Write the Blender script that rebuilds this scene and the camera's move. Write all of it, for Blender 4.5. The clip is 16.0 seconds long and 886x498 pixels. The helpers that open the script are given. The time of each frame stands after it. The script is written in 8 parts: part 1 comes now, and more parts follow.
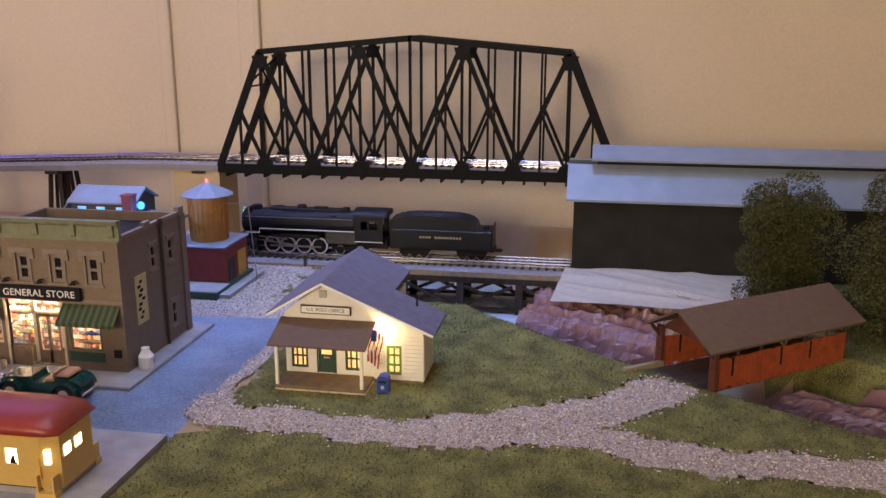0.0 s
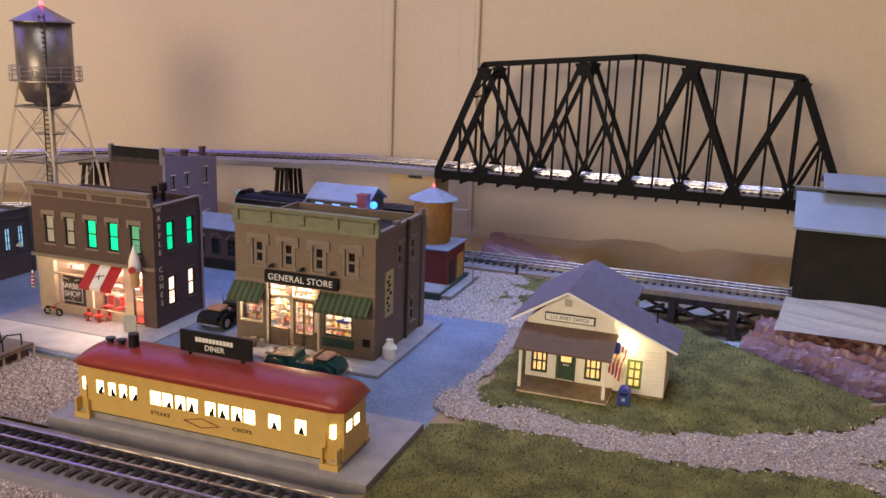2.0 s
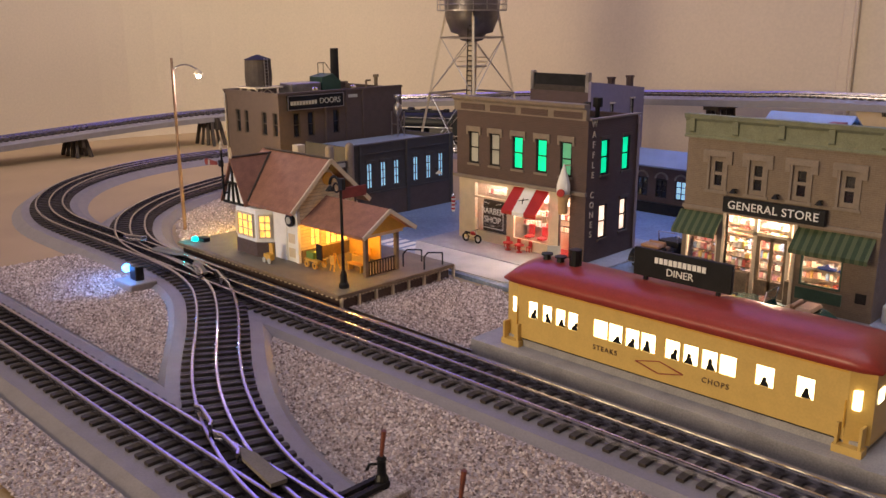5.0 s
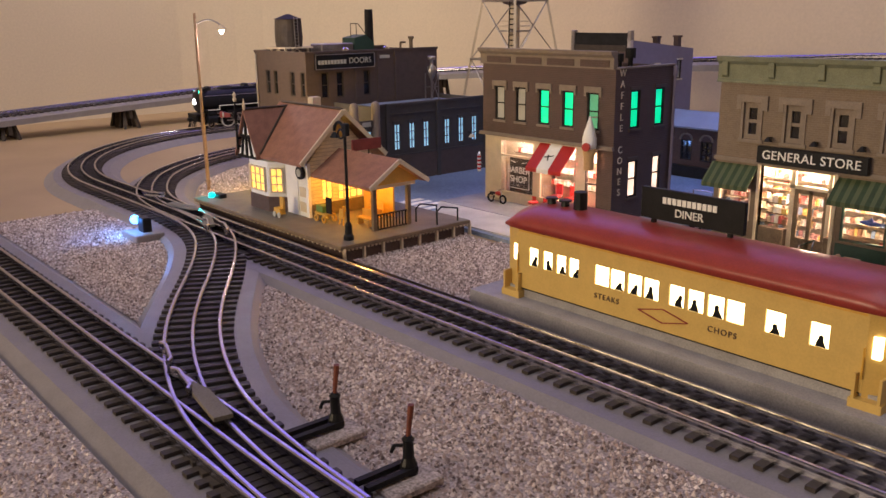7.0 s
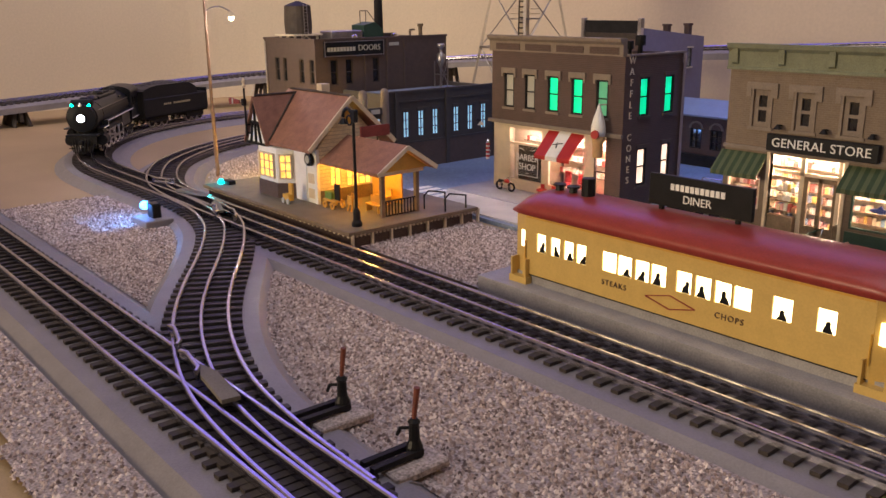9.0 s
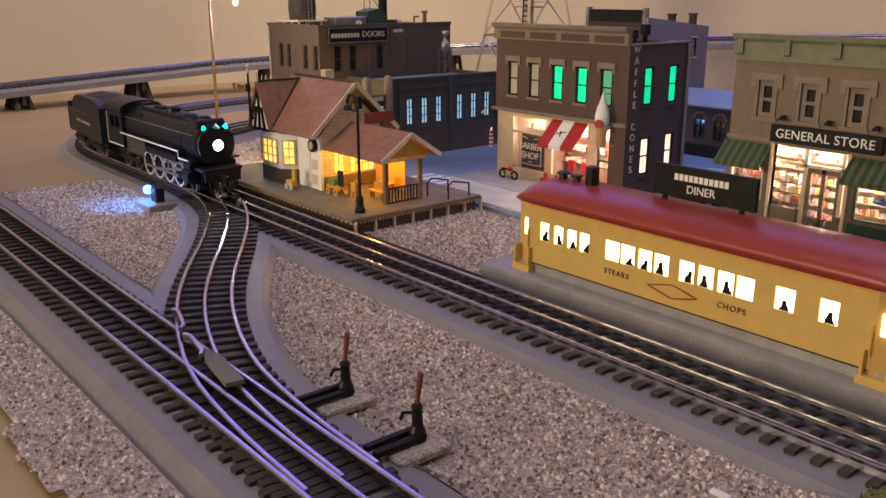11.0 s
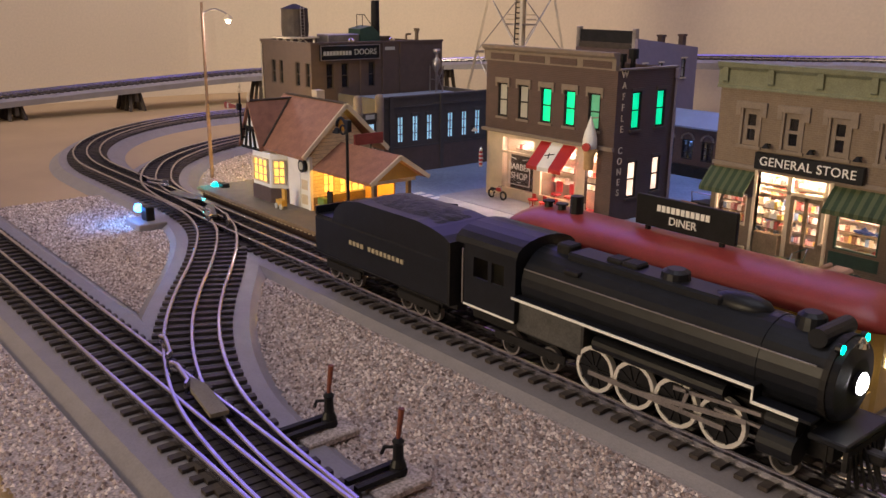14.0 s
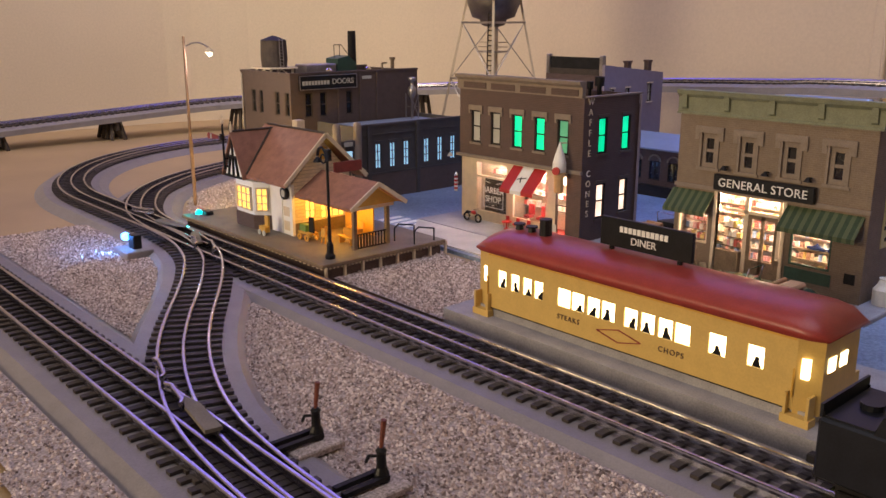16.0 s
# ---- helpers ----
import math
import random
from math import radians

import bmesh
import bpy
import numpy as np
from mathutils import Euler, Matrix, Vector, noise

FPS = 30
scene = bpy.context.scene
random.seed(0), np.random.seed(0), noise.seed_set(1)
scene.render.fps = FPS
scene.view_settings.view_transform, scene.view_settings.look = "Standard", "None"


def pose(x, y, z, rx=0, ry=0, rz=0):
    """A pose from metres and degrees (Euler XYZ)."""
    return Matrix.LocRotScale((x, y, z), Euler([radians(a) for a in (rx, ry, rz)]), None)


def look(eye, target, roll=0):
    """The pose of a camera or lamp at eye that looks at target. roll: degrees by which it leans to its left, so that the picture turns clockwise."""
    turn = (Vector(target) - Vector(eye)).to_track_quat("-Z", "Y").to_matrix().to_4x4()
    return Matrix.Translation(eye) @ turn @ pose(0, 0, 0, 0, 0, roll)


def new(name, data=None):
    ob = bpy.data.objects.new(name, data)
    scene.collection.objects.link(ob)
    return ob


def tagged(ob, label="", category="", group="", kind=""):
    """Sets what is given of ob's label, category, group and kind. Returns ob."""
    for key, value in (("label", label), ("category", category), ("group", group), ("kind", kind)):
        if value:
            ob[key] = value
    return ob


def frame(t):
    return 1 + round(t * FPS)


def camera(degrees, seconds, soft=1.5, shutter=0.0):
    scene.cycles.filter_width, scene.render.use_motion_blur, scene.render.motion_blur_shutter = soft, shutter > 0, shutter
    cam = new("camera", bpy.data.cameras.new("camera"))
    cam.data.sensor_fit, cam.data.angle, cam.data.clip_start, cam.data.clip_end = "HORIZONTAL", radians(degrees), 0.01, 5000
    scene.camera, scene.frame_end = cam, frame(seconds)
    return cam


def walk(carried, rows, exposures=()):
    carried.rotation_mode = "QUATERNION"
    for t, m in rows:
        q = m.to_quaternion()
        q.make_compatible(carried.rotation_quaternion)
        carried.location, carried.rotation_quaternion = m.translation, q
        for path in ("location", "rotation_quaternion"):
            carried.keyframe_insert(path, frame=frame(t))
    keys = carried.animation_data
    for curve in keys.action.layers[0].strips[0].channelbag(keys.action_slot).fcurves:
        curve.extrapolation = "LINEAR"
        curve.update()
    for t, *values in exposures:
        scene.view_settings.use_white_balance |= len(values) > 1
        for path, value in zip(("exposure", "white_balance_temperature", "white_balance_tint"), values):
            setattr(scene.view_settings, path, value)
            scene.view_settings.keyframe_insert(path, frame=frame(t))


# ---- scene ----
cam = camera(54.1, 16.0)
METRES, EYE, TILT, LEAN, TURN = 0.498, 0.3262, 0.0, 0.0, 9.8
ROWS = [
    (0.0, 0.0, 0.0, 0.0, 0.01, -14.2, -0.05),
    (0.5, -0.0574, -0.0156, 0.0006, 2.87, -13.95, -0.25),
    (1.0, -0.1092, -0.0337, 0.0052, 5.36, -13.77, -0.73),
    (1.5, -0.1584, -0.0521, 0.0073, 7.96, -13.6, -1.25),
    (2.0, -0.1974, -0.0667, 0.0029, 10.2, -13.52, -1.95),
    (2.5, -0.2383, -0.0843, 0.0074, 12.58, -13.43, -2.23),
    (3.0, -0.292, -0.1017, 0.0054, 15.94, -13.41, -2.3),
    (3.5, -0.3467, -0.0786, -0.0232, 20.8, -13.42, -2.1),
    (4.0, -0.4061, -0.0029, -0.0648, 26.11, -13.9, -1.43),
    (4.5, -0.4407, 0.0936, -0.1287, 31.38, -14.25, -0.32),
    (5.0, -0.4405, 0.1687, -0.1964, 34.74, -14.75, 0.22),
    (7.5, -0.3874, 0.2829, -0.2853, 39.83, -15.23, 0.64),
    (8.0, -0.3875, 0.2818, -0.285, 39.94, -15.51, 0.6),
    (8.5, -0.3878, 0.282, -0.2905, 40.09, -15.7, 0.55),
    (9.0, -0.3876, 0.2799, -0.2892, 40.27, -15.8, 0.57),
    (11.5, -0.3885, 0.2753, -0.2905, 40.42, -16.67, -0.16),
    (12.0, -0.3817, 0.2759, -0.2878, 40.34, -16.73, -0.28),
    (12.5, -0.3839, 0.2771, -0.2885, 40.29, -16.93, -0.4),
    (13.0, -0.3908, 0.2762, -0.2802, 40.19, -16.9, -0.65),
    (13.5, -0.3826, 0.2777, -0.2601, 40.24, -16.55, -0.76),
    (14.0, -0.3777, 0.2776, -0.2602, 40.21, -16.16, -0.64),
    (14.5, -0.3778, 0.2772, -0.2625, 40.05, -15.9, -0.53),
    (15.0, -0.3756, 0.2754, -0.262, 39.96, -15.59, -0.51),
    (15.5, -0.3724, 0.2719, -0.2584, 39.81, -15.14, -0.37),
    (16.0, -0.3344, 0.2305, -0.2394, 38.62, -14.8, -0.01),
]
walk(cam, [(t, pose(0, 0, EYE, TILT, LEAN, TURN) @ pose(METRES * x, METRES * y, METRES * z, 90 + pitch, roll, yaw)) for t, x, y, z, yaw, pitch, roll in ROWS], exposures=[(0.0, 0.05), (2.5, -0.04), (4.5, -0.16), (7.5, -0.20), (14.0, -0.19), (16.0, -0.15)])

# ---- light ----
world = bpy.data.worlds.new("room_world")
scene.world = world
world.use_nodes = True
world.node_tree.nodes["Background"].inputs[0].default_value = (0.55, 0.42, 0.33, 1)
world.node_tree.nodes["Background"].inputs[1].default_value = 0.16
scene.view_settings.exposure = 0.0


def area_lamp(name, eye, target, w, h, watts, colour):
    d = bpy.data.lights.new(name, "AREA")
    d.shape, d.size, d.size_y, d.energy, d.color = "RECTANGLE", w, h, watts, colour
    ob = new(name, d)
    ob.matrix_world = look(eye, target)
    return ob


def point_lamp(name, p, watts, colour, radius=0.004):
    d = bpy.data.lights.new(name, "POINT")
    d.energy, d.color, d.shadow_soft_size = watts, colour, radius
    ob = new(name, d)
    ob.location = p
    return ob


# cool ceiling light over the layout, warm room lamp in front of it
area_lamp("ceiling_lamp", (-0.34, 1.04, 1.55), (-0.34, 1.041, 0), 0.90, 0.12, 2.0, (0.24, 0.43, 1.0)).data.spread = math.radians(42)
# two unseen violet panels, added so the rail tops reflect a blue sheen
area_lamp("led_panel", (-1.72, 1.02, 0.80), (-0.55, 0.35, 0.0), 1.0, 0.40, 2.8, (0.13, 0.12, 1.0))
area_lamp("led_strip", (-0.92, 1.30, 0.74), (-0.40, 0.30, 0.0), 0.80, 0.36, 1.4, (0.13, 0.12, 1.0))
# unseen spot added to brighten the wall at the left-hand corner
area_lamp("corner_lamp", (-0.95, 0.25, 1.6), (-2.0, 1.05, 0.22), 0.4, 0.4, 2.0, (1.0, 0.86, 0.66)).data.spread = math.radians(58)
# broad unseen fill, added to lift the left wall and the foreground gravel
area_lamp("ceiling_glow", (-0.45, 0.25, 1.7), (-1.3, 0.7, 0.1), 1.6, 1.2, 14.5, (0.84, 0.83, 0.98))
area_lamp("room_lamp", (-1.3, -3.3, 0.90), (-1.0, 1.4, 0.25), 2.0, 1.2, 116.0, (1.0, 0.775, 0.51))


# ---- materials ----
def mat(name, base, rough=0.6, metal=0.0, var=0.25, scale=120.0, bump=0.15, fine=900.0, spec=0.5, tint=None):
    m = bpy.data.materials.new(name)
    m.use_nodes = True
    nt = m.node_tree
    b = nt.nodes["Principled BSDF"]
    b.inputs["Roughness"].default_value, b.inputs["Metallic"].default_value = rough, metal
    b.inputs["Specular IOR Level"].default_value = spec
    tc = nt.nodes.new("ShaderNodeTexCoord")
    n1, n2 = nt.nodes.new("ShaderNodeTexNoise"), nt.nodes.new("ShaderNodeTexNoise")
    n1.inputs["Scale"].default_value, n1.inputs["Detail"].default_value = scale, 5
    n2.inputs["Scale"].default_value, n2.inputs["Detail"].default_value = fine, 3
    for n in (n1, n2):
        nt.links.new(tc.outputs["Object"], n.inputs["Vector"])
    mix = nt.nodes.new("ShaderNodeMath")
    mix.operation = "ADD"
    nt.links.new(n1.outputs[0], mix.inputs[0])
    nt.links.new(n2.outputs[0], mix.inputs[1])
    half = nt.nodes.new("ShaderNodeMath")
    half.operation = "MULTIPLY"
    half.inputs[1].default_value = 0.5
    nt.links.new(mix.outputs[0], half.inputs[0])
    ramp = nt.nodes.new("ShaderNodeValToRGB")
    lo = [c * (1 - var) for c in base]
    hi = [min(1, c * (1 + var)) for c in (tint or base)]
    ramp.color_ramp.elements[0].position, ramp.color_ramp.elements[1].position = 0.36, 0.64
    ramp.color_ramp.elements[0].color, ramp.color_ramp.elements[1].color = (*lo, 1), (*hi, 1)
    nt.links.new(half.outputs[0], ramp.inputs[0])
    nt.links.new(ramp.outputs[0], b.inputs["Base Color"])
    if bump:
        bp = nt.nodes.new("ShaderNodeBump")
        bp.inputs["Strength"].default_value, bp.inputs["Distance"].default_value = bump, 0.001
        nt.links.new(n2.outputs[0], bp.inputs["Height"])
        nt.links.new(bp.outputs[0], b.inputs["Normal"])
    return m


def glow(name, colour, strength, var=0.0, scale=150.0):
    m = bpy.data.materials.new(name)
    m.use_nodes = True
    nt = m.node_tree
    b = nt.nodes["Principled BSDF"]
    b.inputs["Base Color"].default_value = (*colour, 1)
    b.inputs["Roughness"].default_value = 0.3
    b.inputs["Emission Color"].default_value = (*colour, 1)
    b.inputs["Emission Strength"].default_value = strength
    if var:
        tc, n = nt.nodes.new("ShaderNodeTexCoord"), nt.nodes.new("ShaderNodeTexNoise")
        mr = nt.nodes.new("ShaderNodeMapRange")
        n.inputs["Scale"].default_value = scale
        mr.inputs["From Min"].default_value, mr.inputs["From Max"].default_value = 0.3, 0.7
        mr.inputs["To Min"].default_value, mr.inputs["To Max"].default_value = strength * (1 - var), strength * (1 + var)
        nt.links.new(tc.outputs["Object"], n.inputs["Vector"])
        nt.links.new(n.outputs[0], mr.inputs[0])
        nt.links.new(mr.outputs[0], b.inputs["Emission Strength"])
    return m


def clear_glass(name):
    m = bpy.data.materials.new(name)
    m.use_nodes = True
    nt = m.node_tree
    out = nt.nodes["Material Output"]
    tr, gl, mx = (nt.nodes.new("ShaderNode" + k) for k in ("BsdfTransparent", "BsdfGlossy", "MixShader"))
    gl.inputs["Roughness"].default_value = 0.05
    mx.inputs[0].default_value = 0.06
    nt.links.new(tr.outputs[0], mx.inputs[1])
    nt.links.new(gl.outputs[0], mx.inputs[2])
    nt.links.new(mx.outputs[0], out.inputs[0])
    return m


def brick(name, a, b, mortar, course=0.0016, rough=0.8):
    """Moulded model brickwork, courses about 1.6 mm high."""
    m = mat(name, a, rough)
    nt = m.node_tree
    p = nt.nodes["Principled BSDF"]
    tc = nt.nodes.new("ShaderNodeTexCoord")
    geo = nt.nodes.new("ShaderNodeSeparateXYZ")
    add = nt.nodes.new("ShaderNodeMath")
    comb = nt.nodes.new("ShaderNodeCombineXYZ")
    br = nt.nodes.new("ShaderNodeTexBrick")
    nt.links.new(tc.outputs["Object"], geo.inputs[0])
    nt.links.new(geo.outputs[0], add.inputs[0])
    nt.links.new(geo.outputs[1], add.inputs[1])
    nt.links.new(add.outputs[0], comb.inputs[0])
    nt.links.new(geo.outputs[2], comb.inputs[1])
    nt.links.new(comb.outputs[0], br.inputs["Vector"])
    br.inputs["Scale"].default_value = 1.0
    br.inputs["Brick Width"].default_value, br.inputs["Row Height"].default_value = course * 2.8, course
    br.inputs["Mortar Size"].default_value = course * 0.12
    br.inputs["Color1"].default_value, br.inputs["Color2"].default_value, br.inputs["Mortar"].default_value = (*a, 1), (*b, 1), (*mortar, 1)
    old = p.inputs["Base Color"].links[0].from_socket
    mx = nt.nodes.new("ShaderNodeMix")
    mx.data_type, mx.blend_type = "RGBA", "MULTIPLY"
    mx.inputs[0].default_value = 0.0
    mx2 = nt.nodes.new("ShaderNodeMix")
    mx2.data_type = "RGBA"
    mx2.inputs[0].default_value = 0.55
    nt.links.new(old, mx2.inputs[6])
    nt.links.new(br.outputs["Color"], mx2.inputs[7])
    nt.links.new(mx2.outputs[2], p.inputs["Base Color"])
    return m


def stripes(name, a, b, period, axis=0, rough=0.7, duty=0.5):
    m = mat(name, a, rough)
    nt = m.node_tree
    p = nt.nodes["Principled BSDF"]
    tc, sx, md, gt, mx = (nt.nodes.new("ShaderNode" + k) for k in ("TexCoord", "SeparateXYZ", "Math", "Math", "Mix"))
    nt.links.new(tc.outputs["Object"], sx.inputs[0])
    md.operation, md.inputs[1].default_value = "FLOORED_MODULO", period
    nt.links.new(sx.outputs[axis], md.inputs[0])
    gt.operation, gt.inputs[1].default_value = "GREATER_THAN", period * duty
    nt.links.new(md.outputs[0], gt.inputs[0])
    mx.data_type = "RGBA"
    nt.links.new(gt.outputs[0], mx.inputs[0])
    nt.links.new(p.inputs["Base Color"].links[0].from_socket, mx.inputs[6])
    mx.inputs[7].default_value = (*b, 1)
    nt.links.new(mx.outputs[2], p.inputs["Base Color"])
    return m


M_WALL = mat("cream_wall_paint", (0.60, 0.50, 0.375), 0.75, var=0.06, scale=3, bump=0.05, fine=250)
M_TABLE = mat("tan_table_paper", (0.40, 0.28, 0.15), 0.55, var=0.12, scale=9, bump=0.05)
M_ROADBED = mat("grey_plastic_roadbed", (0.215, 0.195, 0.200), 0.5, var=0.12, scale=60, bump=0.2)
M_TIE = mat("dark_brown_tie", (0.045, 0.036, 0.033), 0.55, var=0.3, spec=0.3)
M_RAIL = mat("steel_rail", (0.42, 0.41, 0.48), 0.24, 1.0, var=0.12, bump=0.02)
M_GRAVEL = mat("pinkish_gravel", (0.40, 0.33, 0.30), 0.9, var=0.45, scale=350, bump=0.6, fine=700)
M_STREET = mat("painted_blue_street", (0.15, 0.205, 0.32), 0.38, var=0.38, scale=13, bump=0.25, fine=420, tint=(0.19, 0.24, 0.34))
M_WALK = mat("grey_sidewalk_card", (0.31, 0.30, 0.315), 0.5, var=0.22, scale=60)
M_GRASS = mat("olive_static_grass", (0.098, 0.095, 0.028), 0.95, var=0.6, scale=34, bump=0.8, fine=700, tint=(0.16, 0.15, 0.045))
# mauve puts the bluish light on the brown rock into its colour
M_ROCK = mat("blue_lit_plaster_rock", (0.34, 0.22, 0.30), 0.34, var=0.35, scale=9, bump=0.3, fine=150, tint=(0.20, 0.10, 0.085))
M_FLUFF = mat("white_cotton", (0.46, 0.40, 0.33), 0.95, var=0.1, bump=0.5)
M_BLACK = mat("black_plastic", (0.009, 0.009, 0.011), 0.4, var=0.3, bump=0.05, spec=0.22)
M_BRIDGE = mat("black_bridge_paint", (0.007, 0.007, 0.008), 0.5, var=0.4, bump=0.05, spec=0.08)
M_RIM = mat("bright_wheel_rim", (0.72, 0.70, 0.68), 0.3, 0.35, var=0.05, bump=0)
M_BLACKM = mat("matte_black_iron", (0.012, 0.011, 0.012), 0.6, var=0.4, spec=0.2)
M_LOCO = mat("black_locomotive_enamel", (0.008, 0.009, 0.013), 0.40, 0.0, var=0.3, bump=0.03, spec=0.26)
M_WHITE = mat("white_paint", (0.80, 0.79, 0.76), 0.6, var=0.06)
M_CREAM = mat("cream_trim", (0.62, 0.52, 0.38), 0.65, var=0.1)
M_DINER = mat("golden_yellow_plastic", (0.58, 0.39, 0.115), 0.42, var=0.07, bump=0.03)
M_REDROOF = mat("dark_red_roof_plastic", (0.26, 0.035, 0.028), 0.36, var=0.12, bump=0.03)
M_GREENTRIM = mat("weathered_green_cornice", (0.175, 0.185, 0.118), 0.7, var=0.18)
M_TANBRICK = brick("tan_brick", (0.185, 0.135, 0.095), (0.15, 0.108, 0.078), (0.22, 0.18, 0.14))
M_DARKBRICK = brick("dark_red_brick", (0.088, 0.050, 0.042), (0.062, 0.038, 0.034), (0.12, 0.095, 0.09))
M_BROWNBRICK = brick("brown_brick", (0.088, 0.058, 0.047), (0.068, 0.046, 0.039), (0.11, 0.083, 0.075))
M_GREYBRICK = brick("slate_grey_brick", (0.062, 0.053, 0.050), (0.047, 0.041, 0.039), (0.073, 0.066, 0.063))
M_PURPLE = mat("lavender_painted_wall", (0.23, 0.19, 0.25), 0.7, var=0.07)
M_STONE = mat("brownish_stone_lintel", (0.215, 0.170, 0.135), 0.75, var=0.15)
M_TIN = mat("galvanised_tin_roof", (0.22, 0.26, 0.34), 0.55, 0.1, var=0.12, scale=40)
M_MILLWALL = mat("charcoal_board_wall", (0.023, 0.022, 0.020), 0.85, var=0.3, scale=30, spec=0.15)
M_SHINGLE = mat("slate_violet_shingles", (0.135, 0.12, 0.165), 0.8, var=0.2)
M_BROWNROOF = mat("brown_porch_roof", (0.12, 0.070, 0.042), 0.75, var=0.15)
M_TILEROOF = mat("red_brown_tile_roof", (0.25, 0.115, 0.075), 0.7, var=0.25)
M_WOOD = mat("weathered_wood", (0.17, 0.12, 0.075), 0.7, var=0.3)
M_DECK = mat("pale_worn_planks", (0.28, 0.22, 0.15), 0.75, var=0.25)
M_PLATFORM = mat("grey_brown_platform_planks", (0.15, 0.13, 0.105), 0.7, var=0.25, scale=50)
M_CONCRETE = mat("pale_worn_concrete", (0.50, 0.47, 0.43), 0.8, var=0.2, scale=40)
M_DARKWOOD = mat("dark_creosoted_timber", (0.045, 0.032, 0.024), 0.75, var=0.4)
M_ORANGEWOOD = mat("orange_brown_tank_staves", (0.42, 0.19, 0.035), 0.6, var=0.25)
M_REDHOUSE = mat("dull_red_clapboard", (0.20, 0.032, 0.028), 0.7, var=0.2)
M_BARN = mat("faded_barn_red", (0.33, 0.065, 0.02), 0.75, var=0.3)
M_YELLOW = mat("ochre_yellow_paint", (0.58, 0.33, 0.05), 0.6, var=0.12)
M_GREENPAINT = mat("dark_green_paint", (0.022, 0.06, 0.042), 0.5, var=0.2)
M_LIMEPAINT = mat("grass_green_paint", (0.14, 0.23, 0.04), 0.55, var=0.15)
M_SILVER = mat("brushed_silver_paint", (0.36, 0.33, 0.32), 0.32, 0.8, var=0.25, scale=50)
M_CHROME = mat("polished_chrome", (0.8, 0.8, 0.8), 0.12, 1.0, var=0.03, bump=0)
M_TANK = mat("dull_gunmetal_tank", (0.20, 0.18, 0.175), 0.34, 0.75, var=0.4, scale=38)
M_BLUEBOX = mat("blue_mailbox_paint", (0.02, 0.055, 0.30), 0.4, var=0.1)
M_CARGREEN = mat("dark_green_car_enamel", (0.008, 0.045, 0.035), 0.18, var=0.1, bump=0)
M_REDPAINT = mat("bright_red_paint", (0.42, 0.02, 0.018), 0.45, var=0.1)
M_DARKGLASS = mat("dark_window_glass", (0.012, 0.012, 0.016), 0.12, var=0.2, bump=0)
M_CURTAIN = mat("pale_blind", (0.42, 0.42, 0.38), 0.8, var=0.1)
M_GLASS = clear_glass("clear_glass")
G_WARM = glow("lit_white_window", (1.0, 0.80, 0.44), 5.0)
G_YELLOW = glow("lit_yellow_window", (1.0, 0.60, 0.12), 1.6, 0.5, 300)
G_GREEN = glow("lit_green_window", (0.0, 0.62, 0.26), 1.4, 0.25, 90)
G_GREENDIM = glow("dim_green_window", (0.12, 0.45, 0.26), 0.4, 0.4, 90)
G_BLUEWHITE = glow("lit_pale_blue_window", (0.35, 0.62, 0.85), 0.9, 0.35, 200)
G_PINKWHITE = glow("lit_pink_white_window", (1.0, 0.70, 0.52), 1.7, 0.3, 200)
G_BLUE = glow("lit_blue_window", (0.06, 0.34, 1.0), 2.0, 0.2)
G_CYANLED = glow("blue_led", (0.05, 0.26, 1.0), 16.0)
G_TEALLED = glow("teal_led", (0.0, 0.75, 0.8), 14.0)
G_GREENLED = glow("green_marker_led", (0.0, 1.0, 0.45), 14.0)
G_REDLED = glow("red_led", (1.0, 0.05, 0.06), 9.0)
G_HEAD = glow("white_headlight", (1.0, 0.93, 0.95), 60.0)
G_LAMP = glow("warm_lamp_bulb", (1.0, 0.85, 0.62), 12.0)


# ---- builders ----
def box(bm, x0, x1, y0, y1, z0, z1, bev=0.0):
    r = bmesh.ops.create_cube(bm, size=1)
    bmesh.ops.scale(bm, vec=(x1 - x0, y1 - y0, z1 - z0), verts=r["verts"])
    bmesh.ops.translate(bm, vec=((x0 + x1) / 2, (y0 + y1) / 2, (z0 + z1) / 2), verts=r["verts"])
    if bev:
        es = list({e for v in r["verts"] for e in v.link_edges})
        bmesh.ops.bevel(bm, geom=es, offset=bev, segments=1, affect="EDGES")
    return r["verts"]


def boxes(*bs, bev=0.0):
    bm = bmesh.new()
    for b in bs:
        box(bm, *b, bev=bev)
    return bm


def beam(bm, p, q, w, h=None):
    p, q = Vector(p), Vector(q)
    d = q - p
    r = bmesh.ops.create_cube(bm, size=1)
    bmesh.ops.scale(bm, vec=(w, h or w, d.length), verts=r["verts"])
    up = d.to_track_quat("Z", "Y").to_matrix().to_4x4()
    bmesh.ops.transform(bm, matrix=Matrix.Translation((p + q) / 2) @ up, verts=r["verts"])


def beams(pairs, w, h=None):
    bm = bmesh.new()
    for p, q in pairs:
        beam(bm, p, q, w, h)
    return bm


def rod(bm, p, q, r0, r1=None, n=10):
    p, q = Vector(p), Vector(q)
    d = q - p
    r = bmesh.ops.create_cone(bm, cap_ends=True, segments=n, radius1=r0, radius2=r0 if r1 is None else r1, depth=d.length)
    bmesh.ops.transform(bm, matrix=Matrix.Translation((p + q) / 2) @ d.to_track_quat("Z", "Y").to_matrix().to_4x4(), verts=r["verts"])


def rods(*rs, n=10):
    bm = bmesh.new()
    for r in rs:
        rod(bm, *r, n=n)
    return bm


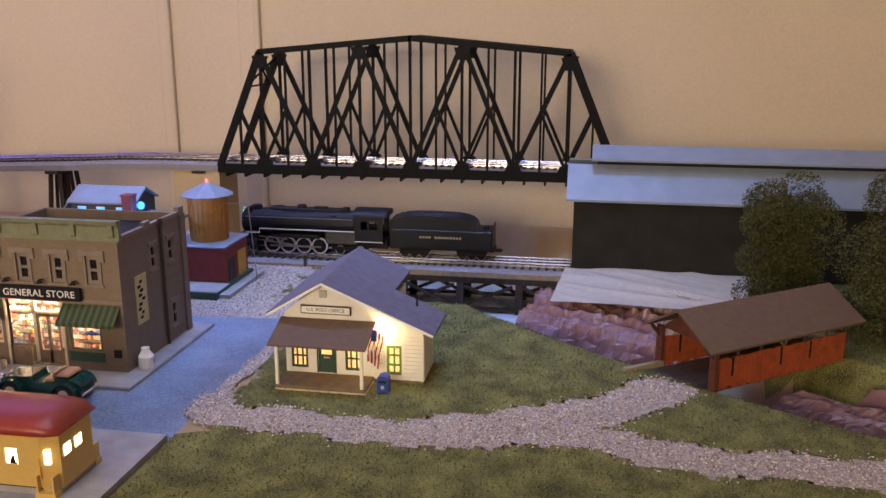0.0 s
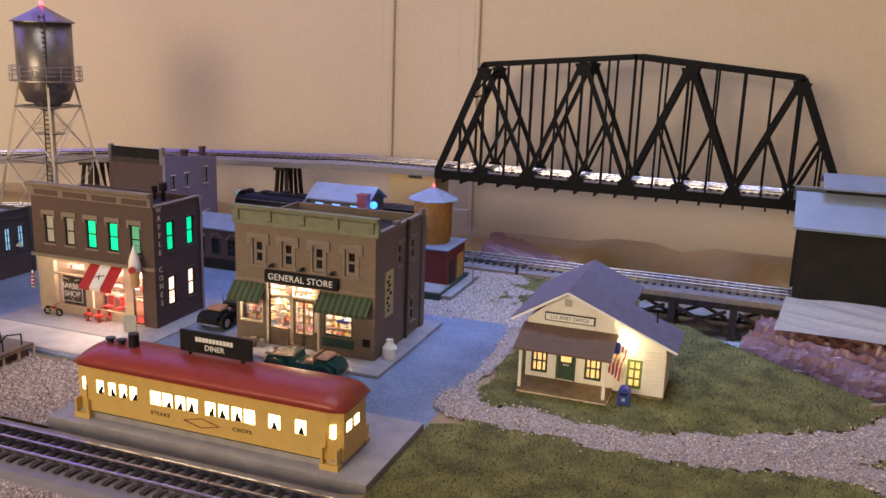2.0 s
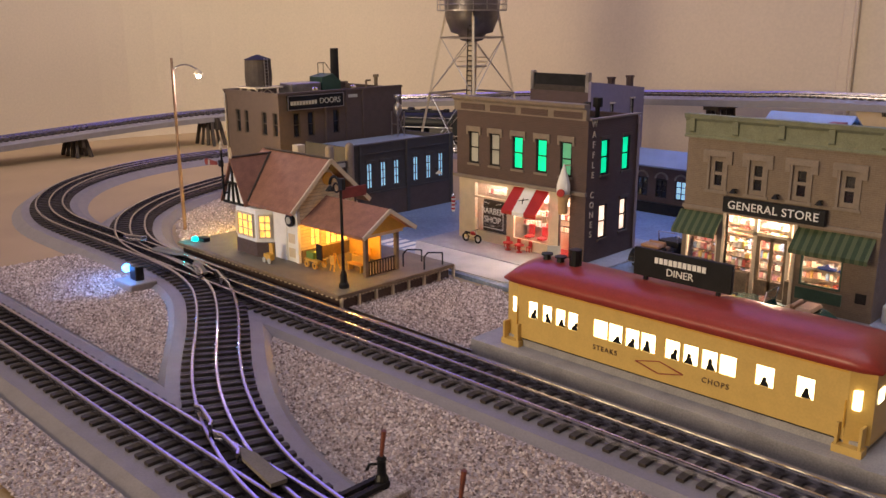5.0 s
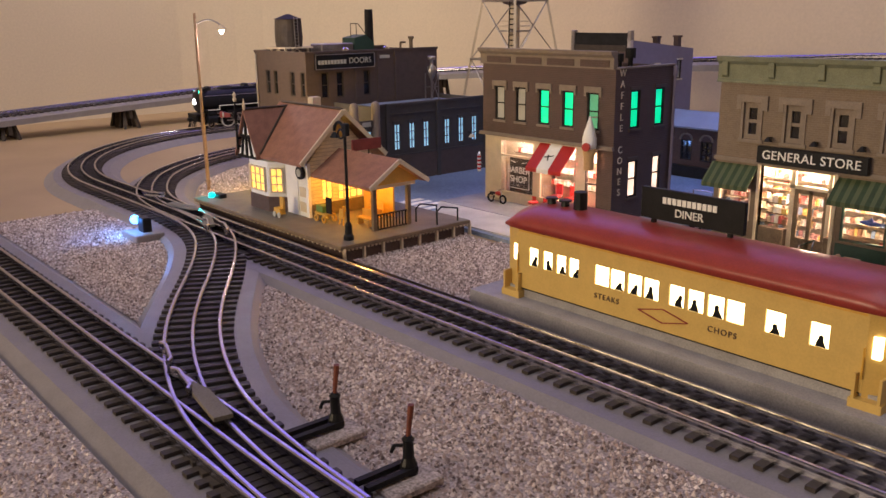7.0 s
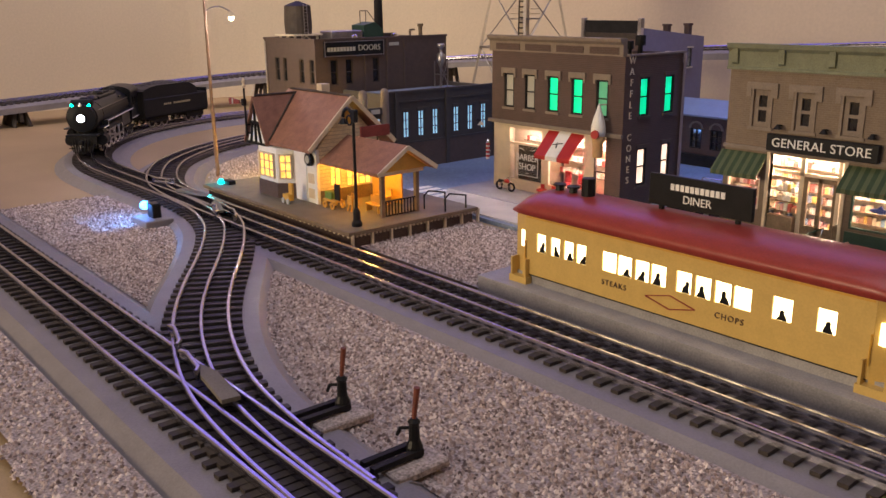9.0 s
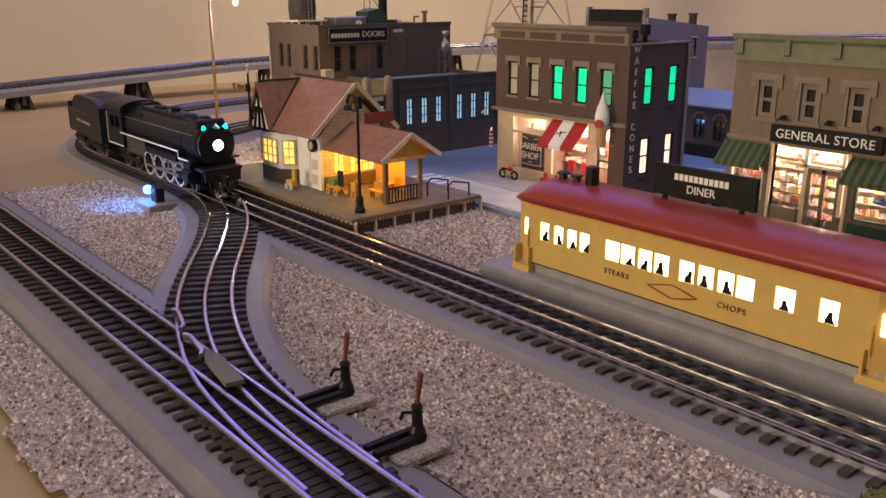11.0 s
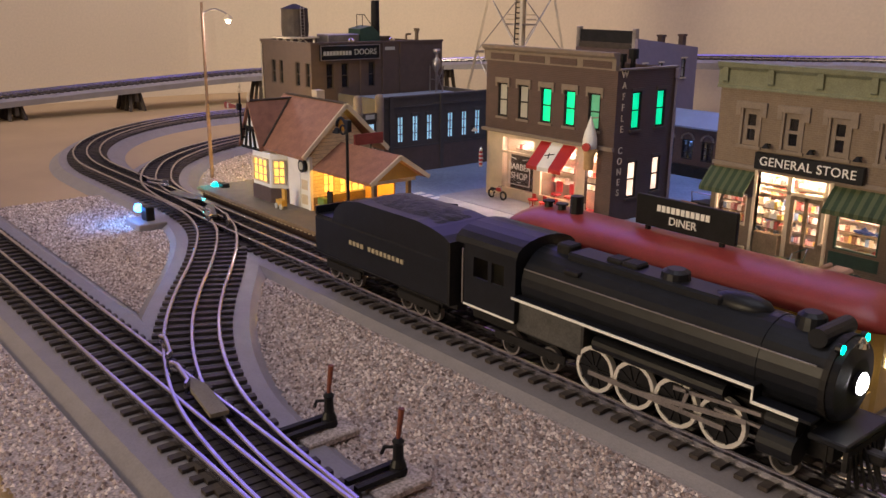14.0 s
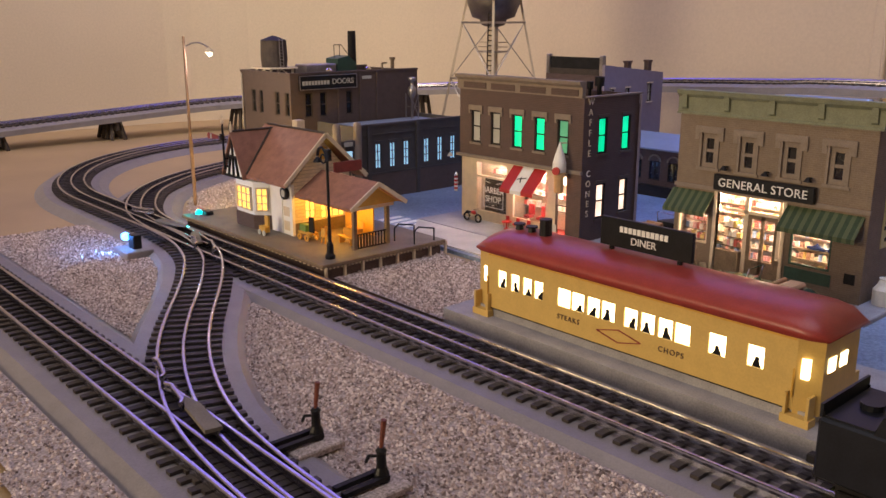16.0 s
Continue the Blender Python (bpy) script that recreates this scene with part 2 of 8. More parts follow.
def ball(bm, p, r, sx=1, sy=1, sz=1, sub=2):
    v = bmesh.ops.create_icosphere(bm, subdivisions=sub, radius=r)["verts"]
    bmesh.ops.scale(bm, vec=(sx, sy, sz), verts=v)
    bmesh.ops.translate(bm, vec=p, verts=v)


def extrude_poly(bm, pts, axis, a, b):
    """A closed outline of 2D points, drawn out along an axis from a to b."""
    def at(u, v, w):
        return {"x": (w, u, v), "y": (u, w, v), "z": (u, v, w)}[axis]
    va = [bm.verts.new(at(u, v, a)) for u, v in pts]
    vb = [bm.verts.new(at(u, v, b)) for u, v in pts]
    bm.faces.new(va)
    bm.faces.new(vb[::-1])
    n = len(pts)
    for i in range(n):
        bm.faces.new((va[i], vb[i], vb[(i + 1) % n], va[(i + 1) % n]))
    bmesh.ops.recalc_face_normals(bm, faces=bm.faces[:])


def outline(pts, axis, a, b):
    bm = bmesh.new()
    extrude_poly(bm, pts, axis, a, b)
    return bm


def lathe(profile, n=24, at=(0, 0, 0), ring=False):
    """Turn (radius, height) pairs round z."""
    bm = bmesh.new()
    rings = []
    for r, z in profile:
        rings.append([bm.verts.new((at[0] + r * math.cos(2 * math.pi * i / n), at[1] + r * math.sin(2 * math.pi * i / n), at[2] + z)) for i in range(n)])
    for a, b in zip(rings, rings[1:]):
        for i in range(n):
            bm.faces.new((a[i], a[(i + 1) % n], b[(i + 1) % n], b[i]))
    if ring:
        for i in range(n):
            bm.faces.new((rings[-1][i], rings[-1][(i + 1) % n], rings[0][(i + 1) % n], rings[0][i]))
    else:
        bm.faces.new(rings[0][::-1])
        bm.faces.new(rings[-1])
    bmesh.ops.remove_doubles(bm, verts=bm.verts[:], dist=1e-6)
    bmesh.ops.recalc_face_normals(bm, faces=bm.faces[:])
    return bm


def part(name, bm, material, parent=None, label="", smooth=False):
    me = bpy.data.meshes.new(name)
    bm.to_mesh(me)
    bm.free()
    me.materials.append(material)
    if smooth:
        for p in me.polygons:
            p.use_smooth = True
    ob = new(name, me)
    ob.parent = parent
    if label:
        tagged(ob, label)
    return ob


def thing(name, label, category, group="", m=None):
    e = new(name)
    e.empty_display_size = 0.01
    if m:
        e.matrix_world = m
    return tagged(e, label, category, group)


def structure(name, bm, material, label=""):
    return tagged(part(name, bm, material), label, "", "", "structure")


def words(name, text, size, m, material, parent, depth=0.0004, label="", spread=1.0):
    """Raised lettering in the built-in font, as a mesh."""
    c = bpy.data.curves.new(name, "FONT")
    c.body, c.size, c.extrude, c.align_x, c.align_y = text, size, depth, "CENTER", "CENTER"
    c.space_character = spread
    tmp = new(name + "_curve", c)
    me = bpy.data.meshes.new_from_object(tmp.evaluated_get(bpy.context.evaluated_depsgraph_get()))
    bpy.data.objects.remove(tmp)
    me.materials.clear()
    me.materials.append(material)
    ob = new(name, me)
    ob.parent = parent
    ob.matrix_local = m
    if label:
        tagged(ob, label)
    return ob


def holed(axis, pos, thick, u0, u1, z0, z1, holes):
    """A wall along x or y at pos, with rectangular openings (u0, u1, z0, z1) through it."""
    us = sorted({u0, u1, *[min(max(h[i], u0), u1) for h in holes for i in (0, 1)]})
    zs = sorted({z0, z1, *[min(max(h[i], z0), z1) for h in holes for i in (2, 3)]})
    bm = bmesh.new()
    for a, b in zip(us, us[1:]):
        run = None
        for c, d in zip(zs, zs[1:]):
            mu, mz = (a + b) / 2, (c + d) / 2
            if any(h[0] < mu < h[1] and h[2] < mz < h[3] for h in holes):
                run = None
                continue
            if axis == "x":
                box(bm, a, b, pos, pos + thick, c, d)
            else:
                box(bm, pos - thick, pos, a, b, c, d)
    bmesh.ops.remove_doubles(bm, verts=bm.verts[:], dist=1e-6)
    return bm


def window(parent, axis, pos, u0, u1, z0, z1, frame_mat, pane_mat, bars=(1, 2), bar=0.0012, proud=0.0008, back=0.0015):
    """A window in a wall that faces -y (axis x) or +x (axis y): frame, glazing bars, pane."""
    def bx(bm, a, b, c, d, near, far):
        if axis == "x":
            box(bm, a, b, pos - near, pos + far, c, d)
        else:
            box(bm, pos - far, pos + near, a, b, c, d)
    bm = bmesh.new()
    for a, b, c, d in ((u0, u1, z0, z0 + bar), (u0, u1, z1 - bar, z1), (u0, u0 + bar, z0 + bar, z1 - bar), (u1 - bar, u1, z0 + bar, z1 - bar)):
        bx(bm, a, b, c, d, proud, back)
    nx, nz = bars
    for i in range(1, nx):
        u = u0 + (u1 - u0) * i / nx
        bx(bm, u - bar * 0.35, u + bar * 0.35, z0 + bar, z1 - bar, proud * 0.6, back)
    for i in range(1, nz):
        z = z0 + (z1 - z0) * i / nz
        bx(bm, u0 + bar, u1 - bar, z - bar * 0.35, z + bar * 0.35, proud * 0.7, back)
    w = part("window", bm, frame_mat, parent)
    bm = bmesh.new()
    bx(bm, u0 + bar, u1 - bar, z0 + bar, z1 - bar, -back * 0.55, back * 0.95)
    p = part("pane", bm, pane_mat, w)
    if pane_mat is M_GLASS:
        p.visible_shadow = False
    return w


def placed(build, m):
    """Build things and carry all that was built to its place by the pose m."""
    before = set(bpy.data.objects)
    build()
    for ob in [o for o in bpy.data.objects if o not in before and o.parent is None]:
        ob.matrix_basis = m @ ob.matrix_basis


# ---- ground ----
RAVINE = [(-0.19, 1.32), (-0.16, 1.16), (-0.06, 1.03), (0.06, 0.93), (0.18, 0.84), (0.28, 0.78), (0.5, 0.745), (1.3, 0.745)]


def ravine_distance(x, y):
    best = 9
    for (ax, ay), (bx, by) in zip(RAVINE, RAVINE[1:]):
        dx, dy = bx - ax, by - ay
        k = max(0, min(1, ((x - ax) * dx + (y - ay) * dy) / (dx * dx + dy * dy)))
        best = min(best, math.hypot(x - ax - k * dx, y - ay - k * dy))
    return best


def height(x, y):
    if x < -0.5:
        return -0.012
    d = ravine_distance(x, y)
    wide = 0.11 if y > 1.0 else 0.045
    k = max(0, min(1, (wide + 0.04 - d) / 0.04))
    lawn = 0.010 * max(0, min(1, (x + 0.36) / 0.05))
    return -0.012 + lawn - 0.066 * k * k * (3 - 2 * k)


def sheet(name, mask, zoff, x0, x1, y0, y1, res, material, rise=None):
    nx, ny = round((x1 - x0) / res), round((y1 - y0) / res)
    verts, index, faces = [], {}, []

    def v(i, j):
        if (i, j) not in index:
            x, y = x0 + i * res, y0 + j * res
            index[i, j] = len(verts)
            verts.append((x, y, height(x, y) + zoff + (rise(x, y) if rise else 0)))
        return index[i, j]
    for i in range(nx):
        for j in range(ny):
            if mask is None or mask(x0 + (i + 0.5) * res, y0 + (j + 0.5) * res):
                faces.append((v(i, j), v(i + 1, j), v(i + 1, j + 1), v(i, j + 1)))
    me = bpy.data.meshes.new(name)
    me.from_pydata(verts, [], faces)
    me.materials.append(material)
    for p in me.polygons:
        p.use_smooth = True
    return new(name, me)


def wob(x, y, k=30.0, a=0.012):
    return a * noise.noise((x * k, y * k, 1.7)) + a * 0.4 * noise.noise((x * k * 4, y * k * 4, 3.1))


def near_line(pts, x, y):
    best = 9
    for (ax, ay), (bx, by) in zip(pts, pts[1:]):
        dx, dy = bx - ax, by - ay
        k = max(0, min(1, ((x - ax) * dx + (y - ay) * dy) / (dx * dx + dy * dy)))
        best = min(best, math.hypot(x - ax - k * dx, y - ay - k * dy))
    return best


PATH_A = [(-0.36, 0.70), (-0.31, 0.655), (-0.158, 0.647), (-0.012, 0.668), (0.10, 0.640), (0.5, 0.635), (1.2, 0.63)]
PATH_B = [(-0.10, 0.665), (0.0, 0.705), (0.075, 0.775)]
SIDE_A = [(-0.335, 0.66), (-0.325, 0.85), (-0.36, 1.02), (-0.42, 1.15)]


def on_path(x, y):
    w = wob(x, y)
    return min(near_line(PATH_A, x, y) - 0.024, near_line(PATH_B, x, y) - 0.028, near_line(SIDE_A, x, y) - 0.007) + w < 0


def is_lawn(x, y):
    if y > 1.165 or on_path(x, y):
        return False
    edge = -0.336 if y < 0.62 else -0.315 + wob(x, y)
    if y > 0.95:
        edge = -0.40 + 0.08 * abs(noise.noise((x * 18, y * 18, 0))) + (0.1 if y < 1.02 else 0)
    return x > edge and ravine_distance(x, y) + wob(x, y) > (0.12 if y > 1.0 else 0.06)


def is_gravel(x, y):
    return x > -0.50 and y < 1.19 and y > 0.60 and not is_lawn(x, y) and (on_path(x, y) or (y > 0.93 and x < -0.2 and ravine_distance(x, y) > 0.13))


table = tagged(sheet("ground", None, 0, -2.02, 1.88, -0.3, 1.46, 0.02, M_TABLE), "tan paper-covered table top of the model railway", "", "", "structure")
lawn = tagged(sheet("grass", is_lawn, 0.003, -0.42, 1.2, 0.25, 1.17, 0.006, M_GRASS), "olive green static grass lawn on the layout", "grass", "", "stuff")
gravel_path = tagged(sheet("gravel", is_gravel, 0.0025, -0.50, 1.2, 0.58, 1.20, 0.006, M_GRAVEL), "pale pinkish gravel path through the grass", "gravel", "", "stuff")

# room walls

def wall_line(d):
    """The room walls in plan, with a soft rounded corner; d: how far behind the face."""
    arc = [(-1.40 - (0.62 + d) * math.sin(a), 0.85 + (0.62 + d) * math.cos(a)) for a in [math.pi / 2 * i / 16 for i in range(17)]]
    return [(1.9, 1.47 + d)] + arc + [(-2.02 - d, -4.2)]


structure("wall_north", outline(wall_line(0) + wall_line(0.1)[::-1], "z", -0.9, 1.9), M_WALL, "cream painted plain room wall behind the layout")
structure("wall_east", boxes((1.9, 2.0, -4.2, 1.47, -0.9, 1.9)), M_WALL, "cream painted plain room wall")
structure("floor", boxes((-2.1, 2.0, -4.3, 1.6, -0.92, -0.9)), M_TABLE, "tan floor of the room")

# ---- tracks ----
GAUGE, RAIL_TOP, DZ = 0.0159, 0.0080, -0.0048
CX, CY, R = -1.225, 0.8300, 0.385
Y_MAIN, Y_BACK, Y_NEAR = CY - R, CY + R, 0.259


def resample(pts, step):
    out, carry = [Vector(pts[0])], 0.0
    for a, b in zip(pts, pts[1:]):
        a, b = Vector(a), Vector(b)
        d = (b - a).length
        s = step - carry
        while s <= d:
            out.append(a.lerp(b, s / d))
            s += step
        carry = d - (s - step)
    return out


def smooth_line(pts, n=8):
    """A Catmull-Rom line through points."""
    p = [Vector(q) for q in pts]
    p = [2 * p[0] - p[1]] + p + [2 * p[-1] - p[-2]]
    out = []
    for i in range(1, len(p) - 2):
        for k in range(n):
            t = k / n
            a, b, c, d = p[i - 1:i + 3]
            out.append(0.5 * (2 * b + (c - a) * t + (2 * a - 5 * b + 4 * c - d) * t * t + (3 * b - a - 3 * c + d) * t ** 3))
    return out + [p[-2]]


def sides(pts):
    res = []
    for i, p in enumerate(pts):
        a, b = pts[max(0, i - 1)], pts[min(len(pts) - 1, i + 1)]
        d = (b - a)
        d.z = 0
        d.normalize()
        res.append((p, Vector((-d.y, d.x, 0)), d))
    return res


def ribbon(pts, profile):
    """Draw a cross-section (offset to the side, height) along a line."""
    bm = bmesh.new()
    rows = [[bm.verts.new(p + n * u + Vector((0, 0, z))) for u, z in profile] for p, n, d in sides(pts)]
    for a, b in zip(rows, rows[1:]):
        for i in range(len(profile)):
            j = (i + 1) % len(profile)
            bm.faces.new((a[i], b[i], b[j], a[j]))
    bm.faces.new(rows[0])
    bm.faces.new(rows[-1][::-1])
    bmesh.ops.recalc_face_normals(bm, faces=bm.faces[:])
    return bm


def bed(zlow, half=0.034, foot=0.046):
    return [(-foot, zlow), (-half, 0), (half, 0), (foot, zlow)]


def rail_profile(u):
    return [(u - 0.0009, 0.0020), (u - 0.0006, 0.0048), (u - 0.0010, 0.0056), (u - 0.0013, 0.0066), (u - 0.0012, 0.0074), (u - 0.0007, RAIL_TOP), (u + 0.0007, RAIL_TOP), (u + 0.0012, 0.0074), (u + 0.0013, 0.0066), (u + 0.0010, 0.0056), (u + 0.0006, 0.0048), (u + 0.0009, 0.0020)]


bm = bmesh.new()
box(bm, -0.0023, 0.0023, -0.0240, 0.0240, 0.0002, 0.0022)
TIE_MESH = bpy.data.meshes.new("tie")
bm.to_mesh(TIE_MESH)
bm.free()
TIE_MESH.materials.append(M_TIE)


def track(label, pts, zlow=-0.0075, singles=None, foot=0.046, half=0.034, bed_mat=None, drop=0.0, rails=True):
    """Three-rail track with a grey roadbed; single ties inside a stretch of x, the others in one mesh."""
    e = tagged(new("railway_track"), label, "railway track")
    line = resample(pts, 0.012)
    part("roadbed", ribbon([p - Vector((0, 0, drop)) for p in line], bed(zlow, half, foot)), bed_mat or M_ROADBED, e)
    for u, m in ((-GAUGE, M_RAIL), (0, M_RAIL), (GAUGE, M_RAIL)):
        part("rail", ribbon(line, rail_profile(u)), m, e)
    rest = bmesh.new()
    for p, n, d in sides(resample(pts, 0.0115)):
        m = Matrix.Translation(p) @ Matrix.Rotation(math.atan2(d.y, d.x), 4, "Z")
        if singles and singles[0] < p.x < singles[1] and p.y < 0.6:
            o = new("tie", TIE_MESH)
            o.parent = e
            o.matrix_local = m
        else:
            for v in box(rest, -0.0023, 0.0023, -0.0240, 0.0240, 0.0002, 0.0022):
                v.co = m @ v.co
    if rest.verts:
        tagged(part("ties", rest, M_TIE, e), "", "", "", "stuff")
    return e


loop = [Vector((1.3, Y_BACK, DZ)), Vector((CX, Y_BACK, DZ))]
loop += [Vector((CX - R * math.sin(a), CY + R * math.cos(a), DZ)) for a in [math.pi * i / 48 for i in range(1, 48)]]
loop += [Vector((CX, Y_MAIN, DZ)), Vector((0.9, Y_MAIN, DZ))]
track("grey three-rail model railway track loop with dark ties", loop, singles=(-0.96, -0.25))
track("straight three-rail track along the front of the layout", [Vector((-2.3, Y_NEAR, DZ)), Vector((0.6, Y_NEAR, DZ))], singles=(-1.0, -0.3))
branch = smooth_line([(-0.4651, 0.261, DZ), (-0.524, 0.2634, DZ), (-0.5829, 0.2708, DZ), (-0.6368, 0.2865, DZ), (-0.6908, 0.3095, DZ), (-0.7428, 0.3385, DZ), (-0.7987, 0.3738, DZ), (-0.8477, 0.4022, DZ), (-0.8968, 0.4248, DZ), (-0.9556, 0.4395, DZ), (-1.0243, 0.4449, DZ)])
track("curved crossover track between two railway switches", [p + Vector((0, 0, 0.0003)) for p in branch], singles=(-0.84, -0.60), drop=0.0004)
siding = smooth_line([(-0.9654, 0.4454, DZ), (-1.0439, 0.4483, DZ), (-1.1126, 0.4611, DZ), (-1.1813, 0.4915, DZ), (-1.2372, 0.5298, DZ), (-1.296, 0.5975, DZ), (-1.3382, 0.6789, DZ), (-1.3726, 0.7672, DZ), (-1.3873, 0.8653, DZ), (-1.3775, 0.9634, DZ)])
track("curved inner siding track branching off the loop", [p + Vector((0, 0, 0.0003)) for p in siding], drop=0.0004)


# ---- streets and slabs ----
structure("road", outline([(-1.03, 0.64), (-0.70, 0.625), (-0.66, 0.585), (-0.338, 0.585), (-0.338, 0.70), (-0.333, 0.86), (-0.350, 0.935), (-0.466, 0.925), (-0.56, 0.93), (-0.56, 1.15), (-1.03, 1.15)], "z", -0.0122, -0.0080), M_STREET, "worn blue painted street card between the buildings")
structure("pavement_diner", outline([(-0.642, 0.492), (-0.338, 0.492), (-0.338, 0.612), (-0.642, 0.612)], "z", -0.0123, 0.0), M_WALK, "smooth grey slab under the diner")
structure("pavement_store", boxes((-0.632, -0.424, 0.7045, 0.897, -0.0119, -0.0041), bev=0.0008), M_WALK, "grey kerbed sidewalk round the general store")
structure("pavement_barber", boxes((-0.905, -0.690, 0.688, 0.862, -0.0119, -0.0062), bev=0.0008), M_WALK, "grey kerbed sidewalk round the barber shop")
structure("pavement_crossing", outline([(-0.905, 0.6875), (-0.868, 0.650), (-0.815, 0.634), (-0.735, 0.634), (-0.705, 0.652), (-0.700, 0.6875)], "z", -0.0079, -0.0066), M_CONCRETE, "pale worn concrete apron in front of the barber shop")
structure("road_marking", boxes(*[(-0.935 + 0.014 * i, -0.927 + 0.014 * i, 0.655, 0.685, -0.0080, -0.0077) for i in range(4)]), M_WHITE, "worn white crossing stripes on the street")


def stones(name, label, inside, x0, x1, y0, y1, count, size, base, seed, material, soft=0.0):
    """Loose stones as one mesh of small lumps."""
    rng = np.random.default_rng(seed)
    unit = np.array([(1, 0, 0), (-1, 0, 0), (0, 1, 0), (0, -1, 0), (0, 0, 1)], float)
    tri = [(0, 2, 4), (2, 1, 4), (1, 3, 4), (3, 0, 4)]
    verts, faces = [], []
    made = 0
    while made < count:
        x, y = rng.uniform(x0, x1), rng.uniform(y0, y1)
        if not inside(x + rng.normal(0, soft), y + rng.normal(0, soft)):
            made += 0.2
            continue
        s = size * rng.uniform(0.5, 1.35)
        a = rng.uniform(0, 6.28)
        c, sn = math.cos(a), math.sin(a)
        p = unit * rng.uniform(0.6, 1.2, (5, 3)) * s
        p = np.stack([p[:, 0] * c - p[:, 1] * sn, p[:, 0] * sn + p[:, 1] * c, p[:, 2]], 1) + (x, y, base(x, y))
        k = len(verts)
        verts += [tuple(q) for q in p]
        faces += [(i + k, j + k, l + k) for i, j, l in tri]
        made += 1
    me = bpy.data.meshes.new(name)
    me.from_pydata(verts, [], faces)
    me.materials.append(material)
    return tagged(new(name, me), label, "gravel", "", "stuff")


def island_mat(name, cols, rough=0.9):
    m = bpy.data.materials.new(name)
    m.use_nodes = True
    nt = m.node_tree
    b = nt.nodes["Principled BSDF"]
    b.inputs["Roughness"].default_value = rough
    g, r = nt.nodes.new("ShaderNodeNewGeometry"), nt.nodes.new("ShaderNodeValToRGB")
    els = r.color_ramp.elements
    els[0].color, els[1].color = (*cols[0], 1), (*cols[-1], 1)
    for i, c in enumerate(cols[1:-1], 1):
        els.new(i / (len(cols) - 1)).color = (*c, 1)
    nt.links.new(g.outputs["Random Per Island"], r.inputs[0])
    nt.links.new(r.outputs[0], b.inputs["Base Color"])
    return m


M_STONES = island_mat("mixed_gravel_stones", [(0.12, 0.085, 0.080), (0.36, 0.27, 0.245), (0.56, 0.45, 0.41), (0.82, 0.72, 0.68)])
M_PALESTONES = island_mat("pale_gravel_stones", [(0.18, 0.135, 0.10), (0.42, 0.34, 0.28), (0.60, 0.51, 0.44), (0.80, 0.71, 0.62)])
M_BLADES = island_mat("grass_fibres", [(0.032, 0.036, 0.009), (0.085, 0.092, 0.022), (0.145, 0.140, 0.038), (0.27, 0.22, 0.09)])


def gravel_a(x, y):
    """Between the front track and the loop, and the gaps beside the crossover."""
    if -1.13 < x < 0.6 and Y_NEAR + 0.040 < y < Y_MAIN - 0.042:
        return near_line([(p.x, p.y) for p in branch[::4]], x, y) > 0.039
    return False


def gravel_b(x, y):
    return -0.83 < x < -0.640 and Y_MAIN + 0.046 < y < 0.615 + wob(x, y)


def gravel_c(x, y):
    return -1.4 < x < 0.3 and 0.178 + wob(x, y, 20) < y < Y_NEAR - 0.045


def gravel_d(x, y):
    return math.hypot(x - CX - 0.12, y - CY + 0.12) < 0.25 and x > -1.32 and near_line([(p.x, p.y) for p in siding[::4]], x, y) > 0.05 and Y_MAIN + 0.05 < y < 0.72 and x < -1.03


for nm, fn, b, cnt in (("front", gravel_a, (-1.13, 0.1, 0.30, 0.41), 26000), ("platform", gravel_b, (-0.83, -0.64, 0.49, 0.63), 7400), ("edge", gravel_c, (-1.2, 0.1, 0.165, 0.22), 7000), ("inner", gravel_d, (-1.33, -1.03, 0.49, 0.72), 2600)):
    tagged(sheet("gravel", fn, 0.0035, b[0], b[1], b[2], b[3], 0.005, M_GRAVEL), "flat bed of fine pinkish gravel", "gravel", "", "stuff")
    stones("gravel", "loose pinkish grey gravel beside the tracks", fn, *b, int(cnt * 1.5), 0.0012, lambda x, y: height(x, y) + 0.0036, 5, M_STONES)
stones("gravel", "loose pale gravel on the footpath", is_gravel, -0.50, 0.45, 0.60, 1.19, 23000, 0.0011, lambda x, y: height(x, y) + 0.003, 6, M_PALESTONES, 0.005)


def fibres(count, seed):
    rng = np.random.default_rng(seed)
    verts, faces = [], []
    for _ in range(count):
        x, y = rng.uniform(-0.42, 0.62), rng.uniform(0.36, 1.17)
        if not is_lawn(x, y):
            continue
        z, h, a = height(x, y) + 0.0025, rng.uniform(0.0012, 0.0036), rng.uniform(0, 6.28)
        dx, dy = 0.0006 * math.cos(a), 0.0006 * math.sin(a)
        k = len(verts)
        verts += [(x - dx, y - dy, z), (x + dx, y + dy, z), (x + rng.normal(0, 0.0014), y + rng.normal(0, 0.0014), z + h)]
        faces.append((k, k + 1, k + 2))
    me = bpy.data.meshes.new("grass")
    me.from_pydata(verts, [], faces)
    me.materials.append(M_BLADES)
    return tagged(new("grass", me), "short olive grass fibres on the lawn", "grass", "", "stuff")


fibres(90000, 8)


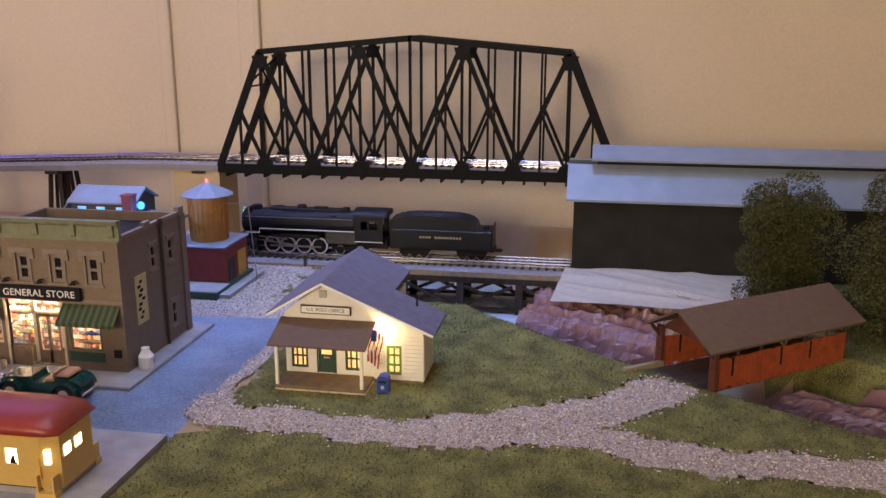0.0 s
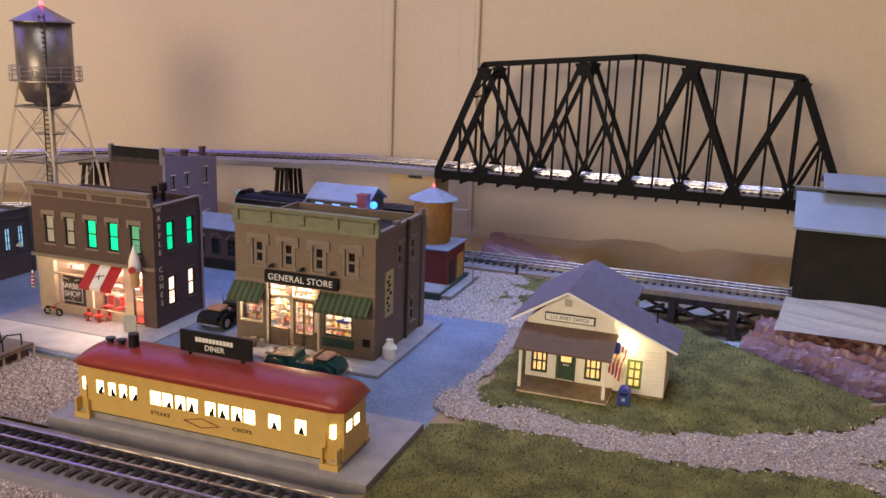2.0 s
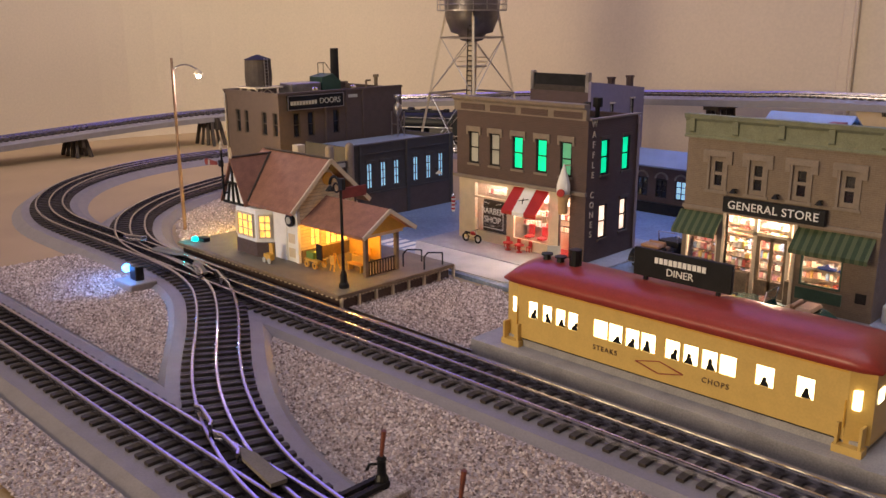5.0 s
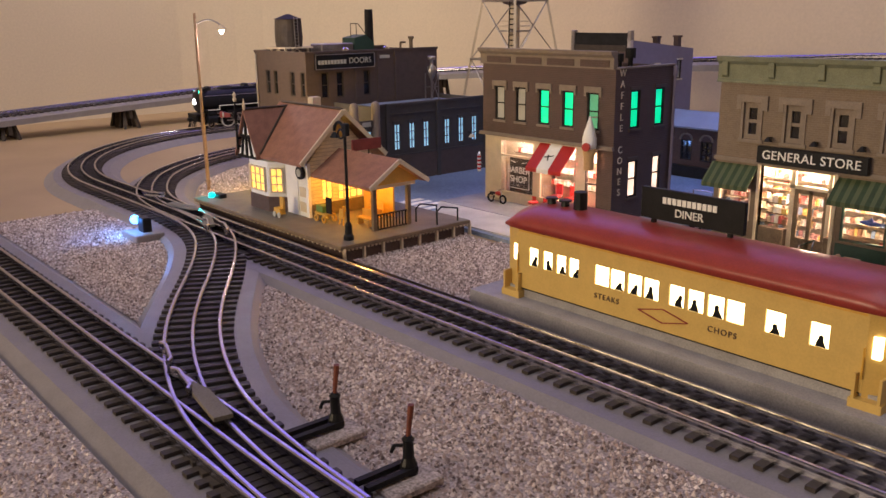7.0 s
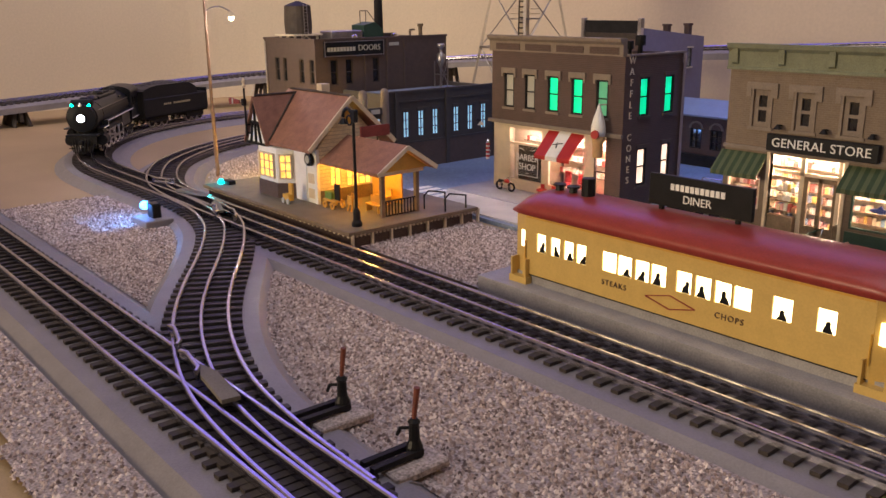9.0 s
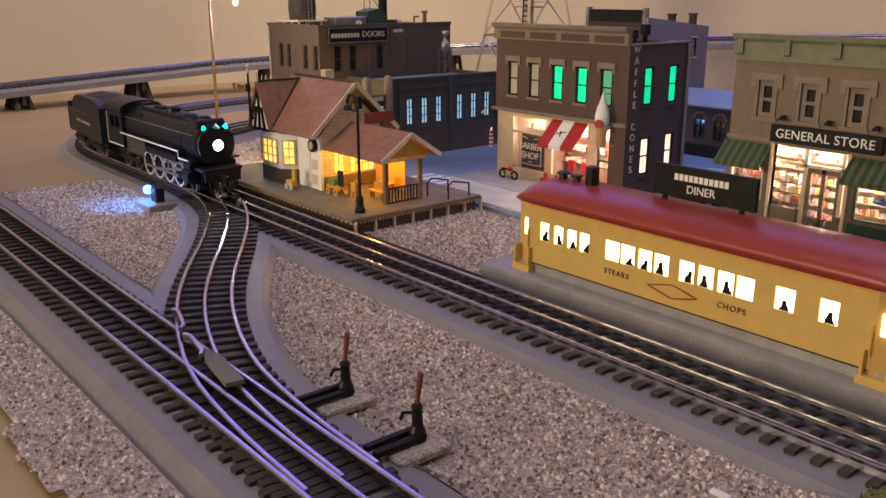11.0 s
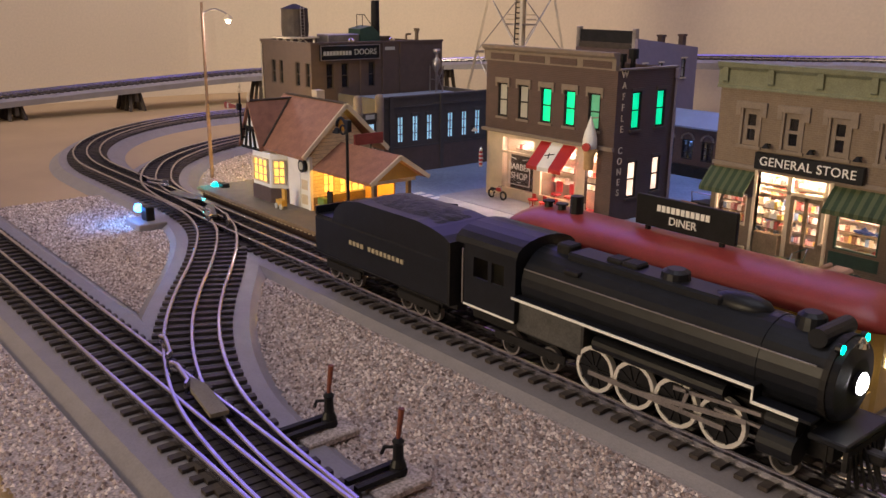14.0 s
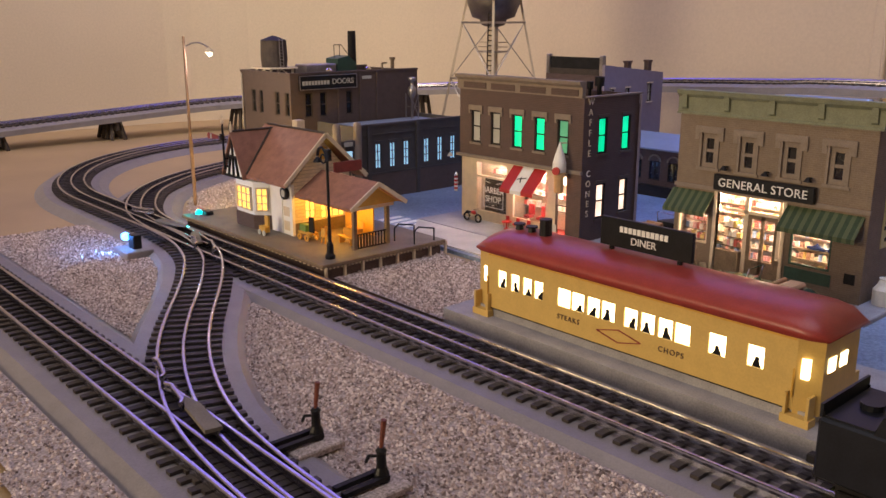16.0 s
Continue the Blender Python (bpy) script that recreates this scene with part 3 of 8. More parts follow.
# ---- diner ----
def build_diner():
    d = thing("diner", "yellow railway-car diner with a dark red roof and lit windows", "diner")
    x0, x1, y0, y1 = -0.6205, -0.366, 0.505, 0.557
    wins = [(-0.5985, -0.5905), (-0.5860, -0.5780), (-0.5745, -0.5665), (-0.5640, -0.5560), (-0.5430, -0.5320), (-0.5310, -0.5205), (-0.5180, -0.5080), (-0.5065, -0.4960), (-0.4890, -0.4790), (-0.4765, -0.4665), (-0.4640, -0.4540), (-0.4525, -0.4420), (-0.4300, -0.4190), (-0.4060, -0.3960)]
    part("front_wall", holed("x", y0, 0.003, x0 + 0.012, x1 - 0.012, 0.0065, 0.049, [(a, b, 0.0235, 0.0360) for a, b in wins]), M_DINER, d)
    part("back_wall", boxes((x0 + 0.012, x1 - 0.012, y1 - 0.003, y1, 0.0065, 0.049)), M_DINER, d)
    for xa, xb in ((x0, x0 + 0.012), (x1 - 0.012, x1)):
        bm = bmesh.new()
        extrude_poly(bm, [(xa, y0 + 0.004), (xb, y0 + 0.0002), (xb, y1 - 0.0002), (xa, y1 - 0.004)] if xa == x0 else [(xa, y0 + 0.0002), (xb, y0 + 0.006), (xb, y1 - 0.006), (xa, y1 - 0.0002)], "z", 0.0045, 0.0488)
        part("vestibule", bm, M_DINER, d)
    part("foundation", boxes((x0 + 0.002, x1 - 0.002, y0 + 0.0015, y1 - 0.0015, 0.0, 0.0064)), M_WALK, d, "grey card foundation")
    lumps = random.Random(17)
    for k, (a, b) in enumerate(wins):
        w = part("window", boxes((a, b, y0 + 0.0012, y0 + 0.0026, 0.0235, 0.0360)), G_WARM, d, "translucent lit window pane")
        if k not in (4, 11):
            c, h = (a + b) / 2 + lumps.uniform(-0.0012, 0.0012), lumps.uniform(0.0042, 0.0078)
            lean = lumps.uniform(-0.0012, 0.0012)
            pts = [(c - lumps.uniform(0.0022, 0.0036), 0.0237), (c + lumps.uniform(0.0022, 0.0036), 0.0237), (c + 0.0019, 0.0237 + h * 0.35), (c + lean + 0.0013, 0.0237 + h * 0.62), (c + lean + 0.0015, 0.0237 + h * 0.84), (c + lean + 0.0004, 0.0237 + h), (c + lean - 0.0010, 0.0237 + h * 0.88), (c + lean - 0.0011, 0.0237 + h * 0.66), (c - 0.0018, 0.0237 + h * 0.4)]
            part("dark_shape", outline(pts, "y", y0 + 0.0007, y0 + 0.0011), M_BLACK, w, "plain dark shape on the pane")
    for a in (0.5155, 0.529):
        part("window", boxes((x1 - 0.002, x1 + 0.0006, a, a + 0.008, 0.028, 0.0360)), G_WARM, d)
    for a in (-0.3755, -0.6130):
        part("window", boxes((a, a + 0.004, y0 + 0.0006, y0 + 0.004, 0.025, 0.0360)), G_WARM, d)
    prof = []
    for i in range(13):
        a = math.pi * i / 12
        prof.append(((y0 + y1) / 2 - 0.0285 * math.cos(a), 0.0475 + 0.0135 * math.sin(a) ** 0.75))
    bm = bmesh.new()
    rings = []
    n = 30
    for k in range(n + 1):
        x = x0 - 0.003 + (x1 - x0 + 0.006) * k / n
        e = min(x - x0 + 0.003, x1 + 0.003 - x)
        q = min(1, e / 0.022)
        f = math.sqrt(max(0.0, 1 - (1 - q) ** 2))
        rings.append([bm.verts.new((x, (y0 + y1) / 2 + (y - (y0 + y1) / 2) * (0.84 + 0.16 * f), 0.0475 + (z - 0.0475) * (0.25 + 0.75 * f))) for y, z in prof])
    for a, b in zip(rings, rings[1:]):
        for i in range(12):
            bm.faces.new((a[i], a[i + 1], b[i + 1], b[i]))
        bm.faces.new((a[0], b[0], b[12], a[12]))
    bm.faces.new(rings[0])
    bm.faces.new(rings[-1][::-1])
    bmesh.ops.recalc_face_normals(bm, faces=bm.faces[:])
    roof = part("roof", bm, M_REDROOF, d, "dark red glossy curved roof", True)
    yc = (y0 + y1) / 2
    for x in (-0.591, -0.603):
        bm = rods(((x, yc, 0.059), (x, yc, 0.064), 0.0032, 0.0026), ((x, yc, 0.064), (x, yc, 0.0652), 0.0044))
        part("vent", bm, M_BLACK, d)
    part("chimney", rods(((-0.578, yc, 0.059), (-0.578, yc, 0.0725), 0.0046)), M_BLACK, d)
    # steps at the four corners
    for x in (x0 + 0.0005, x1 - 0.0165):
        for yy in (y0 - 0.004, y1 - 0.004):
            part("steps", boxes((x, x + 0.016, yy, yy + 0.008, 0.0, 0.0045), (x + 0.001, x + 0.0025, yy + 0.0005, yy + 0.0075, 0.0045, 0.017), (x + 0.0135, x + 0.015, yy + 0.0005, yy + 0.0075, 0.0045, 0.017)), M_DINER, d)
    for x in (x0 + 0.0125, x1 - 0.0125):
        part("handrail", rods(((x, y0 - 0.001, 0.014), (x, y0 - 0.001, 0.03), 0.0005), n=6), M_YELLOW, d)
    part("lower_trim", boxes((x0 + 0.013, x1 - 0.013, y0 - 0.0004, y0 + 0.0001, 0.0062, 0.0068)), M_BLACK, d)
    part("eave_trim", boxes((x0 + 0.013, x1 - 0.013, y0 - 0.0005, y0 + 0.0001, 0.0455, 0.0465)), M_YELLOW, d)
    # diamond emblem and lettering
    c, z, w, h = -0.4925, 0.0158, 0.0170, 0.0042
    pts = [(c - w, z), (c, z + h), (c + w, z), (c, z - h)]
    part("emblem", beams([((a[0], y0 - 0.0003, a[1]), (b[0], y0 - 0.0003, b[1])) for a, b in zip(pts, pts[1:] + pts[:1])], 0.0006), M_REDROOF, d)
    face = pose(0, 0, 0, 90, 0, 0)
    for t, x in (("STEAKS", -0.5330), ("CHOPS", -0.4540)):
        words("lettering", t, 0.0048, pose(x, y0 - 0.0002, 0.0165, 90, 0, 0), M_BROWNROOF, d, spread=1.25)
    s = thing("diner_sign", "black rooftop sign board with white lettering on two posts", "sign")
    part("board", boxes((-0.533, -0.463, 0.5345, 0.5375, 0.0632, 0.0822), bev=0.0004), M_BLACK, s)
    for x in (-0.524, -0.472):
        part("post", boxes((x - 0.0012, x + 0.0012, 0.5347, 0.5373, 0.0585, 0.0632), (x - 0.003, x + 0.003, 0.533, 0.539, 0.0590, 0.0600)), M_BLACK, s)
    bm = bmesh.new()
    for i in range(11):
        box(bm, -0.5170 + 0.0034 * i, -0.5145 + 0.0034 * i, 0.5339, 0.5345, 0.0738, 0.0776)
    part("name_bars", bm, M_WHITE, s, "white bars in place of a brand name")
    words("lettering", "DINER", 0.0068, pose(-0.4985, 0.5343, 0.0689, 90, 0, 0), M_WHITE, s)


build_diner()


# ---- general store ----
def goods(parent_label, x0, x1, y, zs, seed, cols):
    """Shelves of small packed goods, each row a thing of its own."""
    rng = random.Random(seed)
    for z in zs:
        sh = thing("shelf", parent_label, "shelf", "shop shelves")
        part("board", boxes((x0, x1, y - 0.006, y, z - 0.0006, z)), M_WOOD, sh)
        x = x0 + 0.001
        while x < x1 - 0.003:
            w, h = rng.uniform(0.0018, 0.0042), rng.uniform(0.003, 0.0062)
            part("package", boxes((x, x + w, y - 0.005, y - 0.001, z, z + h)), rng.choice(cols), sh)
            x += w + 0.0005


SHOP_COLS = [mat("package_" + n, c, 0.5, var=0.1) for n, c in (("red", (0.5, 0.10, 0.08)), ("white", (0.80, 0.76, 0.70)), ("cream", (0.75, 0.62, 0.45)), ("yellow", (0.70, 0.48, 0.14)), ("blue", (0.25, 0.34, 0.55)), ("pink", (0.68, 0.36, 0.36)), ("pale", (0.74, 0.66, 0.62)), ("brown", (0.32, 0.16, 0.10)))]
M_CONE = mat("tan_wafer_cone", (0.50, 0.31, 0.14), 0.6, var=0.12)
M_SHOPWALL = mat("cream_shop_interior", (0.72, 0.62, 0.50), 0.8, var=0.06)


def build_store():
    s = thing("general_store", "two-storey tan brick general store with green cornice and striped awnings", "store")
    x0, x1, y0, y1 = -0.604, -0.440, 0.717, 0.852
    ent = (-0.5635, -0.505, 0.0036, 0.0715)
    lw, rw = (-0.602 + 0.002, -0.571, 0.026, 0.052), (-0.498, -0.465, 0.024, 0.052)
    ups = [(-0.582, -0.568), (-0.547, -0.533), (-0.511, -0.497), (-0.474, -0.460)]
    uz = (0.091, 0.1185)
    part("front_wall", holed("x", y0, 0.004, x0, x1, 0.0036, 0.134, [ent, lw, rw] + [(a, b, *uz) for a, b in ups]), M_TANBRICK, s)
    side = [(0.775, 0.788, 0.090, 0.116), (0.812, 0.825, 0.089, 0.115), (0.812, 0.825, 0.018, 0.046)]
    part("side_wall", holed("y", x1, 0.004, y0 + 0.004, y1, 0.0036, 0.134, side), M_TANBRICK, s)
    part("side_wall", boxes((x0, x0 + 0.004, y0 + 0.004, y1, 0.0036, 0.134)), M_TANBRICK, s)
    part("back_wall", boxes((x0 + 0.004, x1 - 0.004, y1 - 0.004, y1, 0.0036, 0.134)), M_TANBRICK, s)
    part("roof", boxes((x0 + 0.004, x1 - 0.004, y0 + 0.004, y1 - 0.004, 0.121, 0.124)), M_BLACKM, s)
    part("upper_floor", boxes((x0 + 0.004, x1 - 0.004, y0 + 0.004, y1 - 0.004, 0.0745, 0.077)), M_SHOPWALL, s)
    # cornice
    bm = bmesh.new()
    extrude_poly(bm, [(y0 + 0.004, 0.1335), (y0 - 0.0018, 0.1335), (y0 - 0.0018, 0.1352), (y0 - 0.0006, 0.1362), (y0 - 0.0006, 0.1475), (y0 - 0.0035, 0.1500), (y0 - 0.0045, 0.1535), (y0 + 0.004, 0.1535)], "x", x0 - 0.003, x1 + 0.003)
    co = part("cornice", bm, M_GREENTRIM, s, "weathered pale green moulded cornice")
    for i in range(5):
        x = x0 + 0.004 + (x1 - x0 - 0.008) * i / 4
        part("bracket", outline([(y0 - 0.0006, 0.1375), (y0 - 0.0028, 0.139), (y0 - 0.0036, 0.1495), (y0 - 0.0006, 0.1495)], "x", x - 0.0024, x + 0.0024), M_GREENTRIM, co)
    part("parapet", boxes((x1 - 0.004, x1 + 0.001, y0 + 0.004, y1, 0.134, 0.1375), (x1 - 0.004, x1 + 0.001, y0 + 0.05, y0 + 0.062, 0.1375, 0.141), (x1 - 0.004, x1 + 0.001, y1 - 0.012, y1, 0.1375, 0.142)), M_STONE, s)
    part("belt_course", boxes((x0 - 0.001, x1 + 0.001, y0 - 0.0018, y0 + 0.0001, 0.0725, 0.0755)), M_STONE, s)
    for a, b in ups:
        lt = bmesh.new()
        for bx in ((a - 0.006, b + 0.006, y0 - 0.0022, y0, 0.1195, 0.1245), (a - 0.006, a - 0.002, y0 - 0.0018, y0, 0.1135, 0.1195), (b + 0.002, b + 0.006, y0 - 0.0018, y0, 0.1135, 0.1195), (a - 0.0035, b + 0.0035, y0 - 0.0016, y0, 0.0885, 0.0908), (a - 0.002, a, y0 - 0.0012, y0, 0.0908, 0.1195), (b, b + 0.002, y0 - 0.0012, y0, 0.0908, 0.1195)):
            box(lt, *bx)
        part("lintel", lt, M_STONE, s, "moulded stone window surround")
        w = window(s, "x", y0 + 0.002, a, b, *uz, M_STONE, M_DARKGLASS, (1, 2), 0.0036)
    for a, b, c, d in side:
        window(s, "y", x1 - 0.001, a, b, c, d, M_STONE, M_DARKGLASS, (1, 2), 0.0032)
        part("lintel", boxes((x1, x1 + 0.0015, a - 0.003, b + 0.003, d, d + 0.003)), M_STONE, s)
        part("sill", boxes((x1, x1 + 0.0015, a - 0.002, b + 0.002, c - 0.002, c)), M_STONE, s)
    part("pilaster", boxes((x1, x1 + 0.0022, 0.8415, 0.852, 0.0036, 0.134)), M_TANBRICK, s)
    part("downpipe", rods(((x1 + 0.0022, 0.797, 0.0045), (x1 + 0.0022, 0.797, 0.137), 0.0016), ((x1 + 0.0022, 0.797, 0.132), (x1 + 0.0022, 0.797, 0.139), 0.0026)), M_DARKWOOD, s)
    part("wall_poster", boxes((x1, x1 + 0.0008, 0.742, 0.763, 0.043, 0.092)), mat("pale_yellow_poster", (0.55, 0.47, 0.22), 0.7, var=0.2), s, "faded yellow painted wall poster")
    rng = random.Random(3)
    pb = bmesh.new()
    for i in range(9):
        z = 0.048 + 0.0045 * i
        u = 0.7525 + rng.uniform(-0.005, 0.004)
        box(pb, x1 + 0.0008, x1 + 0.0011, u - rng.uniform(0.001, 0.004), u + rng.uniform(0.001, 0.004), z, z + 0.003)
    part("poster_marks", pb, M_BLACKM, s, "dark bars of unreadable poster lettering")
    part("crate_plate", boxes((-0.453, -0.445, y0 - 0.0008, y0, 0.018, 0.026)), M_BLACKM, s)
    # shop front
    window(s, "x", y0 + 0.001, *lw, M_CREAM, M_GLASS, (1, 1), 0.0014)
    window(s, "x", y0 + 0.001, *rw, M_GREENPAINT, M_GLASS, (1, 1), 0.0014)
    part("stall_riser", boxes((-0.500, -0.463, y0 - 0.0008, y0, 0.0125, 0.022)), M_GREENPAINT, s)
    yd = y0 + 0.008
    door = part("door", boxes((-0.539, -0.5385 + 0.0028, yd, yd + 0.002, 0.0036, 0.056), (-0.5275, -0.5245, yd, yd + 0.002, 0.0036, 0.056), (-0.5155, -0.513, yd, yd + 0.002, 0.0036, 0.056), (-0.5362, -0.5155, yd, yd + 0.002, 0.0036, 0.018), (-0.5362, -0.5155, yd, yd + 0.002, 0.0525, 0.056)), M_WOOD, s, "brown double door with glass panes")
    for a, b in ((-0.5362, -0.5275), (-0.5245, -0.5155)):
        part("pane", boxes((a, b, yd + 0.0008, yd + 0.0012, 0.018, 0.0525)), M_GLASS, door).visible_shadow = False
    part("transom", boxes((-0.5635, -0.505, yd - 0.0006, yd + 0.0022, 0.056, 0.0585), (-0.5635, -0.505, yd - 0.0006, yd + 0.0022, 0.0695, 0.0716), (-0.5425, -0.539, yd - 0.0006, yd + 0.0022, 0.0036, 0.0695), (-0.513, -0.510, yd - 0.0006, yd + 0.0022, 0.0036, 0.0695)), M_CREAM, s)
    for a, b in ((-0.5635, -0.5425), (-0.510, -0.505)):
        part("side_light", boxes((a, b, y0 + 0.0012, yd - 0.0006, 0.0036, 0.0235)), M_WOOD, s)
    for a in (-0.566, -0.505):
        part("column", boxes((a, a + 0.0025, y0 - 0.0016, y0 + 0.004, 0.0036, 0.0725)), M_CREAM, s)
    m_awn = stripes("green_striped_canvas", (0.024, 0.047, 0.018), (0.075, 0.095, 0.044), 0.0068, 0)
    for a, b in ((-0.607, -0.5665), (-0.503, -0.443)):
        aw = bmesh.new()
        extrude_poly(aw, [(y0, 0.0705), (y0 - 0.0005, 0.0695), (y0 - 0.0145, 0.0555), (y0 - 0.0145, 0.0520), (y0 - 0.0138, 0.0520), (y0 - 0.0138, 0.0550), (y0, 0.0685)], "x", a, b)
        part("awning", aw, m_awn, s, "green striped canvas awning")
    sg = part("sign_board", boxes((-0.5655, -0.480, y0 - 0.006, y0 - 0.0016, 0.0745, 0.0875), bev=0.0005), M_BLACK, s, "black sign board with white letters")
    words("lettering", "GENERAL STORE", 0.0096, pose(-0.5228, y0 - 0.0062, 0.081, 90, 0, 0), M_WHITE, sg, spread=1.06)
    for x in (-0.557, -0.521, -0.486):
        l = part("gooseneck_lamp", rods(((x, y0, 0.0935), (x, y0 - 0.006, 0.0945), 0.0007), ((x, y0 - 0.006, 0.0915), (x, y0 - 0.006, 0.0948), 0.0034, 0.001), n=8), M_BLACKM, s)
    # interior
    part("shop_backdrop", boxes((x0 + 0.004, x1 - 0.004, 0.7575, 0.7595, 0.0046, 0.0744)), M_SHOPWALL, s)
    part("shop_floor", boxes((x0 + 0.004, x1 - 0.004, y0 + 0.004, 0.7575, 0.0036, 0.0046)), M_WOOD, s)
    goods("packed wooden shelf of small goods inside the store", -0.598, -0.452, 0.757, (0.012, 0.021, 0.030, 0.039, 0.048, 0.057), 4, SHOP_COLS)
    goods("low window shelf of goods behind the shop glass", -0.599, -0.567, 0.732, (0.027, 0.035, 0.043), 7, SHOP_COLS)
    goods("low window shelf of goods behind the shop glass", -0.562, -0.544, 0.732, (0.026, 0.034, 0.042), 9, SHOP_COLS)
    for x, w in ((-0.58, 1.0), (-0.52, 1.3), (-0.47, 1.0)):
        point_lamp("shop_lamp", (x, 0.738, 0.068), 0.26 * w, (1.0, 0.76, 0.56), 0.004)
    bm = bmesh.new()
    ball(bm, (-0.478, y0 + 0.004, 0.0395), 0.0085, 1, 0.12, 0.22)
    extrude_poly(bm, [(-0.470, 0.0395), (-0.4655, 0.0425), (-0.4660, 0.0365)], "y", y0 + 0.0035, y0 + 0.0045)
    extrude_poly(bm, [(-0.481, 0.041), (-0.476, 0.041), (-0.4775, 0.0438)], "y", y0 + 0.0035, y0 + 0.0045)
    f = tagged(part("toy_fish", bm, M_BLUEBOX), "small blue fish ornament hanging in the shop window", "ornament")
    # things on the sidewalk
    for i, (x, y, r, h, m) in enumerate(((-0.587, 0.706, 0.004, 0.008, M_WOOD), (-0.576, 0.704, 0.0045, 0.010, M_WOOD), (-0.596, 0.702, 0.0035, 0.006, M_DECK), (-0.566, 0.706, 0.003, 0.009, M_DECK))):
        bm = lathe([(r * 0.85, 0), (r, h * 0.35), (r, h * 0.65), (r * 0.86, h)], 14, (x, y, 0.0035))
        tagged(part("barrel", bm, m, smooth=False), "small wooden barrel on the store sidewalk", "barrel", "barrels at the store")
    ice = thing("ice_chest", "white upright milk-can shaped ice box beside the store wall", "ice box")
    part("body", lathe([(0.0072, 0), (0.0076, 0.002), (0.0076, 0.012), (0.005, 0.0155), (0.0035, 0.0195), (0.0042, 0.0205)], 16, (-0.4295, 0.733, 0.0035)), M_WHITE, ice, smooth=False)
    part("handle", rods(((-0.4218, 0.733, 0.009), (-0.4218, 0.733, 0.014), 0.0006), n=6), M_SILVER, ice)


STORE = Matrix(((1.02, 0, 0, 0.0049), (0, 1.02, 0, 0.0082), (0, 0, 1.025, -0.0077), (0, 0, 0, 1)))
placed(build_store, STORE)


# ---- barber shop ----
def build_barber():
    s = thing("barber_shop", "two-storey dark brick barber shop with green-lit upper windows", "shop")
    x0, x1, y0, y1 = -0.8525, -0.6845, 0.702, 0.789
    ups = [(-0.835, -0.821), (-0.806, -0.792), (-0.7755, -0.7615), (-0.7455, -0.7315), (-0.716, -0.702)]
    uz = (0.084, 0.1165)
    part("front_wall", holed("x", y0, 0.004, x0, x1, 0.0705, 0.137, [(a, b, *uz) for a, b in ups]), M_DARKBRICK, s)
    lows = [(-0.829, -0.781, 0.012, 0.066), (-0.775, -0.727, 0.0125, 0.066), (-0.7165, -0.702, 0.0045, 0.066)]
    part("shop_front", holed("x", y0 + 0.0012, 0.0028, x0 + 0.002, x1 - 0.0173, 0.0036, 0.0705, lows), M_CREAM, s)
    sw = [(0.724, 0.738, 0.085, 0.1185), (0.760, 0.774, 0.085, 0.1185), (0.724, 0.738, 0.0235, 0.057), (0.760, 0.773, 0.0255, 0.058)]
    part("side_wall", holed("y", x1, 0.004, y0 + 0.004, y1, 0.0036, 0.137, sw), M_DARKBRICK, s)
    part("corner_pier", boxes((x1 - 0.0172, x1 - 0.0001, y0, y0 + 0.004, 0.0036, 0.0705)), M_DARKBRICK, s)
    part("side_wall", boxes((x0, x0 + 0.004, y0 + 0.004, y1, 0.0036, 0.137)), M_DARKBRICK, s)
    part("back_wall", boxes((x0 + 0.004, x1 - 0.004, y1 - 0.004, y1, 0.0036, 0.137)), M_DARKBRICK, s)
    part("roof", boxes((x0 + 0.004, x1 - 0.004, y0 + 0.004, y1 - 0.004, 0.128, 0.131)), M_BLACKM, s)
    part("upper_floor", boxes((x0 + 0.004, x1 - 0.004, y0 + 0.004, y1 - 0.004, 0.0695, 0.072)), M_SHOPWALL, s)
    bm = outline([(y0 + 0.004, 0.137), (y0 - 0.001, 0.137), (y0 - 0.001, 0.1465), (y0 - 0.0045, 0.149), (y0 - 0.0055, 0.152), (y0 + 0.004, 0.152)], "x", x0 - 0.003, x1 - 0.002)
    co = part("cornice", bm, M_STONE, s, "grey-brown moulded cornice")
    for i in range(4):
        a = x0 + 0.007 + i * 0.0405
        part("panel", boxes((a, a + 0.033, y0 - 0.0016, y0 - 0.001, 0.1385, 0.1445)), M_DARKBRICK, co)
    part("coping", boxes((x1 - 0.005, x1 + 0.001, y0 + 0.004, y1 + 0.001, 0.137, 0.1385)), M_STONE, s)
    part("belt_course", boxes((x0 - 0.003, x1 + 0.001, y0 - 0.003, y0 + 0.0001, 0.068, 0.0712)), M_STONE, s)
    panes = (M_CURTAIN, M_CURTAIN, G_GREEN, G_GREEN, G_GREENDIM)
    for (a, b), pm in zip(ups, panes):
        window(s, "x", y0 + 0.0012, a, b, *uz, M_BLACKM, pm, (1, 2), 0.0016)
        part("lintel", boxes((a - 0.003, b + 0.003, y0 - 0.0016, y0, 0.1165, 0.1215), (a - 0.003, a - 0.0005, y0 - 0.0014, y0, 0.113, 0.1165), (b + 0.0005, b + 0.003, y0 - 0.0014, y0, 0.113, 0.1165)), M_STONE, s)
        part("sill", boxes((a - 0.0015, b + 0.0015, y0 - 0.0014, y0, 0.0818, 0.084)), M_STONE, s)
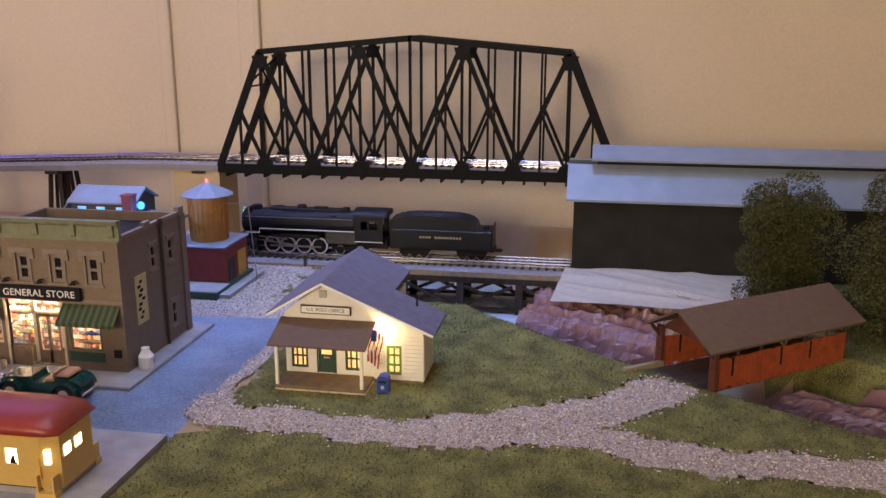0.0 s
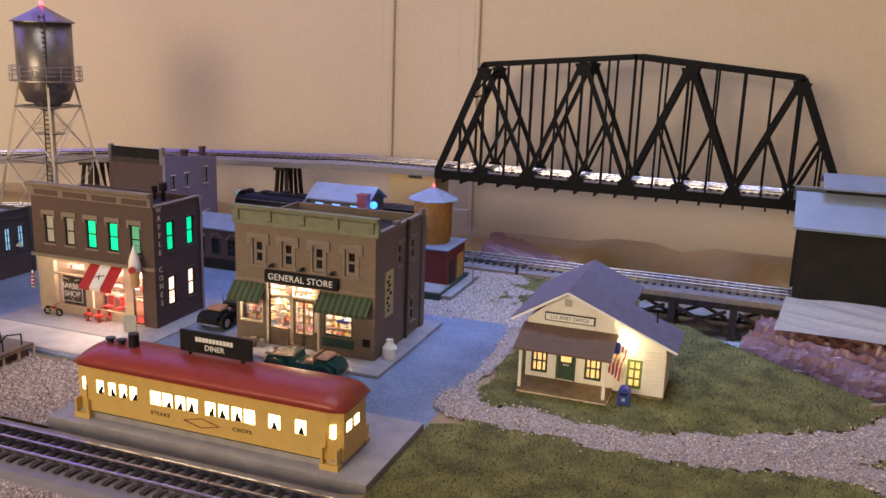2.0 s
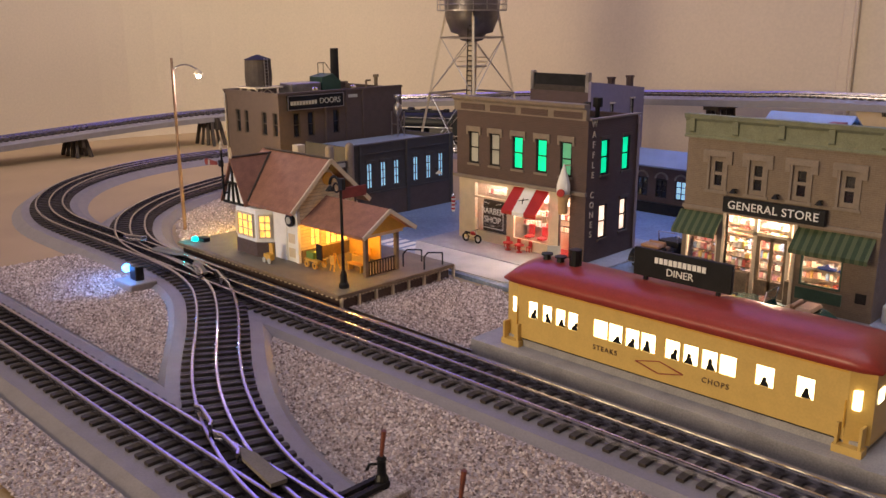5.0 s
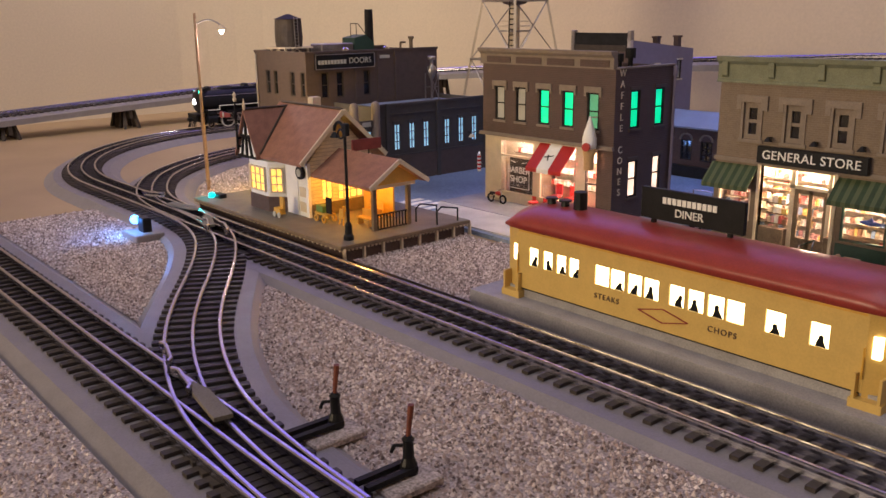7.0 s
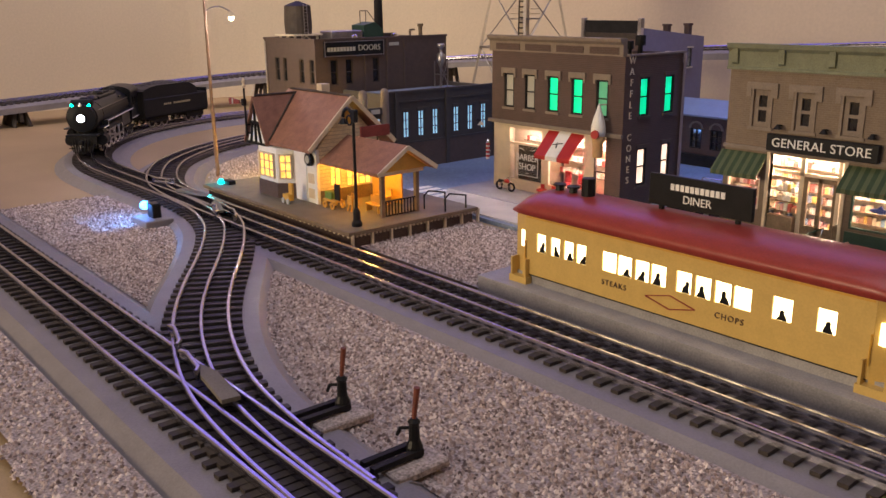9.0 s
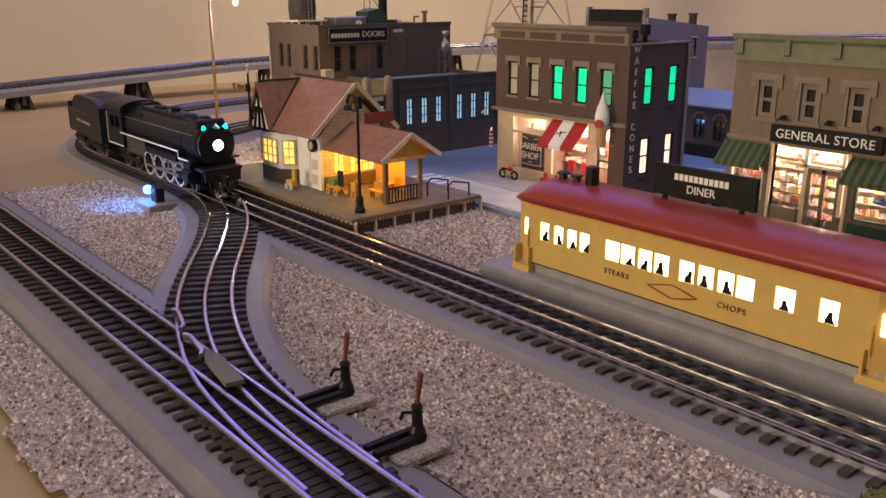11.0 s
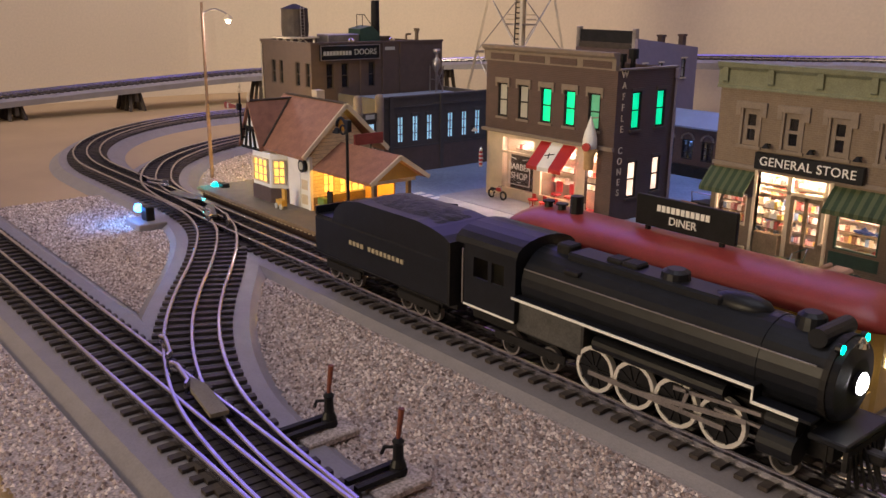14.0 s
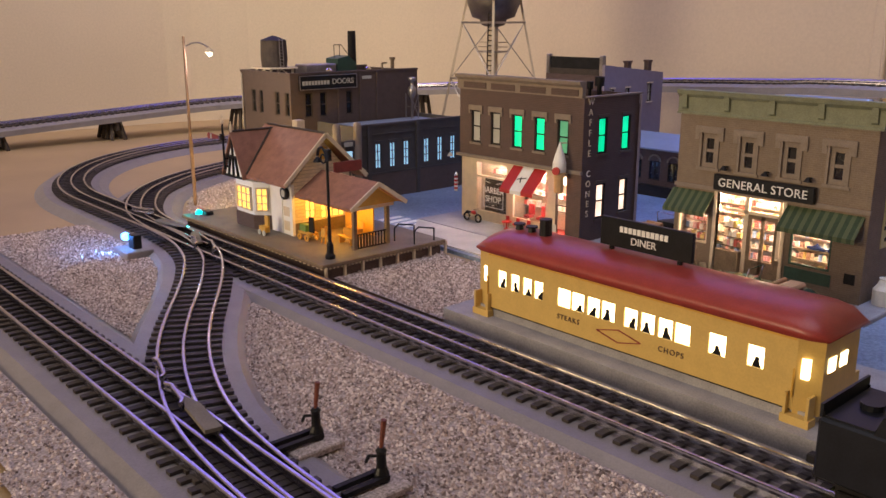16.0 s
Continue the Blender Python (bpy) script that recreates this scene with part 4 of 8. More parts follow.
    for (a, b, c, d), pm in zip(sw, (G_GREEN, G_GREEN, G_PINKWHITE, G_PINKWHITE)):
        window(s, "y", x1 - 0.0012, a, b, c, d, M_BLACKM, pm, (1, 2), 0.0016)
        part("lintel", boxes((x1, x1 + 0.0012, a - 0.0015, b + 0.0015, d, d + 0.003)), M_BROWNBRICK, s)
        part("sill", boxes((x1, x1 + 0.0014, a - 0.0015, b + 0.0015, c - 0.0022, c)), M_BROWNBRICK, s)
    for i, ch in enumerate("WAFFLE CONES"):
        if ch != " ":
            words("lettering", ch, 0.0085, pose(x1 + 0.0003, 0.7115, 0.1335 - i * 0.0094, 90, 0, 90), M_CREAM, s)
    part("downpipe", rods(((x1 + 0.0018, 0.7865, 0.0045), (x1 + 0.0018, 0.7865, 0.1355), 0.0014), ((x1 + 0.0018, 0.7865, 0.128), (x1 + 0.0018, 0.7865, 0.1365), 0.0022)), M_PURPLE, s)
    for a, b, c, d in lows[:2]:
        window(s, "x", y0 + 0.0018, a, b, c, d, M_CREAM, M_GLASS, (1, 1), 0.0018)
    part("transom_bar", boxes((-0.829, -0.781, y0 + 0.0008, y0 + 0.003, 0.0485, 0.0505)), M_CREAM, s)
    window(s, "x", y0 + 0.002, *lows[2], M_DARKBRICK, M_GLASS, (1, 2), 0.0014)
    # red and white awning over the right-hand bay
    aw = bmesh.new()
    extrude_poly(aw, [(y0 + 0.001, 0.0665), (y0 - 0.019, 0.046), (y0 - 0.019, 0.0425), (y0 - 0.0183, 0.0425), (y0 - 0.0183, 0.0455), (y0 + 0.001, 0.0645)], "x", -0.7735, -0.7295)
    awn = part("awning", aw, M_REDPAINT, s, "red canvas awning with a white middle stripe")
    aw = bmesh.new()
    extrude_poly(aw, [(y0 + 0.0008, 0.0672), (y0 - 0.0194, 0.0463), (y0 - 0.0194, 0.0424), (y0 - 0.0191, 0.0424), (y0 - 0.0191, 0.0461), (y0 + 0.0008, 0.0666)], "x", -0.7590, -0.7445)
    part("white_stripe", aw, M_WHITE, awn)
    part("emblem", beams([((-0.7575, y0 - 0.0105, 0.0559), (-0.747, y0 - 0.0085, 0.0579)), ((-0.7535, y0 - 0.0085, 0.058), (-0.7515, y0 - 0.0125, 0.0537))], 0.0011, 0.0008), M_BLACK, awn)
    # lettering on the window
    for t, z, sz in (("BARBER", 0.0365, 0.0088), ("SHOP", 0.0275, 0.0092)):
        words("lettering", t, sz, pose(-0.802, y0 + 0.0006, z, 90, 0, 0), M_WHITE, s, 0.0002)
    part("window_scroll", beams([((-0.8135, y0 + 0.0008, 0.0455), (-0.8065, y0 + 0.0008, 0.0440)), ((-0.7975, y0 + 0.0008, 0.0440), (-0.7905, y0 + 0.0008, 0.0455)), ((-0.8165, y0 + 0.0008, 0.019), (-0.7875, y0 + 0.0008, 0.019)), ((-0.8165, y0 + 0.0008, 0.019), (-0.8165, y0 + 0.0008, 0.042)), ((-0.7875, y0 + 0.0008, 0.019), (-0.7875, y0 + 0.0008, 0.042)), ((-0.804, y0 + 0.0008, 0.0215), (-0.800, y0 + 0.0008, 0.0215))], 0.0005), M_WHITE, s)
    part("shop_backdrop", boxes((x0 + 0.004, x1 - 0.004, 0.730, 0.732, 0.0046, 0.0695)), M_SHOPWALL, s)
    part("shop_side_lining", boxes((x0 + 0.0041, x0 + 0.0050, y0 + 0.0041, 0.7299, 0.0047, 0.0694)), M_SHOPWALL, s)
    part("shop_floor", boxes((x0 + 0.004, x1 - 0.004, y0 + 0.004, 0.730, 0.0036, 0.0046)), M_REDPAINT, s)
    goods("wall shelf of red and white bottles in the barber shop", -0.828, -0.705, 0.7295, (0.024, 0.036, 0.050), 12, SHOP_COLS[:3] + SHOP_COLS[1:2] * 4)
    # added sheet: stands in for the dim interior behind the white letters
    part("window_screen", boxes((-0.8195, -0.7845, y0 + 0.0062, y0 + 0.0072, 0.0135, 0.0475)), M_DARKWOOD, s, "added dark sheet that dims the pane behind the lettering")
    part("partition", boxes((-0.7786, -0.7774, y0 + 0.0041, 0.7299, 0.0047, 0.0694)), M_WOOD, s)
    for x, w in ((-0.808, 0.07), (-0.750, 0.26), (-0.708, 0.26)):
        point_lamp("shop_lamp", (x, 0.714, 0.064), w, (1.0, 0.74, 0.60), 0.004)
    for x in (-0.762, -0.745):
        ch = thing("barber_chair", "small red barber chair inside the shop", "chair", "barber chairs")
        part("seat", boxes((x - 0.004, x + 0.004, 0.711, 0.719, 0.014, 0.0165), bev=0.0006), M_REDPAINT, ch)
        part("backrest", boxes((x - 0.004, x + 0.004, 0.719, 0.7205, 0.0165, 0.027), bev=0.0004), M_REDPAINT, ch)
        part("column", rods(((x, 0.715, 0.0046), (x, 0.715, 0.014), 0.0012)), M_CHROME, ch)
    # ice-cream cone hung out on the corner
    c = thing("cone_sign", "large white ice-cream cone sign with a red badge", "sign")
    cx, cy = -0.7035, y0 - 0.010
    part("cone", lathe([(0.0042, 0), (0.0046, 0.001), (0.0048, 0.012), (0.0062, 0.019)], 16, (cx, cy, 0.0505)), M_CONE, c, smooth=True)
    part("ice", lathe([(0.0062, 0.019), (0.0066, 0.022), (0.0063, 0.028), (0.0048, 0.034), (0.0030, 0.039), (0.0018, 0.043), (0.0005, 0.047)], 16, (cx, cy, 0.0505)), M_WHITE, c, smooth=True)
    part("badge", rods(((cx + 0.003, cy - 0.0086, 0.0715), (cx + 0.0015, cy - 0.005, 0.0715), 0.0036), n=16), M_REDPAINT, c)
    part("bracket", rods(((cx, cy, 0.0645), (cx, y0, 0.0645), 0.0008), ((cx, cy, 0.0962), (cx + 0.008, cy, 0.0972), 0.0006), n=6), M_SILVER, c)
    p = thing("barber_pole", "red and white striped barber pole on the wall", "barber pole")
    part("glass", lathe([(0.0018, 0), (0.002, 0.001), (0.002, 0.015), (0.0018, 0.016)], 12, (x0 - 0.003, y0 - 0.003, 0.030)), stripes("barber_stripes", (0.5, 0.03, 0.03), (0.75, 0.72, 0.7), 0.004, 2), p)
    part("cap", lathe([(0.0024, 0), (0.0024, 0.002), (0.001, 0.004)], 12, (x0 - 0.003, y0 - 0.003, 0.046)), M_CHROME, p)
    part("bracket", boxes((x0 - 0.004, x0 - 0.002, y0 - 0.003, y0 + 0.001, 0.037, 0.039)), M_CHROME, p)
    # street furniture in front
    b = thing("sandwich_board", "small white folding sandwich board on the sidewalk", "sign board")
    for dy, a in ((-0.0022, 8), (0.0022, -8)):
        o = part("panel", boxes((-0.0065, 0.0065, -0.0004, 0.0004, 0, 0.0175)), M_CURTAIN, b)
        o.matrix_local = pose(-0.706, 0.6835, 0.0036, 0, 0, 28) @ pose(0, dy, 0, -a, 0, 0)
    for i, x in enumerate((-0.772, -0.757)):
        t = thing("cafe_table", "small red round cafe table outside the shop", "table", "cafe tables")
        part("top", rods(((x, 0.693, 0.0105), (x, 0.693, 0.0115), 0.0052), n=16), M_REDPAINT, t)
        part("stem", rods(((x, 0.693, 0.0036), (x, 0.693, 0.0105), 0.0008), ((x, 0.693, 0.0036), (x, 0.693, 0.0043), 0.0030)), M_REDPAINT, t)
    for x in (-0.779, -0.7645, -0.7495):
        t = thing("cafe_chair", "small red metal cafe chair", "chair", "cafe chairs")
        part("seat", boxes((x - 0.0022, x + 0.0022, 0.6975, 0.702, 0.0082, 0.009)), M_REDPAINT, t)
        part("backrest", boxes((x - 0.0022, x + 0.0022, 0.7012, 0.7019, 0.009, 0.0145)), M_REDPAINT, t)
        for dx in (-0.0018, 0.0018):
            for yy in (0.698, 0.7014):
                part("leg", boxes((x + dx - 0.0003, x + dx + 0.0003, yy - 0.0003, yy + 0.0003, 0.0036, 0.0082)), M_REDPAINT, t)
    k = thing("motorcycle", "small black and red motorcycle parked at the kerb", "motorcycle")
    for x in (-0.828, -0.811):
        w = part("wheel", lathe([(0.0030, -0.0008), (0.0044, -0.0008), (0.0047, 0), (0.0044, 0.0008), (0.0030, 0.0008)], 18, ring=True), M_BLACK, k)
        w.matrix_local = pose(x, 0.690, 0.0083, 90, 0, 8)
    part("frame", rods(((-0.828, 0.690, 0.0083), (-0.822, 0.690, 0.013), 0.0007), ((-0.811, 0.69, 0.0083), (-0.8145, 0.69, 0.0165), 0.0007), ((-0.822, 0.69, 0.0075), (-0.814, 0.69, 0.0075), 0.0024), n=8), M_SILVER, k)
    bm = bmesh.new()
    ball(bm, (-0.8175, 0.690, 0.0135), 0.0036, 1.2, 0.6, 0.6)
    part("tank", bm, M_REDPAINT, k)
    part("seat", boxes((-0.829, -0.821, 0.6885, 0.6915, 0.0125, 0.0142), bev=0.0005), M_BLACK, k)
    part("handlebar", rods(((-0.8145, 0.6855, 0.0172), (-0.8145, 0.6945, 0.0172), 0.0006), n=6), M_CHROME, k)
    # roof vents
    for x, y, r, h in ((-0.722, 0.77, 0.005, 0.012), (-0.738, 0.775, 0.0035, 0.008)):
        v = thing("roof_vent", "dark cylindrical vent on the flat shop roof", "vent", "roof vents")
        part("pipe", rods(((x, y, 0.131), (x, y, 0.131 + h), r * 0.5)), M_BLACKM, v)
        part("cap", rods(((x, y, 0.131 + h), (x, y, 0.135 + h + r), r)), M_BLACKM, v)


BARBER = Matrix(((1.03, 0, 0, -0.0089), (0, 1.03, 0, 0.0110), (0, 0, 1.057, -0.0098), (0, 0, 0, 1)))
placed(build_barber, BARBER)


def build_back_shed():
    g = thing("back_shed", "low brown shed with arched windows and a pale tin roof", "shed")
    x0, x1, y0, y1, z0, zt = -0.862, -0.742, 1.000, 1.050, -0.0121, 0.052
    part("base", boxes((x0 - 0.004, x1 + 0.004, y0 - 0.006, y1 + 0.002, z0, 0.0055)), M_BLACKM, g, "dark plinth")
    bays = [x0 + 0.0115 + 0.0275 * i for i in range(4)]
    part("front_wall", holed("x", y0, 0.003, x0, x1, 0.0055, zt, [(a, a + 0.016, 0.012, 0.036) for a in bays]), M_DARKBRICK, g)
    for p in ((x0, x0 + 0.003, y0 + 0.003, y1), (x1 - 0.003, x1, y0 + 0.003, y1)):
        part("side_wall", boxes((*p, 0.0055, zt)), M_DARKBRICK, g)
    part("back_wall", boxes((x0 + 0.003, x1 - 0.003, y1 - 0.003, y1, 0.0055, zt)), M_DARKBRICK, g)
    for a in bays:
        w = window(g, "x", y0 + 0.001, a, a + 0.016, 0.012, 0.036, M_BLACKM, G_BLUEWHITE if a == bays[-1] else M_DARKGLASS, (2, 3), 0.0012)
        ring = [(a + 0.008 - 0.0085 * math.cos(math.pi * i / 8), y0 - 0.0006, 0.0360 + 0.0075 * math.sin(math.pi * i / 8)) for i in range(9)]
        part("arch", beams(list(zip(ring, ring[1:])), 0.0020), M_STONE, g)
    part("roof", outline([(y0 - 0.007, 0.0505), ((y0 + y1) / 2, 0.0660), (y1 + 0.005, 0.0505), (y1 + 0.005, 0.0525), ((y0 + y1) / 2, 0.0685), (y0 - 0.007, 0.0525)], "x", x0 - 0.005, x1 + 0.005), M_TIN, g, "pale tin roof")
    part("gable", outline([(y0 + 0.001, zt), (y1 - 0.001, zt), ((y0 + y1) / 2, 0.0655)], "x", x1 - 0.0025, x1 - 0.0005), M_DARKBRICK, g)


build_back_shed()


# ---- factory with its low wing ----
def build_factory():
    s = thing("factory", "dark brown brick door factory with a rooftop water tank", "factory")
    x0, x1, y0, y1, zt = -1.247, -1.125, 0.667, 0.872, 0.140
    fw = [(-1.222, -1.2105), (-1.202, -1.1925), (-1.163, -1.1515), (-1.139, -1.1285)]
    part("front_wall", holed("x", y0, 0.004, x0, x1, -0.0115, zt, [(a, b, 0.089, 0.119) for a, b in fw]), M_BROWNBRICK, s)
    sw = [(0.688, 0.699), (0.710, 0.721), (0.7505, 0.761)]
    part("side_wall", holed("y", x1, 0.004, y0 + 0.004, y1, -0.0115, zt, [(a, b, 0.087, 0.118) for a, b in sw]), M_BROWNBRICK, s)
    part("side_wall", boxes((x0, x0 + 0.004, y0 + 0.004, y1, -0.0115, zt)), M_BROWNBRICK, s)
    part("back_wall", boxes((x0 + 0.004, x1 - 0.004, y1 - 0.004, y1, -0.0115, zt)), M_BROWNBRICK, s)
    part("roof", boxes((x0 + 0.004, x1 - 0.004, y0 + 0.004, y1 - 0.004, 0.130, 0.133)), M_BLACKM, s)
    part("coping", boxes((x0 - 0.001, x1 + 0.001, y0 - 0.001, y0 + 0.005, zt, zt + 0.0028), (x1 - 0.005, x1 + 0.001, y0 + 0.005, y1 + 0.001, zt, zt + 0.0028), (x0 - 0.001, x0 + 0.005, y0 + 0.005, y1 + 0.001, zt, zt + 0.0028)), M_BROWNBRICK, s)
    for a, b in fw:
        window(s, "x", y0 + 0.0015, a, b, 0.089, 0.119, M_DARKWOOD, M_DARKGLASS, (1, 2), 0.0013)
    for a, b in sw:
        window(s, "y", x1 - 0.0015, a, b, 0.087, 0.118, M_DARKWOOD, M_DARKGLASS, (1, 2), 0.0013)
    for y in (0.7375, 0.772, 0.80):
        part("pilaster", boxes((x1, x1 + 0.0016, y, y + 0.004, -0.0115, zt)), M_BROWNBRICK, s)
    part("downpipe", rods(((x0 + 0.004, y0 - 0.0014, -0.0115), (x0 + 0.004, y0 - 0.0014, 0.138), 0.0013), n=8), M_SILVER, s)
    sg = part("sign_board", boxes((x1 + 0.0016, x1 + 0.0042, 0.678, 0.766, 0.1215, 0.1395)), M_BLACK, s, "black sign board with grey frame")
    part("sign_frame", boxes((x1 + 0.0042, x1 + 0.0048, 0.678, 0.766, 0.1215, 0.1225), (x1 + 0.0042, x1 + 0.0048, 0.678, 0.766, 0.1385, 0.1395), (x1 + 0.0042, x1 + 0.0048, 0.678, 0.679, 0.1225, 0.1385), (x1 + 0.0042, x1 + 0.0048, 0.765, 0.766, 0.1225, 0.1385)), M_SILVER, sg)
    bm = bmesh.new()
    for i in range(9):
        box(bm, x1 + 0.0042, x1 + 0.0046, 0.682 + 0.0046 * i, 0.6855 + 0.0046 * i, 0.1275, 0.1325)
    part("name_bars", bm, M_CURTAIN, sg, "pale bars in place of a name")
    words("lettering", "DOORS", 0.0098, pose(x1 + 0.0044, 0.7435, 0.1305, 90, 0, 90), M_CURTAIN, sg)
    part("wall_plate", boxes((x1, x1 + 0.001, 0.776, 0.792, 0.1315, 0.1355)), M_CURTAIN, s)
    # wing
    w = thing("factory_wing", "low slate-grey brick factory wing with pale lit windows", "factory")
    wx0, wx1, wy0, wy1, wz = -1.121, -1.03, 0.702, 0.872, 0.0815
    ww = [(0.7245, 0.7345), (0.747, 0.757), (0.769, 0.779), (0.8025, 0.8125), (0.8255, 0.8355), (0.848, 0.858)]
    part("side_wall", holed("y", wx1, 0.004, wy0, wy1, -0.0115, wz, [(a, b, 0.029, 0.0605) for a, b in ww]), M_GREYBRICK, w)
    part("front_wall", boxes((wx0, wx1 - 0.004, wy0, wy0 + 0.004, -0.0115, wz)), M_GREYBRICK, w)
    part("back_wall", boxes((wx0, wx1 - 0.004, wy1 - 0.004, wy1, -0.0115, wz)), M_GREYBRICK, w)
    part("roof", boxes((wx0, wx1 - 0.004, wy0 + 0.004, wy1 - 0.004, 0.074, 0.0765)), M_TIN, w)
    part("coping", boxes((wx1 - 0.005, wx1 + 0.0012, wy0, wy1 + 0.001, wz, wz + 0.0028)), M_GREYBRICK, w)
    part("base_course", boxes((wx1, wx1 + 0.0014, wy0, wy1, -0.0115, 0.0225)), M_BROWNBRICK, w)
    part("string_course", boxes((wx1, wx1 + 0.0018, wy0, wy1, 0.0225, 0.0245), (wx1, wx1 + 0.0012, wy0, wy1, 0.071, 0.0725)), M_GREYBRICK, w)
    for y in (0.712, 0.789, 0.868):
        part("pilaster", boxes((wx1 + 0.0001, wx1 + 0.003, y, y + 0.005, -0.0115, wz + 0.0035)), M_GREYBRICK, w)
    for a, b in ww:
        window(w, "y", wx1 - 0.001, a, b, 0.029, 0.0605, M_GREYBRICK, G_BLUEWHITE, (2, 3), 0.0011)
        part("lintel", boxes((wx1, wx1 + 0.0014, a - 0.0018, b + 0.0018, 0.0605, 0.0638)), M_GREYBRICK, w)
    # gateway with two rounded pillars
    g = thing("factory_gate", "pair of rounded stone gate pillars with a small sign", "gate")
    for y in (0.667, 0.697):
        part("pillar", lathe([(0.005, 0), (0.005, 0.096), (0.004, 0.0995), (0.001, 0.101)], 14, (-1.028, y, -0.0115)), M_STONE, g, smooth=True)
    part("lintel", boxes((-1.030, -1.026, 0.6722, 0.6918, 0.060, 0.068)), M_GREYBRICK, g)
    part("sign_plate", boxes((-1.026, -1.0252, 0.676, 0.688, 0.0615, 0.0665)), M_CURTAIN, g)
    part("gate_door", boxes((-1.030, -1.0285, 0.6722, 0.6918, -0.0115, 0.060)), M_GREYBRICK, g)
    part("gate_glass", boxes((-1.0285, -1.0278, 0.675, 0.689, 0.035, 0.055)), G_BLUEWHITE, g)
    # roof things
    t = thing("roof_tank", "dark wooden roof water tank on a pale timber stand", "water tank")
    tx, ty = -1.202, 0.692
    part("barrel", lathe([(0.0165, 0), (0.0175, 0.012), (0.0165, 0.034)], 20, (tx, ty, 0.147)), M_DARKWOOD, t)
    part("lid", lathe([(0.0178, 0), (0.002, 0.006)], 20, (tx, ty, 0.181)), M_BLACKM, t)
    part("platform", boxes((tx - 0.023, tx + 0.023, ty - 0.021, ty + 0.021, 0.145, 0.147)), M_CREAM, t)
    for dx in (-0.018, 0.018):
        for dy in (-0.016, 0.016):
            part("leg", boxes((tx + dx - 0.0012, tx + dx + 0.0012, ty + dy - 0.0012, ty + dy + 0.0012, 0.133, 0.145)), M_CREAM, t)
    part("brace", beams([((tx - 0.018, ty - 0.016, 0.134), (tx, ty - 0.016, 0.1445)), ((tx + 0.018, ty - 0.016, 0.134), (tx, ty - 0.016, 0.1445)), ((tx + 0.018, ty - 0.016, 0.134), (tx + 0.018, ty, 0.1445)), ((tx + 0.018, ty + 0.016, 0.134), (tx + 0.018, ty, 0.1445))], 0.0012), M_CREAM, t)
    lad = part("ladder", rods(((tx + 0.0185, ty - 0.002, 0.147), (tx + 0.0175, ty - 0.002, 0.183), 0.0005), ((tx + 0.0185, ty + 0.003, 0.147), (tx + 0.0175, ty + 0.003, 0.183), 0.0005), n=6), M_SILVER, t)
    for i in range(9):
        part("rung", rods(((tx + 0.018, ty - 0.002, 0.149 + 0.004 * i), (tx + 0.018, ty + 0.003, 0.149 + 0.004 * i), 0.0004), n=5), M_SILVER, lad)
    c = thing("roof_chimney", "tall round black chimney on the factory roof", "chimney")
    part("stack", rods(((-1.203, 0.818, 0.133), (-1.203, 0.818, 0.192), 0.0062, 0.0056), n=16), M_BLACKM, c)
    a = thing("roof_machine", "grey angular ventilation housing with a railed hatch", "ventilator")
    part("housing", boxes((-1.20, -1.172, 0.722, 0.770, 0.133, 0.150), bev=0.001), M_SILVER, a, "dull grey metal housing")
    part("hood", outline([(0.772, 0.133), (0.772, 0.156), (0.790, 0.160), (0.803, 0.150), (0.803, 0.133)], "x", -1.20, -1.172), M_GREENPAINT, a)
    part("hatch_rail", rods(((-1.186, 0.776, 0.156), (-1.186, 0.776, 0.174), 0.0006), ((-1.186, 0.776, 0.174), (-1.186, 0.788, 0.174), 0.0006), ((-1.186, 0.788, 0.174), (-1.186, 0.80, 0.160), 0.0006), ((-1.186, 0.785, 0.158), (-1.186, 0.785, 0.174), 0.0006), n=6), M_DARKWOOD, a)
    for y in (0.742, 0.806):
        v = thing("roof_vent", "small silver mushroom vent on the factory roof", "vent", "roof vents")
        part("pipe", rods(((-1.15, y, 0.133), (-1.15, y, 0.142), 0.0022)), M_SILVER, v)
        part("cap", lathe([(0.0045, 0), (0.0042, 0.002), (0.001, 0.004)], 12, (-1.15, y, 0.142)), M_CHROME, v)
    v = thing("roof_pipes", "bent brass pipes on the factory roof", "pipe")
    part("pipe", rods(((-1.16, 0.838, 0.133), (-1.16, 0.838, 0.149), 0.0014), ((-1.16, 0.838, 0.149), (-1.16, 0.846, 0.149), 0.0012), ((-1.16, 0.856, 0.133), (-1.16, 0.856, 0.153), 0.0026), n=8), M_WOOD, v)
    part("cap", rods(((-1.16, 0.856, 0.153), (-1.16, 0.856, 0.1565), 0.0040), n=10), M_WOOD, v)
    d = thing("dust_collector", "grey cyclone dust collector on a braced stand", "machine")
    dx, dy = -1.105, 0.846
    part("cone", lathe([(0.001, 0), (0.0055, 0.010), (0.0055, 0.018), (0.002, 0.021), (0.002, 0.026), (0.005, 0.028), (0.005, 0.032)], 14, (dx, dy, 0.100)), M_SILVER, d, smooth=True)
    for i in (-1, 1):
        for j in (-1, 1):
            part("leg", boxes((dx + i * 0.006 - 0.0006, dx + i * 0.006 + 0.0006, dy + j * 0.006 - 0.0006, dy + j * 0.006 + 0.0006, 0.0765, 0.110)), M_SILVER, d)
